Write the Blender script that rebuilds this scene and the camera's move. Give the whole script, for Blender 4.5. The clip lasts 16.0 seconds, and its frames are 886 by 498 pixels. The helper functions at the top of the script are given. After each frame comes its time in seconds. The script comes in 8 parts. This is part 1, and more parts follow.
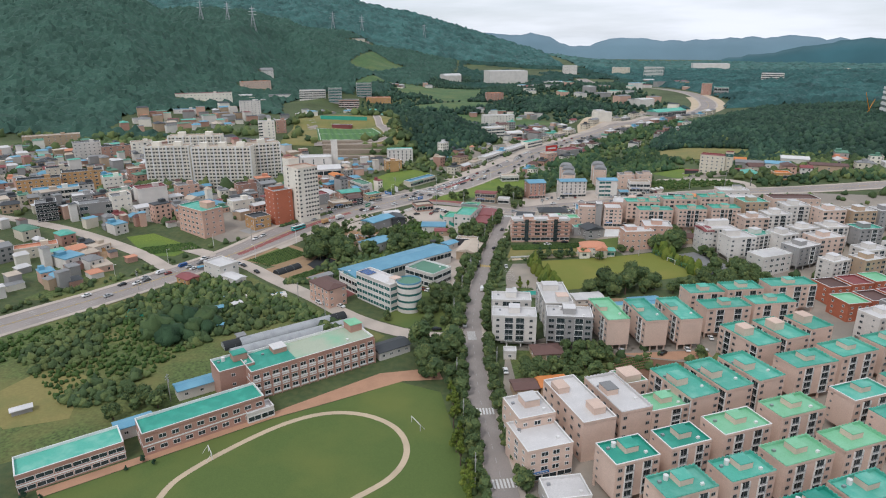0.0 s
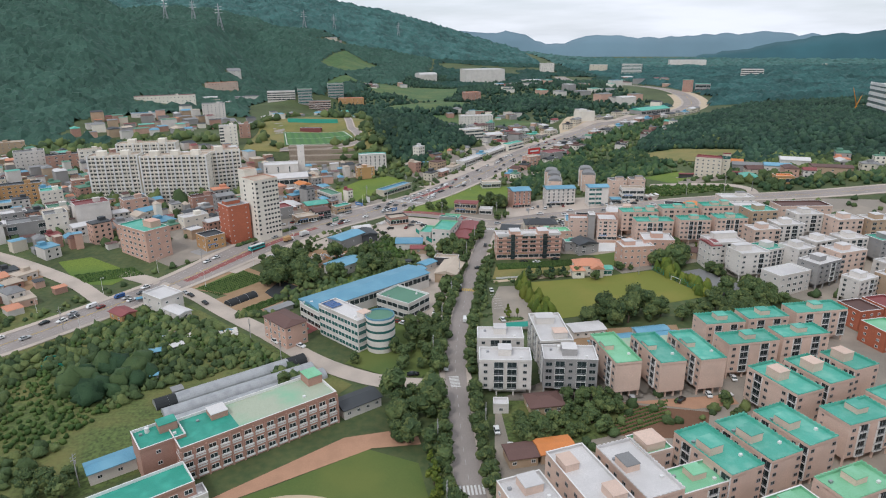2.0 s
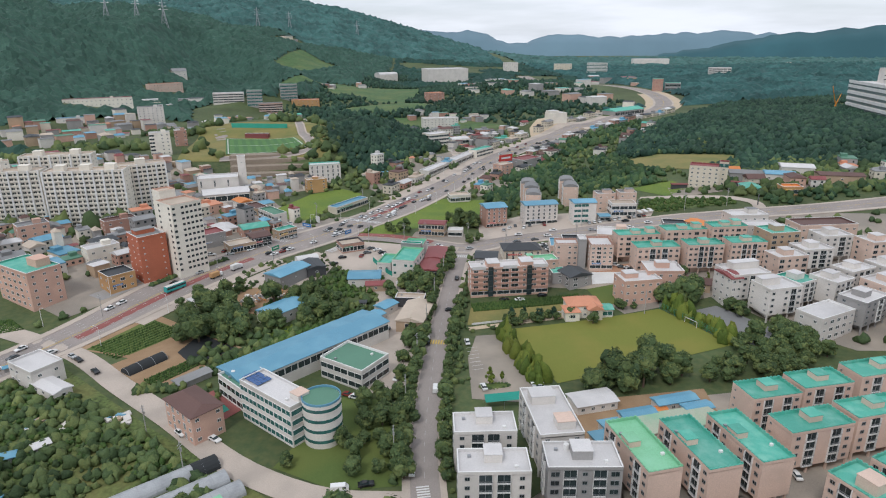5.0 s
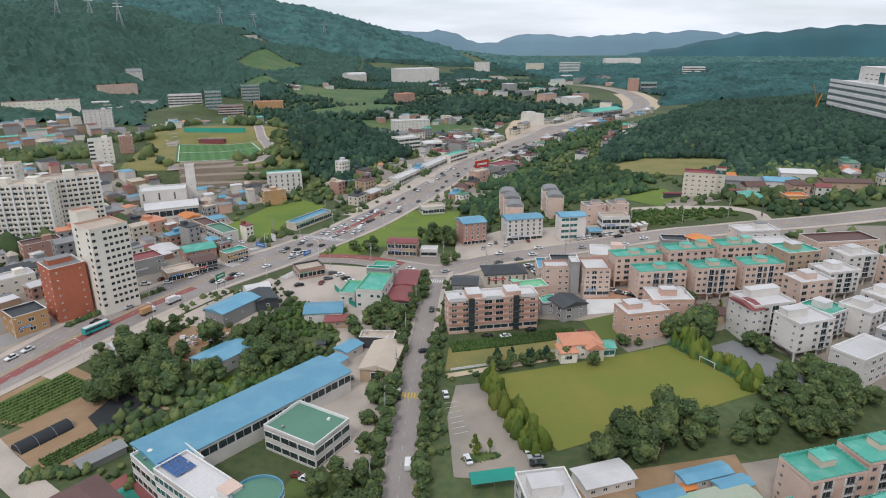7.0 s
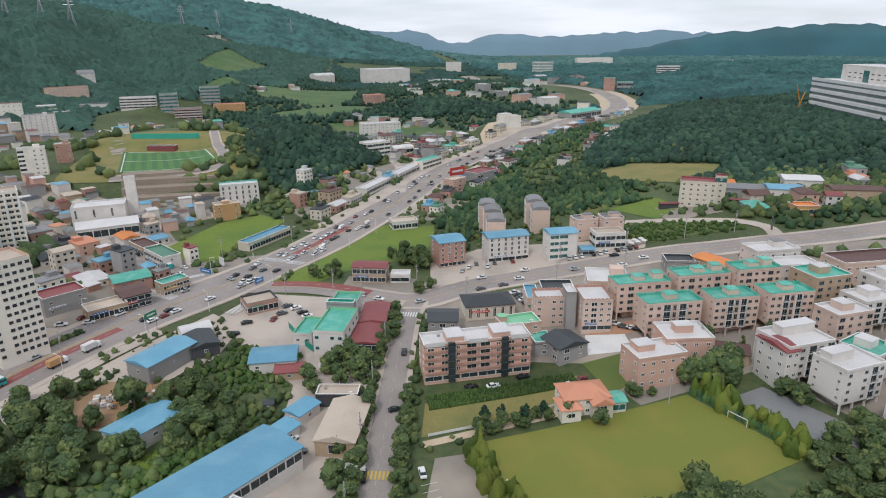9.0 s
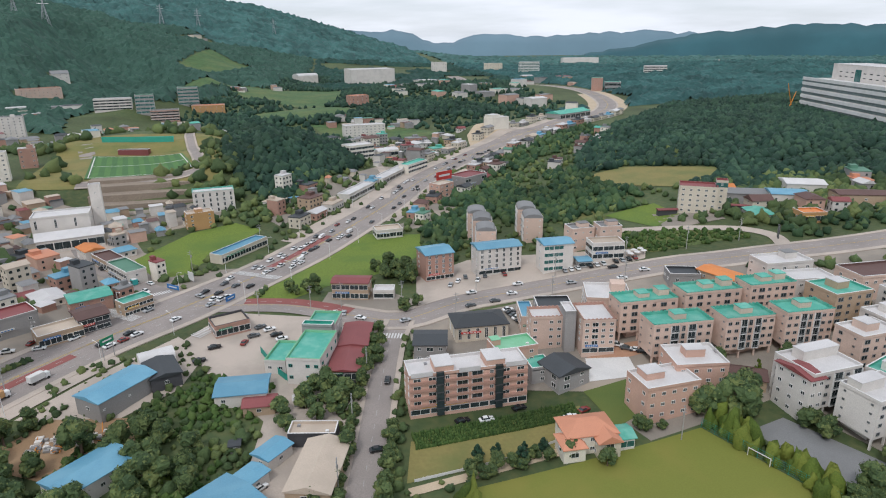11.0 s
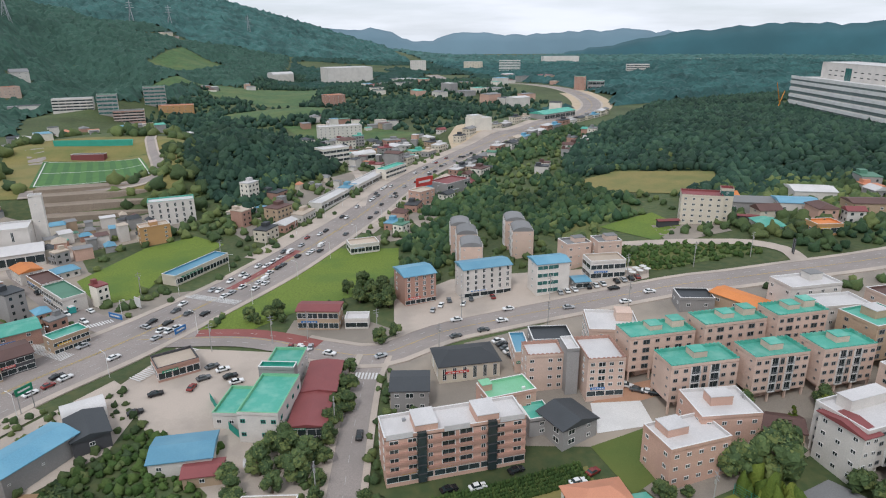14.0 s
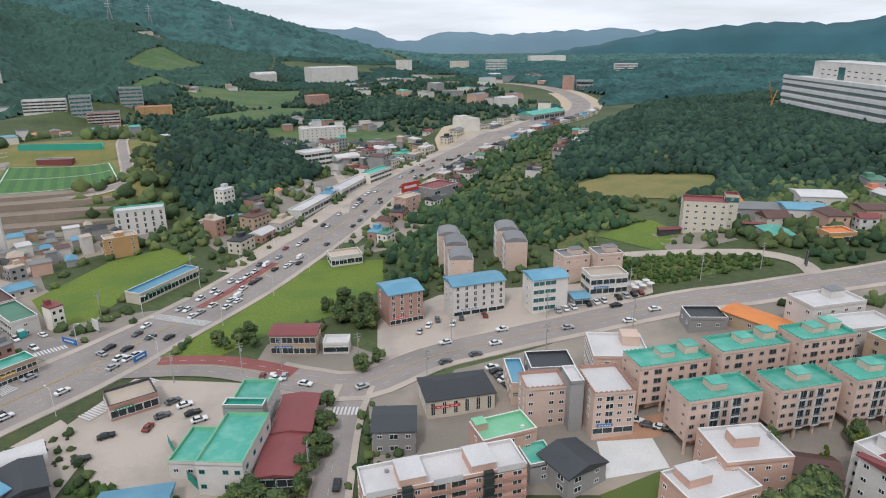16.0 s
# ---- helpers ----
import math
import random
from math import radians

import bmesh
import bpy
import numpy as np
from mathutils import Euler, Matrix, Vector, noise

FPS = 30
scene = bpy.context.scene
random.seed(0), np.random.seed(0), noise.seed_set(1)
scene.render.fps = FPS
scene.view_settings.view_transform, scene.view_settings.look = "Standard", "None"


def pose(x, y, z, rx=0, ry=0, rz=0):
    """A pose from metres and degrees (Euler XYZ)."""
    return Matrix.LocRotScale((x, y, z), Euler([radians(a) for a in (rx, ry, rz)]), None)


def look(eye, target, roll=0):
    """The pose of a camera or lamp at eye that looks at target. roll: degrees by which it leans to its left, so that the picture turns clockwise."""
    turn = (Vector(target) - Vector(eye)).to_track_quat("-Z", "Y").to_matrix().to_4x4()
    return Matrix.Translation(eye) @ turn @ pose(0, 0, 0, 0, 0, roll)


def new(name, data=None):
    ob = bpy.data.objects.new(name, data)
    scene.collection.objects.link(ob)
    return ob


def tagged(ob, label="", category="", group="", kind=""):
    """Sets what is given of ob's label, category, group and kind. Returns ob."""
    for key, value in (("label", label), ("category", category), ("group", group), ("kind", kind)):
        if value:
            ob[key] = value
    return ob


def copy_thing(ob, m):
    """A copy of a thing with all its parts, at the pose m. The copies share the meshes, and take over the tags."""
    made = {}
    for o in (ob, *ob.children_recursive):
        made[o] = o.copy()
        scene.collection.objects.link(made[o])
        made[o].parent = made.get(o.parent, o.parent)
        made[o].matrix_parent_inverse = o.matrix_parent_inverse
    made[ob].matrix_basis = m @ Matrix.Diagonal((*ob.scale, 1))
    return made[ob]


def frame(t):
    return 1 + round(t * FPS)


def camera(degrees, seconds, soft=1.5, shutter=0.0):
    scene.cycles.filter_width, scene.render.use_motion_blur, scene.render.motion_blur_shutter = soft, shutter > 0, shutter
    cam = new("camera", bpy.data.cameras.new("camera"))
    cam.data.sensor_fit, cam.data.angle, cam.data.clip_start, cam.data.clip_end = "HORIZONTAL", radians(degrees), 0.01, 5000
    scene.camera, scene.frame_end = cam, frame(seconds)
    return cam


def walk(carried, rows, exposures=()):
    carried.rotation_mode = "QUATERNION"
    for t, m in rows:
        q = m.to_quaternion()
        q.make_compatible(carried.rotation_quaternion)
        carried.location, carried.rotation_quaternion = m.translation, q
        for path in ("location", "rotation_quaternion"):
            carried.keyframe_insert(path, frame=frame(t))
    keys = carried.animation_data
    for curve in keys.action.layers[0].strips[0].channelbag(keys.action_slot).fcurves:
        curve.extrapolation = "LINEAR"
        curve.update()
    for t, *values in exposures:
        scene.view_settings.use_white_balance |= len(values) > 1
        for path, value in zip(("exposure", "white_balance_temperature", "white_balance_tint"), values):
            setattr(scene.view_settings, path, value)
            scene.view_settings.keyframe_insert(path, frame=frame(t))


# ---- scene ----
cam = camera(70.0, 16.0, soft=1.1)
# seconds, place, yaw, pitch, roll of the flight
FLIGHT = [
    (0.0, 0.0, 0.0, 121.2, -1.112, -18.411, -0.073),
    (0.5, 0.32, 10.82, 120.62, -1.641, -18.457, -0.113),
    (1.0, 0.89, 21.68, 120.01, -2.123, -18.491, -0.275),
    (1.5, 1.45, 32.51, 119.38, -2.621, -18.477, -0.409),
    (2.0, 2.16, 43.51, 118.78, -3.13, -18.503, -0.496),
    (2.5, 2.66, 54.47, 118.23, -3.687, -18.537, -0.509),
    (3.0, 3.28, 65.45, 117.59, -4.239, -18.565, -0.463),
    (3.5, 4.03, 76.42, 116.74, -4.777, -18.559, -0.482),
    (6.0, 9.5, 130.0, 113.05, -7.784, -18.541, -0.524),
    (6.5, 10.82, 140.8, 112.36, -8.465, -18.551, -0.526),
    (7.0, 12.55, 151.68, 111.47, -9.076, -18.53, -0.511),
    (7.5, 14.22, 162.39, 110.72, -9.679, -18.541, -0.582),
    (8.0, 15.98, 173.11, 110.03, -10.335, -18.552, -0.562),
    (8.5, 17.96, 183.79, 109.33, -10.976, -18.529, -0.605),
    (9.0, 19.71, 193.82, 108.4, -11.584, -18.503, -0.624),
    (9.5, 20.788, 198.978, 108.06, -11.902, -18.501, -0.629),
    (10.2, 22.297, 206.199, 107.584, -12.348, -18.499, -0.636),
    (10.9, 23.806, 213.42, 107.108, -12.794, -18.497, -0.644),
    (11.5, 25.1, 219.61, 106.7, -13.176, -18.495, -0.65),
    (12.0, 26.42, 224.94, 106.37, -13.445, -18.527, -0.672),
    (12.5, 27.66, 230.21, 106.02, -13.749, -18.547, -0.658),
    (13.0, 28.78, 235.45, 105.64, -14.081, -18.555, -0.597),
    (13.5, 30.03, 240.58, 105.45, -14.391, -18.585, -0.541),
    (14.0, 31.29, 245.65, 105.24, -14.695, -18.626, -0.53),
    (14.5, 32.65, 250.76, 104.96, -14.988, -18.649, -0.518),
    (15.0, 33.98, 255.75, 104.66, -15.291, -18.646, -0.545),
    (15.5, 35.29, 260.76, 104.34, -15.594, -18.649, -0.54),
    (16.0, 36.66, 265.89, 103.98, -15.901, -18.657, -0.548),
]
walk(cam, [(t, pose(x, y, z, 90 + pitch, 0, yaw) @ pose(0, 0, 0, 0, 0, roll)) for t, x, y, z, yaw, pitch, roll in FLIGHT], exposures=[(0.0, 0.0, 5900, 9)])

# ---- light ----
SUN_AZ, SUN_EL = radians(215), radians(52)
world = bpy.data.worlds.new("sky")
scene.world = world
world.use_nodes = True
wn, wl = world.node_tree.nodes, world.node_tree.links
sky = wn.new("ShaderNodeTexSky")
sky.sky_type, sky.sun_disc, sky.sun_elevation, sky.sun_rotation = "NISHITA", False, SUN_EL, SUN_AZ
coord, stretch = wn.new("ShaderNodeTexCoord"), wn.new("ShaderNodeMapping")
stretch.inputs["Scale"].default_value = (1.5, 1.5, 11.0)
wl.new(coord.outputs["Generated"], stretch.inputs["Vector"])
puff = wn.new("ShaderNodeTexNoise")
puff.inputs["Scale"].default_value, puff.inputs["Detail"].default_value, puff.inputs["Roughness"].default_value = 1.7, 6.0, 0.55
wl.new(stretch.outputs["Vector"], puff.inputs["Vector"])
cover = wn.new("ShaderNodeValToRGB")
cover.color_ramp.elements[0].position, cover.color_ramp.elements[1].position = 0.30, 0.58
cover.color_ramp.elements[0].color, cover.color_ramp.elements[1].color = (0.62, 0.62, 0.62, 1), (1, 1, 1, 1)
wl.new(puff.outputs["Fac"], cover.inputs["Fac"])
dim = wn.new("ShaderNodeVectorMath")
dim.operation = "SCALE"
dim.inputs["Scale"].default_value = 0.085
wl.new(sky.outputs["Color"], dim.inputs[0])
shade = wn.new("ShaderNodeMix")
shade.data_type = "RGBA"
shade.inputs[6].default_value, shade.inputs[7].default_value = (0.72, 0.74, 0.78, 1), (1.06, 1.02, 1.0, 1)
wl.new(puff.outputs["Fac"], shade.inputs[0])
clouds = wn.new("ShaderNodeMix")
clouds.data_type = "RGBA"
wl.new(cover.outputs["Color"], clouds.inputs[0])
wl.new(dim.outputs["Vector"], clouds.inputs[6])
wl.new(shade.outputs[2], clouds.inputs[7])
wl.new(clouds.outputs[2], wn["Background"].inputs["Color"])
wn["Background"].inputs["Strength"].default_value = 1.04
sun = new("sun", bpy.data.lights.new("sun", "SUN"))
sun.data.energy, sun.data.angle, sun.data.color = 1.42, radians(10), (1.0, 0.93, 0.84)
sun.matrix_world = look((0, 0, 500), (500 * -math.sin(SUN_AZ), 500 * -math.cos(SUN_AZ), 500 - 500 * math.tan(SUN_EL)))


# ---- materials ----
def mat(name, base, rough=0.8, var=0.09, grain=3.0, stain=0.12, metal=0.0, bump_by=0.2, other=None, each=0.0):
    """A painted or mineral surface: fine grain, broad stains, a little relief. other: the stains' colour."""
    m = bpy.data.materials.new(name)
    m.use_nodes = True
    n, l = m.node_tree.nodes, m.node_tree.links
    b = n["Principled BSDF"]
    b.inputs["Roughness"].default_value, b.inputs["Metallic"].default_value = rough, metal
    geo = n.new("ShaderNodeNewGeometry")
    fine, broad = n.new("ShaderNodeTexNoise"), n.new("ShaderNodeTexNoise")
    fine.inputs["Scale"].default_value, fine.inputs["Detail"].default_value = grain, 5.0
    broad.inputs["Scale"].default_value, broad.inputs["Detail"].default_value = stain, 4.0
    for t in (fine, broad):
        l.new(geo.outputs["Position"], t.inputs["Vector"])
    dark = tuple(c * (1 - var) for c in base)
    light = tuple(min(0.95, c * (1 + var)) for c in base)
    mix = n.new("ShaderNodeMix")
    mix.data_type = "RGBA"
    mix.inputs[6].default_value, mix.inputs[7].default_value = (*dark, 1), (*light, 1)
    ramp = n.new("ShaderNodeMapRange")
    ramp.inputs["From Min"].default_value, ramp.inputs["From Max"].default_value = 0.3, 0.7
    l.new(fine.outputs["Fac"], ramp.inputs["Value"])
    l.new(ramp.outputs["Result"], mix.inputs[0])
    over = n.new("ShaderNodeMix")
    over.data_type = "RGBA"
    wear = other or tuple(c * 0.84 for c in base)
    over.inputs[7].default_value = (*wear, 1)
    patch = n.new("ShaderNodeMapRange")
    patch.inputs["From Min"].default_value, patch.inputs["From Max"].default_value = 0.45, 0.68
    patch.inputs["To Max"].default_value = 0.75
    l.new(broad.outputs["Fac"], patch.inputs["Value"])
    l.new(patch.outputs["Result"], over.inputs[0])
    l.new(mix.outputs[2], over.inputs[6])
    last = over.outputs[2]
    if each:
        info, tint, rng = n.new("ShaderNodeObjectInfo"), n.new("ShaderNodeHueSaturation"), n.new("ShaderNodeMapRange")
        rng.inputs["To Min"].default_value, rng.inputs["To Max"].default_value = 1 - each, 1 + each
        l.new(info.outputs["Random"], rng.inputs["Value"])
        l.new(rng.outputs["Result"], tint.inputs["Value"])
        l.new(last, tint.inputs["Color"])
        last = tint.outputs["Color"]
    l.new(last, b.inputs["Base Color"])
    if bump_by:
        rel = n.new("ShaderNodeBump")
        rel.inputs["Strength"].default_value, rel.inputs["Distance"].default_value = bump_by, 0.4 / grain
        l.new(fine.outputs["Fac"], rel.inputs["Height"])
        l.new(rel.outputs["Normal"], b.inputs["Normal"])
    return m


def leafy(name, a, b_, c, grain=0.35, relief=0.7, spread=(0.75, 1.3)):
    """Foliage: three greens, changing from clump to clump and over broad patches."""
    m = bpy.data.materials.new(name)
    m.use_nodes = True
    n, l = m.node_tree.nodes, m.node_tree.links
    p = n["Principled BSDF"]
    p.inputs["Roughness"].default_value = 0.75
    p.inputs["Specular IOR Level"].default_value = 0.2
    geo = n.new("ShaderNodeNewGeometry")
    fine, broad = n.new("ShaderNodeTexNoise"), n.new("ShaderNodeTexNoise")
    fine.inputs["Scale"].default_value, fine.inputs["Detail"].default_value = grain * 6, 5.0
    broad.inputs["Scale"].default_value = 0.02
    for t in (fine, broad):
        l.new(geo.outputs["Position"], t.inputs["Vector"])
    add = n.new("ShaderNodeMath")
    add.operation = "ADD"
    l.new(geo.outputs["Random Per Island"], add.inputs[0])
    l.new(fine.outputs["Fac"], add.inputs[1])
    half = n.new("ShaderNodeMath")
    half.operation = "MULTIPLY"
    half.inputs[1].default_value = 0.5
    l.new(add.outputs[0], half.inputs[0])
    ramp = n.new("ShaderNodeValToRGB")
    e = ramp.color_ramp.elements
    e[0].position, e[0].color = 0.2, (*a, 1)
    e[1].position, e[1].color = 0.8, (*c, 1)
    mid = e.new(0.5)
    mid.color = (*b_, 1)
    l.new(half.outputs[0], ramp.inputs["Fac"])
    info, hue, rng = n.new("ShaderNodeObjectInfo"), n.new("ShaderNodeHueSaturation"), n.new("ShaderNodeMapRange")
    rng.inputs["From Min"].default_value, rng.inputs["From Max"].default_value = 0.3, 0.7
    rng.inputs["To Min"].default_value, rng.inputs["To Max"].default_value = spread
    l.new(broad.outputs["Fac"], rng.inputs["Value"])
    l.new(rng.outputs["Result"], hue.inputs["Value"])
    l.new(ramp.outputs["Color"], hue.inputs["Color"])
    l.new(hue.outputs["Color"], p.inputs["Base Color"])
    rel = n.new("ShaderNodeBump")
    rel.inputs["Strength"].default_value, rel.inputs["Distance"].default_value = relief, 0.5
    l.new(fine.outputs["Fac"], rel.inputs["Height"])
    l.new(rel.outputs["Normal"], p.inputs["Normal"])
    return m


M = {}
for key, args in {
    "beige": dict(base=(0.62, 0.465, 0.38), each=0.06), "salmon": dict(base=(0.56, 0.36, 0.28), each=0.05),
    "white": dict(base=(0.63, 0.59, 0.545), each=0.08), "cream": dict(base=(0.58, 0.52, 0.42), each=0.05),
    "grey": dict(base=(0.30, 0.29, 0.28), each=0.1), "dark": dict(base=(0.06, 0.06, 0.065), each=0.1),
    "brick": dict(base=(0.40, 0.235, 0.18), grain=5.0, var=0.2), "red_brick": dict(base=(0.42, 0.13, 0.07), grain=5.0, var=0.3),
    "tan": dict(base=(0.42, 0.31, 0.21)), "ochre": dict(base=(0.46, 0.27, 0.12)),
    "slab_white": dict(base=(0.74, 0.69, 0.60), each=0.04), "teal_roof": dict(base=(0.085, 0.36, 0.275), rough=0.6, other=(0.20, 0.46, 0.37), stain=0.25, each=0.12),
    "green_roof": dict(base=(0.03, 0.26, 0.19), rough=0.55, other=(0.06, 0.36, 0.27), stain=0.25, each=0.1),
    "light_green": dict(base=(0.20, 0.46, 0.27), rough=0.6, other=(0.25, 0.52, 0.34), stain=0.2, each=0.08),
    "worn_green": dict(base=(0.38, 0.42, 0.32), rough=0.8, other=(0.20, 0.44, 0.28), stain=0.09),
    "olive_roof": dict(base=(0.10, 0.22, 0.15), rough=0.7), "blue_roof": dict(base=(0.115, 0.285, 0.40), rough=0.5, other=(0.165, 0.35, 0.46), each=0.12, bump_by=0.1),
    "white_roof": dict(base=(0.58, 0.56, 0.55), rough=0.6, each=0.08), "grey_roof": dict(base=(0.22, 0.22, 0.22), each=0.15),
    "dark_roof": dict(base=(0.045, 0.05, 0.055), rough=0.6, each=0.15), "maroon_roof": dict(base=(0.22, 0.06, 0.06), rough=0.6, each=0.1),
    "brown_roof": dict(base=(0.12, 0.065, 0.055), rough=0.7, each=0.1), "orange_roof": dict(base=(0.62, 0.22, 0.06), rough=0.7, each=0.1),
    "tile_roof": dict(base=(0.56, 0.25, 0.15), rough=0.75, each=0.05, grain=6.0), "beige_roof": dict(base=(0.48, 0.40, 0.32), each=0.1),
    "plastic_film": dict(base=(0.36, 0.37, 0.38), rough=0.35, other=(0.24, 0.25, 0.26), stain=0.3),
    "asphalt": dict(base=(0.30, 0.262, 0.24), rough=0.9, other=(0.22, 0.195, 0.18), stain=0.05, var=0.15),
    "concrete": dict(base=(0.465, 0.395, 0.335), rough=0.9, stain=0.06, other=(0.32, 0.28, 0.24)),
    "yard": dict(base=(0.245, 0.215, 0.18), rough=0.9, stain=0.05, other=(0.39, 0.33, 0.265)),
    "orange_paving": dict(base=(0.42, 0.24, 0.15), rough=0.9, stain=0.2), "red_asphalt": dict(base=(0.26, 0.09, 0.08), rough=0.9),
    "dirt": dict(base=(0.28, 0.18, 0.10), rough=0.95, stain=0.1, other=(0.36, 0.25, 0.15)), "soil": dict(base=(0.16, 0.085, 0.05), rough=0.95),
    "sand": dict(base=(0.50, 0.40, 0.28), rough=0.95), "paint": dict(base=(0.66, 0.65, 0.63), rough=0.7), "road_paint": dict(base=(0.46, 0.45, 0.43), rough=0.8),
    "yellow_paint": dict(base=(0.6, 0.42, 0.08), rough=0.7), "turf": dict(base=(0.085, 0.125, 0.028), rough=0.95, var=0.1, other=(0.135, 0.155, 0.035), stain=0.035, grain=2.6),
    "lawn": dict(base=(0.165, 0.18, 0.03), rough=0.95, var=0.06, other=(0.215, 0.195, 0.04), stain=0.05, grain=2.6),
    "rice": dict(base=(0.135, 0.19, 0.024), rough=0.95, var=0.25, other=(0.075, 0.14, 0.024), stain=0.04, grain=1.5),
    "hill_meadow": dict(base=(0.062, 0.118, 0.038), rough=0.95, other=(0.13, 0.155, 0.05), stain=0.02, grain=0.15, var=0.3), "scrub": dict(base=(0.085, 0.118, 0.032), rough=0.95, other=(0.17, 0.155, 0.05), stain=0.05, grain=0.9, var=0.5),
    "dry_grass": dict(base=(0.215, 0.185, 0.062), rough=0.95, other=(0.125, 0.15, 0.045), stain=0.06, grain=1.0),
    "artificial_turf": dict(base=(0.085, 0.19, 0.05), rough=0.9, var=0.1), "lawn_dark": dict(base=(0.06, 0.15, 0.045), rough=0.9), "court_green": dict(base=(0.05, 0.33, 0.24), rough=0.8),
    "metal": dict(base=(0.35, 0.36, 0.37), rough=0.4, metal=0.6), "trim": dict(base=(0.72, 0.71, 0.69), rough=0.5),
    "bark": dict(base=(0.10, 0.07, 0.05), rough=0.95), "pole": dict(base=(0.36, 0.35, 0.33), rough=0.8),
    "terrace": dict(base=(0.27, 0.22, 0.17), rough=0.95, var=0.35),
    "cloth_green": dict(base=(0.02, 0.25, 0.19), rough=0.7), "rubber": dict(base=(0.02, 0.02, 0.02), rough=0.8),
    "wood": dict(base=(0.30, 0.20, 0.12), rough=0.8), "crane_paint": dict(base=(0.65, 0.25, 0.03), rough=0.5),
    "sign_blue": dict(base=(0.03, 0.16, 0.42), rough=0.4), "sign_green": dict(base=(0.01, 0.2, 0.1), rough=0.4), "sign_red": dict(base=(0.5, 0.05, 0.04), rough=0.4),
    "net_black": dict(base=(0.025, 0.028, 0.03), rough=0.9),
}.items():
    M[key] = mat(key, **args)
for key, colour in {"car_white": (0.75, 0.75, 0.74), "car_black": (0.015, 0.016, 0.018), "car_silver": (0.42, 0.43, 0.44), "car_grey": (0.10, 0.105, 0.11),
                    "car_red": (0.22, 0.035, 0.03), "car_blue": (0.03, 0.09, 0.25), "bus_teal": (0.05, 0.35, 0.33), "car_yellow": (0.6, 0.36, 0.03)}.items():
    M[key] = mat(key, colour, rough=0.25, var=0.05, bump_by=0)
M["glass"] = mat("glass", (0.03, 0.042, 0.045), rough=0.08, var=0.4, grain=0.9, bump_by=0, each=0.3)
M["pale_glass"] = mat("pale_glass", (0.20, 0.24, 0.235), rough=0.12, var=0.35, grain=0.5, bump_by=0)
M["green_glass"] = mat("green_glass", (0.04, 0.13, 0.12), rough=0.08, var=0.3, grain=0.6, bump_by=0)
M["forest"] = leafy("forest", (0.013, 0.034, 0.024), (0.026, 0.058, 0.038), (0.052, 0.096, 0.056), relief=0.6)
# hill greens shifted towards blue: distance haze put into the leaf colour
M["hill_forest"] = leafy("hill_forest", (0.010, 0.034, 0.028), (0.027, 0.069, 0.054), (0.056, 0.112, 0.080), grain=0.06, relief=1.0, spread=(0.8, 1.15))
# paler and bluer again, as haze over the farthest woods is painted in
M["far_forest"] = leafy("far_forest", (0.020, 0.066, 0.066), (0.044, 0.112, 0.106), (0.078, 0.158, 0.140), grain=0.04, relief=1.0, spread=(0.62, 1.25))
M["thicket"] = leafy("thicket", (0.020, 0.048, 0.026), (0.042, 0.082, 0.036), (0.085, 0.125, 0.046))
M["tree"] = leafy("tree", (0.036, 0.062, 0.028), (0.078, 0.116, 0.044), (0.155, 0.182, 0.062))
M["bright_tree"] = leafy("bright_tree", (0.045, 0.075, 0.014), (0.10, 0.14, 0.022), (0.17, 0.19, 0.035))
M["conifer"] = leafy("conifer", (0.014, 0.040, 0.024), (0.026, 0.060, 0.034), (0.04, 0.08, 0.045))
M["crop"] = leafy("crop", (0.03, 0.06, 0.015), (0.055, 0.10, 0.025), (0.09, 0.13, 0.035))
M["land"] = leafy("land", (0.032, 0.056, 0.026), (0.066, 0.092, 0.038), (0.135, 0.132, 0.056), grain=0.06)
# pale blue base colour stands in for haze before the distant hills
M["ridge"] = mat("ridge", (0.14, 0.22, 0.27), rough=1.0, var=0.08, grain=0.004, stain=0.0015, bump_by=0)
# wooded range in dark teal, its blue being painted-in haze
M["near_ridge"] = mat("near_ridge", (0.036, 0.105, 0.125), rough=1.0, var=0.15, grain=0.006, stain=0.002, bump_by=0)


# ---- the lie of the land ----
def ss(a, b, v):
    t = min(1.0, max(0.0, (v - a) / (b - a)))
    return t * t * (3 - 2 * t)


def bump(x, y, cx, cy, sx, sy, turn=0.0):
    c, s = math.cos(math.radians(turn)), math.sin(math.radians(turn))
    u, v = (x - cx) * c + (y - cy) * s, -(x - cx) * s + (y - cy) * c
    return math.exp(-0.5 * ((u / sx) ** 2 + (v / sy) ** 2))


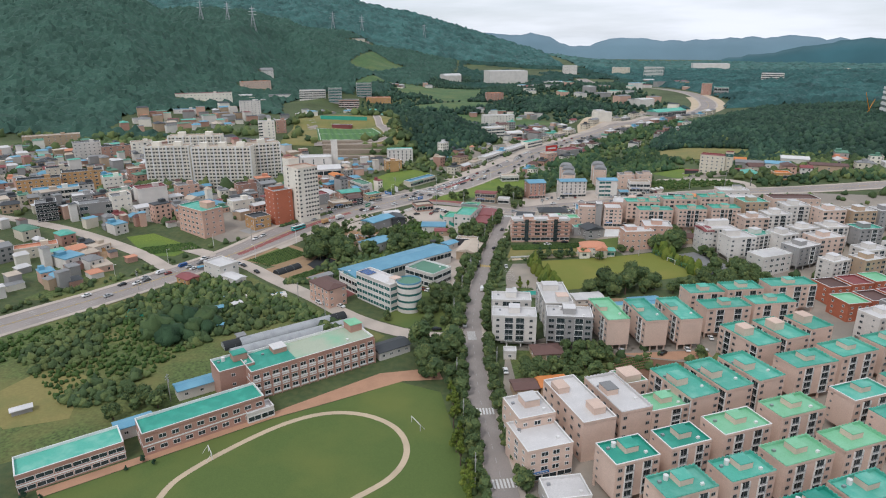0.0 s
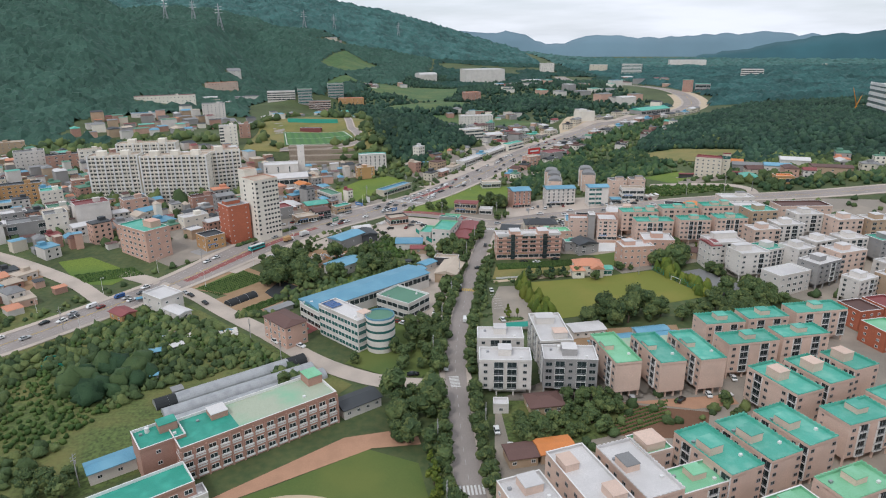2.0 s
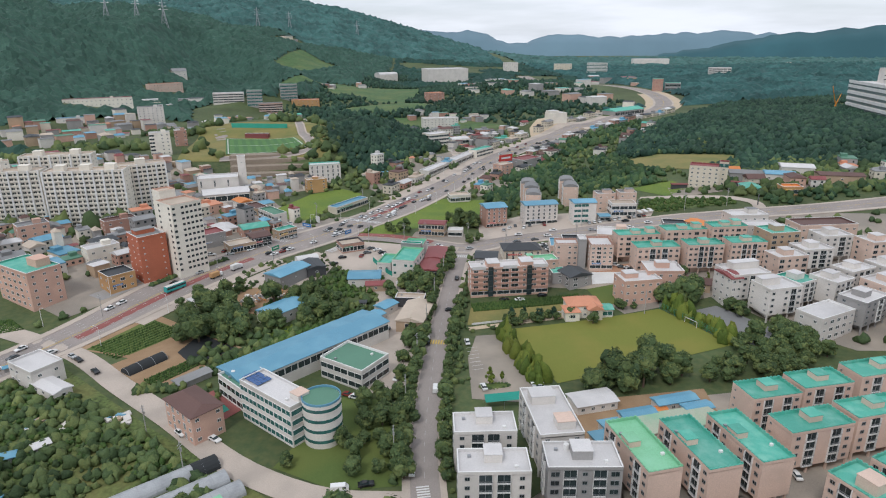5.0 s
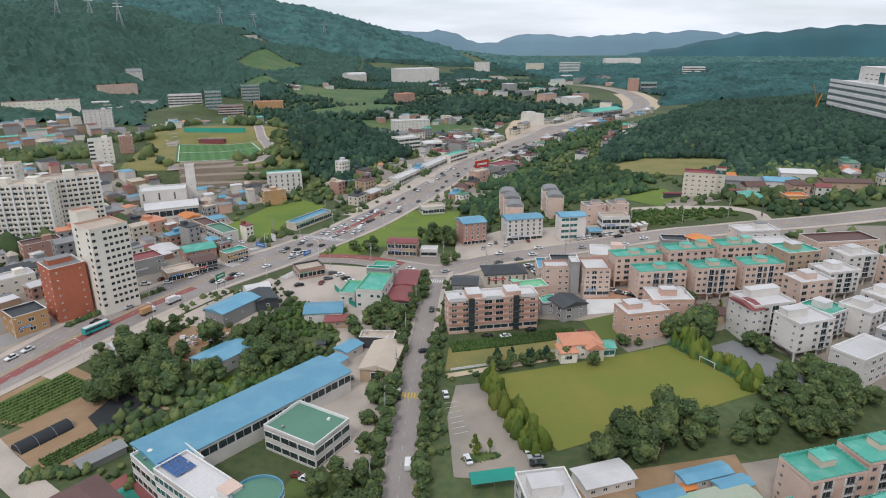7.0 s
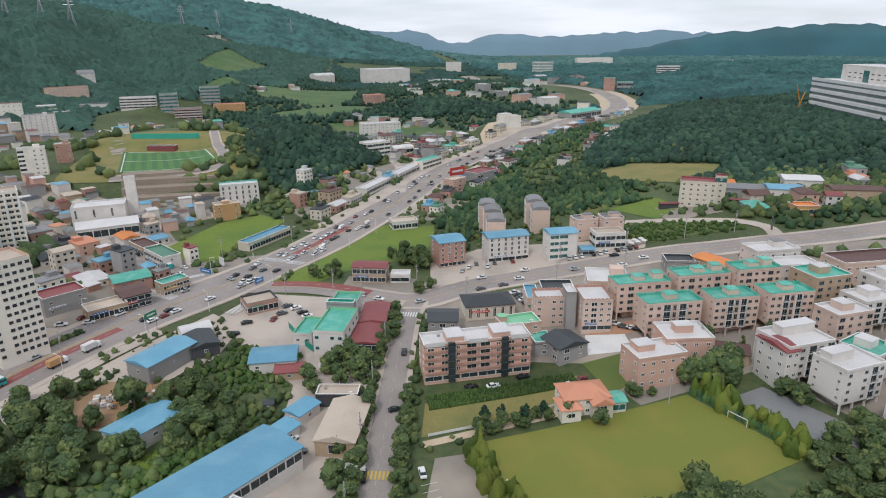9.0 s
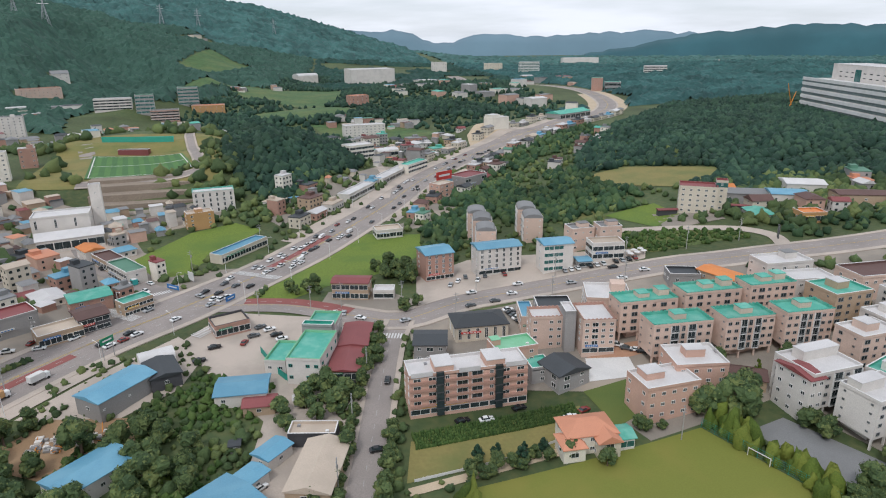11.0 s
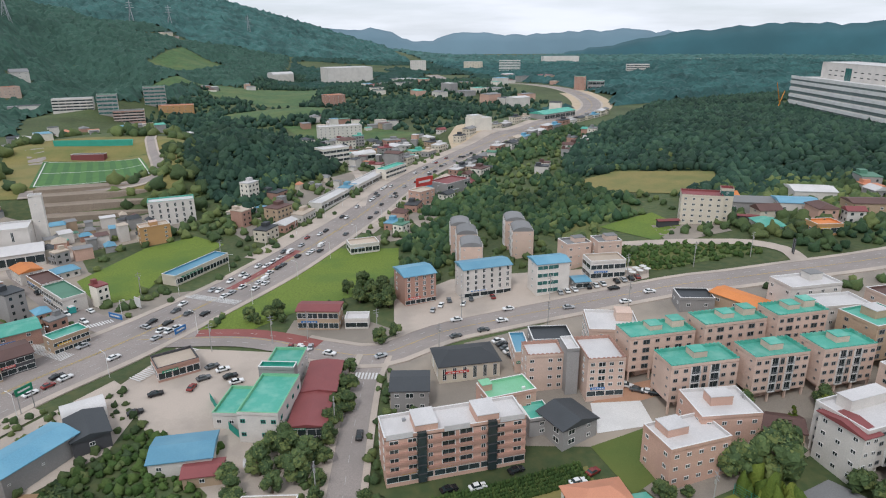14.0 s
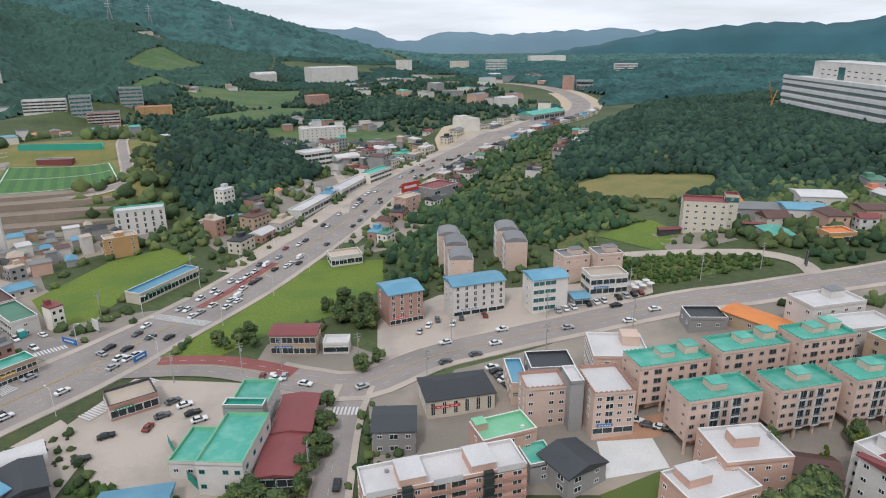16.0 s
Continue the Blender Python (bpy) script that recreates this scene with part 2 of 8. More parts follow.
def height(x, y):
    """The lie of the land, in metres."""
    z = 4.0 * ss(340, 420, y) * (1 - ss(460, 540, y)) + 12.5 * ss(72, 234, x) * ss(270, 414, y) * (1 - 0.6 * ss(500, 740, y))
    z += 24 * bump(x, y, 420, 648, 115, 155) + 15 * ss(636, 692, y) * (1 - ss(-46, -10, x)) * ss(-360, -170, x) * (1 - ss(800, 920, y)) + 29 * bump(x, y, 6, 742, 33, 54) + 8 * bump(x, y, 40, 800, 50, 50)
    z += 11 * bump(x, y, 222, 872, 22, 24) + 5 * bump(x, y, 300, 930, 30, 30) + 12 * bump(x, y, 672, 912, 190, 180)
    z += 140 * bump(x, y, -680, 1872, 312, 504, -20) + 84 * bump(x, y, -840, 1380, 312, 312)
    z += 258 * bump(x, y, -744, 3000, 504, 400, -8) + 228 * bump(x, y, -1800, 2400, 600, 840)
    z += (8 * ss(772, 798, y) * (1 - ss(845, 940, y)) + 9 * bump(x, y, -105, 862, 42, 22)) * ss(-185, -160, x) * (1 - ss(-62, -30, x))
    if y > 950 and x < 700:
        # spurs and gullies of the big hill
        spur = 1 - abs(noise.noise(Vector((x * 0.0034 + 0.0016 * y, y * 0.0019, 3.0)))) * 2.2
        z += 46 * (spur - 0.55) * ss(950, 1250, y) * (1 - ss(-260, 120, x)) * (1 - ss(2300, 2700, y)) + 16 * noise.noise(Vector((x * 0.008, y * 0.006, 5.0))) * ss(1000, 1300, y) * (1 - ss(-200, 100, x))
    z += 104 * bump(x, y, 20, 2900, 340, 330) + 22 * bump(x, y, 300, 1320, 144, 108) + 14 * bump(x, y, 72, 1080, 84, 72)
    z += 36 * bump(x, y, 1080, 1440, 312, 360)
    return z


# ---- building helpers ----
def put_box(bm, x0, x1, y0, y1, z0, z1):
    v = [bm.verts.new((x, y, z)) for z in (z0, z1) for y in (y0, y1) for x in (x0, x1)]
    for f in ((0, 2, 3, 1), (4, 5, 7, 6), (0, 1, 5, 4), (2, 6, 7, 3), (0, 4, 6, 2), (1, 3, 7, 5)):
        bm.faces.new([v[i] for i in f])


def put_prism(bm, ring, z0, z1):
    """An upright prism over a ring of (x, y), anticlockwise."""
    lo, hi = [bm.verts.new((x, y, z0)) for x, y in ring], [bm.verts.new((x, y, z1)) for x, y in ring]
    k = len(ring)
    bm.faces.new(lo[::-1])
    bm.faces.new(hi)
    for i in range(k):
        bm.faces.new((lo[i], lo[(i + 1) % k], hi[(i + 1) % k], hi[i]))


def put_rod(bm, a, b, r, n=6, r2=None):
    a, b = Vector(a), Vector(b)
    d = (b - a).normalized()
    u = d.orthogonal().normalized()
    w = d.cross(u)
    r2 = r if r2 is None else r2
    lo = [bm.verts.new(a + (u * math.cos(i * math.tau / n) + w * math.sin(i * math.tau / n)) * r) for i in range(n)]
    hi = [bm.verts.new(b + (u * math.cos(i * math.tau / n) + w * math.sin(i * math.tau / n)) * r2) for i in range(n)]
    for i in range(n):
        bm.faces.new((lo[i], lo[(i + 1) % n], hi[(i + 1) % n], hi[i]))
    bm.faces.new(hi)
    bm.faces.new(lo[::-1])


def mesh_of(name, bm, *mats):
    me = bpy.data.meshes.new(name)
    bm.to_mesh(me)
    bm.free()
    for m in mats:
        me.materials.append(m)
    return me


def part(name, bm, material, parent, label=""):
    ob = new(name, mesh_of(name, bm, material))
    ob.parent = parent
    if label:
        ob["label"] = label
    return ob


def boxes(name, parent, material, *dims, label=""):
    bm = bmesh.new()
    for d in dims:
        put_box(bm, *d)
    return part(name, bm, material, parent, label)


def thing(name, x, y, rot=0.0, z=None):
    ob = new(name)
    ob.empty_display_size = 0.5
    ob.matrix_world = pose(x, y, height(x, y) if z is None else z, 0, 0, rot)
    return ob


def drape(name, ring, material, up=0.12, label="", kind="structure", step=9.0):
    """A sheet that lies on the land inside a ring of (x, y)."""
    bm = bmesh.new()
    bm.faces.new([bm.verts.new((x, y, 0)) for x, y in ring])
    bmesh.ops.triangulate(bm, faces=bm.faces[:])
    for _ in range(5):
        long = [e for e in bm.edges if e.calc_length() > step]
        if not long:
            break
        bmesh.ops.subdivide_edges(bm, edges=long, cuts=1)
        bmesh.ops.triangulate(bm, faces=[f for f in bm.faces if len(f.verts) > 3])
    for v in bm.verts:
        v.co.z = height(v.co.x, v.co.y) + up
    bmesh.ops.recalc_face_normals(bm, faces=bm.faces[:])
    if sum(f.normal.z for f in bm.faces) < 0:
        bmesh.ops.reverse_faces(bm, faces=bm.faces[:])
    ob = new(name, mesh_of(name, bm, material))
    return tagged(ob, label or name.replace("_", " "), name.split("_")[-1], kind=kind)


def smooth_line(points, step=6.0):
    """Points every few metres along a smooth line through the given ones."""
    pts = [Vector(p) for p in points]
    pts = [pts[0] * 2 - pts[1]] + pts + [pts[-1] * 2 - pts[-2]]
    out = []
    for i in range(1, len(pts) - 2):
        p0, p1, p2, p3 = pts[i - 1:i + 3]
        n = max(2, int((p2 - p1).length / step))
        for k in range(n):
            t = k / n
            out.append(0.5 * (2 * p1 + (p2 - p0) * t + (2 * p0 - 5 * p1 + 4 * p2 - p3) * t * t + (3 * p1 - p0 - 3 * p2 + p3) * t ** 3))
    out.append(pts[-2])
    return out


def side_of(line, i):
    d = (line[min(i + 1, len(line) - 1)] - line[max(i - 1, 0)]).normalized()
    return Vector((d.y, -d.x))


def ribbon(name, line, a, b, material, up, label, thick=0.0, category="road", first=0, last=None):
    """A strip along a line from a to b metres to its right; thick: how deep its edges go, for a kerb."""
    bm = bmesh.new()
    rows = []
    for i, p in list(enumerate(line))[first:last]:
        s = side_of(line, i)
        row = []
        lo, hi = (a(p), b(p)) if callable(a) else (a, b)
        n = 5 if callable(a) else max(1, int(abs(b - a) / 6))
        for k in range(n + 1):
            q = p + s * (lo + (hi - lo) * k / n)
            row.append(bm.verts.new((q.x, q.y, height(q.x, q.y) + up)))
        if thick:
            row = [bm.verts.new(row[0].co - Vector((0, 0, thick)))] + row + [bm.verts.new(row[-1].co - Vector((0, 0, thick)))]
        rows.append(row)
    for r, s in zip(rows, rows[1:]):
        for k in range(len(r) - 1):
            bm.faces.new((r[k], r[k + 1], s[k + 1], s[k]))
    ob = new(name, mesh_of(name, bm, material))
    return tagged(ob, label, category, kind="structure")


def dashes(name, line, off, material, up, label, dash=3.0, gap=5.0, width=0.18):
    bm = bmesh.new()
    for i in range(0, len(line) - 1):
        p, q = line[i], line[i + 1]
        s = side_of(line, i) * (off(p) if callable(off) else off)
        n = max(1, int((q - p).length / (dash + gap)))
        for k in range(n):
            a, b = p.lerp(q, k / n) + s, p.lerp(q, (k + dash / (dash + gap)) / n) + s
            w = side_of(line, i) * width / 2
            bm.faces.new([bm.verts.new((c.x, c.y, height(c.x, c.y) + up)) for c in (a - w, a + w, b + w, b - w)])
    ob = new(name, mesh_of(name, bm, material))
    return tagged(ob, label, "road marking", kind="structure")


def zebra(x, y, rot, length, width, n=None, material="paint"):
    """A zebra crossing: bars across a road of that width."""
    bm = bmesh.new()
    n = n or int(width / 0.95)
    c, s = math.cos(radians(rot)), math.sin(radians(rot))
    for i in range(n):
        u0 = -width / 2 + (i + 0.22) * width / n
        u1 = u0 + 0.56 * width / n
        ring = [(u0, -length / 2), (u1, -length / 2), (u1, length / 2), (u0, length / 2)]
        bm.faces.new([bm.verts.new((x + u * c - v * s, y + u * s + v * c, height(x + u * c - v * s, y + u * s + v * c) + 0.42)) for u, v in ring])
    ob = new("crossing", mesh_of("crossing", bm, M[material]))
    return tagged(ob, "worn white zebra crossing painted on the asphalt", "crossing", kind="structure")


WINDOWS = {}


def window_mesh(w, h, glass="glass", frame_mat="trim"):
    """A window that sits on a wall at y = 0 and faces -y: a frame with a mullion round two recessed panes."""
    key = (round(w, 1), round(h, 1), glass, frame_mat)
    if key not in WINDOWS:
        bm = bmesh.new()
        w, h = key[:2]
        t = 0.09
        us, vs = (-w / 2, -w / 2 + t, -t / 2, t / 2, w / 2 - t, w / 2), (-h / 2, -h / 2 + t, h / 2 - t, h / 2)
        grid = [[bm.verts.new((u, -0.12, v)) for v in vs] for u in us]
        for i in range(5):
            for j in range(3):
                c = (grid[i][j], grid[i + 1][j], grid[i + 1][j + 1], grid[i][j + 1])
                if j == 1 and i in (1, 3):
                    deep = [bm.verts.new((v.co.x, -0.03, v.co.z)) for v in c]
                    bm.faces.new(deep)
                    for k in range(4):
                        bm.faces.new((c[k], c[(k + 1) % 4], deep[(k + 1) % 4], deep[k])).material_index = 1
                else:
                    bm.faces.new(c).material_index = 1
        rim = [grid[0][0], grid[5][0], grid[5][3], grid[0][3]]
        edge = [[grid[i][0] for i in range(6)], [grid[5][j] for j in range(4)], [grid[i][3] for i in range(5, -1, -1)], [grid[0][j] for j in range(3, -1, -1)]]
        for run in edge:
            rear = [bm.verts.new((v.co.x, 0.05, v.co.z)) for v in run]
            for k in range(len(run) - 1):
                bm.faces.new((run[k + 1], run[k], rear[k], rear[k + 1])).material_index = 1
        WINDOWS[key] = mesh_of("window", bm, M[glass], M[frame_mat])
    return WINDOWS[key]


BALCONIES = {}


def balcony_mesh(w, h, rail):
    """A glazed balcony bay: slab, parapet and sliding windows behind a rail."""
    key = (round(w, 1), round(h, 1), rail)
    if key not in BALCONIES:
        bm = bmesh.new()
        w, h = key[:2]
        put_box(bm, -w / 2, w / 2, -0.55, 0.05, -h / 2, -h / 2 + 0.16)
        put_box(bm, -w / 2, -w / 2 + 0.1, -0.5, 0.05, -h / 2, h / 2)
        put_box(bm, w / 2 - 0.1, w / 2, -0.5, 0.05, -h / 2, h / 2)
        a = len(bm.faces)
        put_box(bm, -w / 2 + 0.1, w / 2 - 0.1, -0.06, 0.05, -h / 2 + 0.16, h / 2 - 0.1)
        bm.faces.ensure_lookup_table()
        for f in bm.faces[a:]:
            f.material_index = 1
        a = len(bm.faces)
        put_box(bm, -w / 2, w / 2, -0.6, -0.52, -h / 2 + 0.85, -h / 2 + 0.95)
        for i in range(6):
            u = -w / 2 + 0.05 + i * (w - 0.1) / 5
            put_box(bm, u - 0.03, u + 0.03, -0.58, -0.53, -h / 2 + 0.1, -h / 2 + 0.9)
        put_box(bm, -0.05, 0.05, -0.12, 0.0, -h / 2 + 0.16, h / 2 - 0.1)
        bm.faces.ensure_lookup_table()
        for f in bm.faces[a:]:
            f.material_index = 2
        BALCONIES[key] = mesh_of("balcony", bm, M["trim"], M["glass"], M[rail])
    return BALCONIES[key]


def on_wall(name, me, parent, u, z, side, w, d):
    """Hang a shared mesh on one of the four walls of a block."""
    place = {"f": pose(u, -d / 2, z), "b": pose(-u, d / 2, z, 0, 0, 180), "l": pose(-w / 2, -u, z, 0, 0, -90), "r": pose(w / 2, u, z, 0, 0, 90)}[side]
    ob = new(name, me)
    ob.parent = parent
    ob.matrix_local = place
    return ob


JOINED = {}


def far_off(x, y):
    """Whether a place lies well away from the street and the estates."""
    return not (-75 < x < 112 and 118 < y < 398)


def on_far_wall(me, parent, u, z, side, w, d):
    place = {"f": pose(u, -d / 2, z), "b": pose(-u, d / 2, z, 0, 0, 180), "l": pose(-w / 2, -u, z, 0, 0, -90), "r": pose(w / 2, u, z, 0, 0, 90)}[side]
    JOINED.setdefault((parent.name, me.name), (parent, me, []))[2].append(place)


def join_far():
    """The small windows of each far building, as one part of it."""
    for parent, me, places in JOINED.values():
        n = len(me.vertices)
        co = np.empty(n * 3)
        me.vertices.foreach_get("co", co)
        co = co.reshape(-1, 3)
        polys = [tuple(p.vertices) for p in me.polygons]
        slots = [p.material_index for p in me.polygons]
        verts, faces = [], []
        for k, m in enumerate(places):
            a = np.array(m)
            verts.append(co @ a[:3, :3].T + a[:3, 3])
            faces += [tuple(i + k * n for i in p) for p in polys]
        out = bpy.data.meshes.new(me.name)
        out.from_pydata(np.concatenate(verts).tolist(), [], faces)
        for m in me.materials:
            out.materials.append(m)
        out.polygons.foreach_set("material_index", slots * len(places))
        ob = new(me.name.split(".")[0] + "_row", out)
        ob.parent = parent
        tagged(ob, kind="stuff")
    JOINED.clear()


def facade(parent, side, code, w, d, z0, floors, storey, rail="metal", glass="glass", frame_mat="trim"):
    """Windows storey by storey. One letter a bay: w small, W wide, t tall, B balcony, s slit, g glass band, a dot nothing."""
    width = w if side in "fb" else d
    n = len(code)
    far = far_off(parent.location.x, parent.location.y)

    def hang(name, me, u, z):
        if far:
            on_far_wall(me, parent, u, z, side, w, d)
        else:
            on_wall(name, me, parent, u, z, side, w, d)

    for k in range(floors):
        z = z0 + (k + 0.5) * storey
        for i, c in enumerate(code):
            u = (i + 0.5) / n * width - width / 2
            bay = width / n
            if c == "w":
                hang("window", window_mesh(min(1.3, bay * 0.8), 1.1, glass, frame_mat), u, z + 0.15)
            elif c == "W":
                hang("window", window_mesh(min(2.2, bay * 0.75), 1.5, glass, frame_mat), u, z + 0.1)
            elif c == "t":
                hang("window", window_mesh(min(1.2, bay * 0.6), storey * 0.72, glass, frame_mat), u, z)
            elif c == "s":
                hang("window", window_mesh(0.7, 0.6, glass, frame_mat), u, z + 0.3)
            elif c == "g":
                hang("window", window_mesh(bay * 0.96, storey * 0.55, glass, frame_mat), u, z)
            elif c == "B":
                hang("balcony", balcony_mesh(min(3.4, bay * 0.95), storey - 0.15, rail), u, z)


def flat_roof(top, w, d, z, roof, edge, notched=False, coping=None):
    """A painted roof deck inside a parapet."""
    boxes("roof", top, M[roof], (-w / 2 + 0.2, w / 2 - 0.2, -d / 2 + 0.2, d / 2 - 0.2, z - 0.1, z + 0.06))
    t, hgt = 0.24, 0.85
    rails = [(-w / 2, w / 2, -d / 2, -d / 2 + t), (-w / 2, w / 2, d / 2 - t, d / 2), (-w / 2, -w / 2 + t, -d / 2 + t, d / 2 - t), (w / 2 - t, w / 2, -d / 2 + t, d / 2 - t)]
    boxes("parapet", top, M[edge], *[(*r, z - 0.3, z + hgt) for r in rails])
    lining = [(-w / 2 + t, w / 2 - t, -d / 2 + t, -d / 2 + t + 0.04), (-w / 2 + t, w / 2 - t, d / 2 - t - 0.04, d / 2 - t),
              (-w / 2 + t, -w / 2 + t + 0.04, -d / 2 + t + 0.04, d / 2 - t - 0.04), (w / 2 - t - 0.04, w / 2 - t, -d / 2 + t + 0.04, d / 2 - t - 0.04)]
    boxes("upstand", top, M[coping or roof], *[(*r, z, z + hgt - 0.05) for r in lining])
    if notched:
        for turn, width, off in ((0, w, d), (180, w, d), (90, d, w), (270, d, w)):
            n = max(3, int(width / 1.25))
            line = []
            for i in range(n):
                u0, u1, u2 = (i / n - 0.5) * width, ((i + 0.5) / n - 0.5) * width, ((i + 1) / n - 0.5) * width
                line += [(u0, z + hgt + 0.28), (u1, z + hgt + 0.28), (u1, z + hgt + 0.04), (u2, z + hgt + 0.04)]
            bm = bmesh.new()
            q = pose(0, 0, 0, 0, 0, turn)
            rows = [[bm.verts.new(q @ Vector((u, e, v))) for u, v in line] for e in (-off / 2 - 0.04, -off / 2 + t + 0.02)]
            foot = [[bm.verts.new(q @ Vector((u, e, z + hgt - 0.04))) for u, v in line] for e in (-off / 2 - 0.04, -off / 2 + t + 0.02)]
            for k in range(len(line) - 1):
                bm.faces.new((rows[0][k], rows[0][k + 1], rows[1][k + 1], rows[1][k]))
                if line[k][0] != line[k + 1][0]:
                    bm.faces.new((foot[0][k], foot[0][k + 1], rows[0][k + 1], rows[0][k]))
                    bm.faces.new((foot[1][k + 1], foot[1][k], rows[1][k], rows[1][k + 1]))
            bmesh.ops.remove_doubles(bm, verts=bm.verts[:], dist=0.001)
            part("battlement", bm, M[coping or roof], top)
    else:
        boxes("coping", top, M["trim" if coping is None else coping], *[(r[0] - 0.05, r[1] + 0.05, r[2] - 0.05, r[3] + 0.05, z + hgt, z + hgt + 0.08) for r in rails])


def pitched_roof(top, w, d, z, roof, rise, hip=0.0, eave=0.5, axis="x"):
    """A gabled or hipped roof with a ridge along x or y."""
    if axis == "y":
        w, d = d, w
    bm = bmesh.new()
    W, D, hp = w / 2 + eave, d / 2 + eave, hip
    lo = [(-W, -D, z - 0.15), (W, -D, z - 0.15), (W, D, z - 0.15), (-W, D, z - 0.15)]
    up = [(x, y, q + 0.22) for x, y, q in lo]
    ridge = [(-W + hp, 0, z + rise), (W - hp, 0, z + rise)]
    if axis == "y":
        lo, up, ridge = [[(-y, x, q) for x, y, q in s] for s in (lo, up, ridge)]
    lo, up, ridge = [[bm.verts.new(p) for p in s] for s in (lo, up, ridge)]
    bm.faces.new(lo[::-1])
    for i in range(4):
        bm.faces.new((lo[i], lo[(i + 1) % 4], up[(i + 1) % 4], up[i]))
    bm.faces.new((up[0], up[1], ridge[1], ridge[0]))
    bm.faces.new((up[2], up[3], ridge[0], ridge[1]))
    bm.faces.new((up[1], up[2], ridge[1]))
    bm.faces.new((up[3], up[0], ridge[0]))
    part("roof", bm, M[roof], top)


def barrel_roof(top, w, d, z, roof, rise, axis="x", n=10):
    """A round vault over a block."""
    bm = bmesh.new()
    W, D = (w, d) if axis == "x" else (d, w)
    ends = []
    for x in (-W / 2, W / 2):
        ring = [(x, -math.cos(math.pi * i / n) * D / 2, z + math.sin(math.pi * i / n) * rise) for i in range(n + 1)]
        ends.append([bm.verts.new((p if axis == "x" else (-p[1], p[0], p[2]))) for p in ring])
    a, b = ends
    for i in range(n):
        bm.faces.new((a[i], b[i], b[i + 1], a[i + 1]))
    bm.faces.new(a)
    bm.faces.new(b[::-1])
    part("roof", bm, M[roof], top)


OCCUPIED = []


def block(name, label, x, y, rot, w, d, h, wall, roof, floors=4, front="", side="", back=None, right=None, stilts=0.0, notched=False, head=None, shape="flat",
          rise=2.0, hip=0.0, axis="x", shop="", rail="metal", coping=None, glass="glass", frame_mat="trim", group="", category="", bands="", z=None, base=0.0):
    """A building of walls, roof and windows on the land."""
    x, y = float(x), float(y)
    c, s = math.cos(radians(rot)), math.sin(radians(rot))
    ground = height(x, y) if z is None else z
    deep = min(height(x + u * w / 2 * c - v * d / 2 * s, y + u * w / 2 * s + v * d / 2 * c) for u in (-1, 1) for v in (-1, 1)) - ground - 0.6
    OCCUPIED.append((x, y, max(w, d) / 2))
    top = thing(name, x, y, rot, ground)
    tagged(top, label, category or name.split("_")[-1], group)
    low = stilts
    walls = [(-w / 2, w / 2, -d / 2, d / 2, low if stilts else min(deep, -0.5), h)]
    if stilts:
        walls.append((-w * 0.3, w * 0.42, -d * 0.2, d / 2 - 0.3, min(deep, -0.5), low))
    far = far_off(x, y)
    posts = [(u * w - 0.25, u * w + 0.25, v * d - 0.25, v * d + 0.25, min(deep, -0.5), low) for u in (-0.48, -0.16, 0.16, 0.48) for v in (-0.46, 0.46)] if stilts else []
    boxes("wall", top, M[wall], *walls)
    if posts and far:
        tagged(boxes("column_row", top, M[wall], *posts), kind="stuff")
    if stilts and not far:
        for u in (-0.48, -0.16, 0.16, 0.48):
            for v in (-0.46, 0.46):
                boxes("column", top, M[wall], (u * w - 0.25, u * w + 0.25, v * d - 0.25, v * d + 0.25, min(deep, -0.5), low))
    if bands:
        hb = (h - low) / max(1, floors)
        boxes("floor_band", top, M[bands], *[(-w / 2 - 0.08, w / 2 + 0.08, -d / 2 - 0.08, d / 2 + 0.08, low + k * hb - 0.25, low + k * hb + 0.2) for k in range(1, floors)])
    if shape == "flat":
        flat_roof(top, w, d, h, roof, wall, notched, coping)
    elif shape == "barrel":
        barrel_roof(top, w, d, h, roof, rise, axis)
    else:
        pitched_roof(top, w, d, h, roof, rise, hip, axis=axis)
        if not hip:
            bm = bmesh.new()
            for e in (-1, 1):
                if axis == "x":
                    ring = [(e * w / 2 - e * 0.1, -d / 2, h), (e * w / 2 - e * 0.1, d / 2, h), (e * w / 2 - e * 0.1, 0, h + rise * 0.86)]
                else:
                    ring = [(-w / 2, e * d / 2 - e * 0.1, h), (w / 2, e * d / 2 - e * 0.1, h), (0, e * d / 2 - e * 0.1, h + rise * 0.86)]
                bm.faces.new([bm.verts.new(p) for p in ring])
            part("gable", bm, M[wall], top)
    for hd in head or ():
        hx, hy, hw, hl, hh = hd[:5]
        cap = hd[5] if len(hd) > 5 else wall
        boxes("stair_head", top, M[wall], (hx - hw / 2, hx + hw / 2, hy - hl / 2, hy + hl / 2, h, h + hh))
        boxes("stair_head_roof", top, M[roof if cap == "roof" else cap], (hx - hw / 2 - 0.12, hx + hw / 2 + 0.12, hy - hl / 2 - 0.12, hy + hl / 2 + 0.12, h + hh, h + hh + 0.18))
    if shape == "flat" and not far and w > 8:
        for k in range(2):
            u, v = (0.31 if k else -0.33) * w, (-0.22 if k else 0.24) * d
            boxes("roof_vent", top, M["trim" if k else "metal"], (u - 0.45, u + 0.45, v - 0.35, v + 0.35, h, h + 0.7))
        if int(x + y) % 4 == 0:
            bm = bmesh.new()
            put_rod(bm, (-w * 0.18, d * 0.3, h), (-w * 0.18, d * 0.3, h + 1.5), 0.7, 10)
            part("water_tank", bm, M["paint"], top)
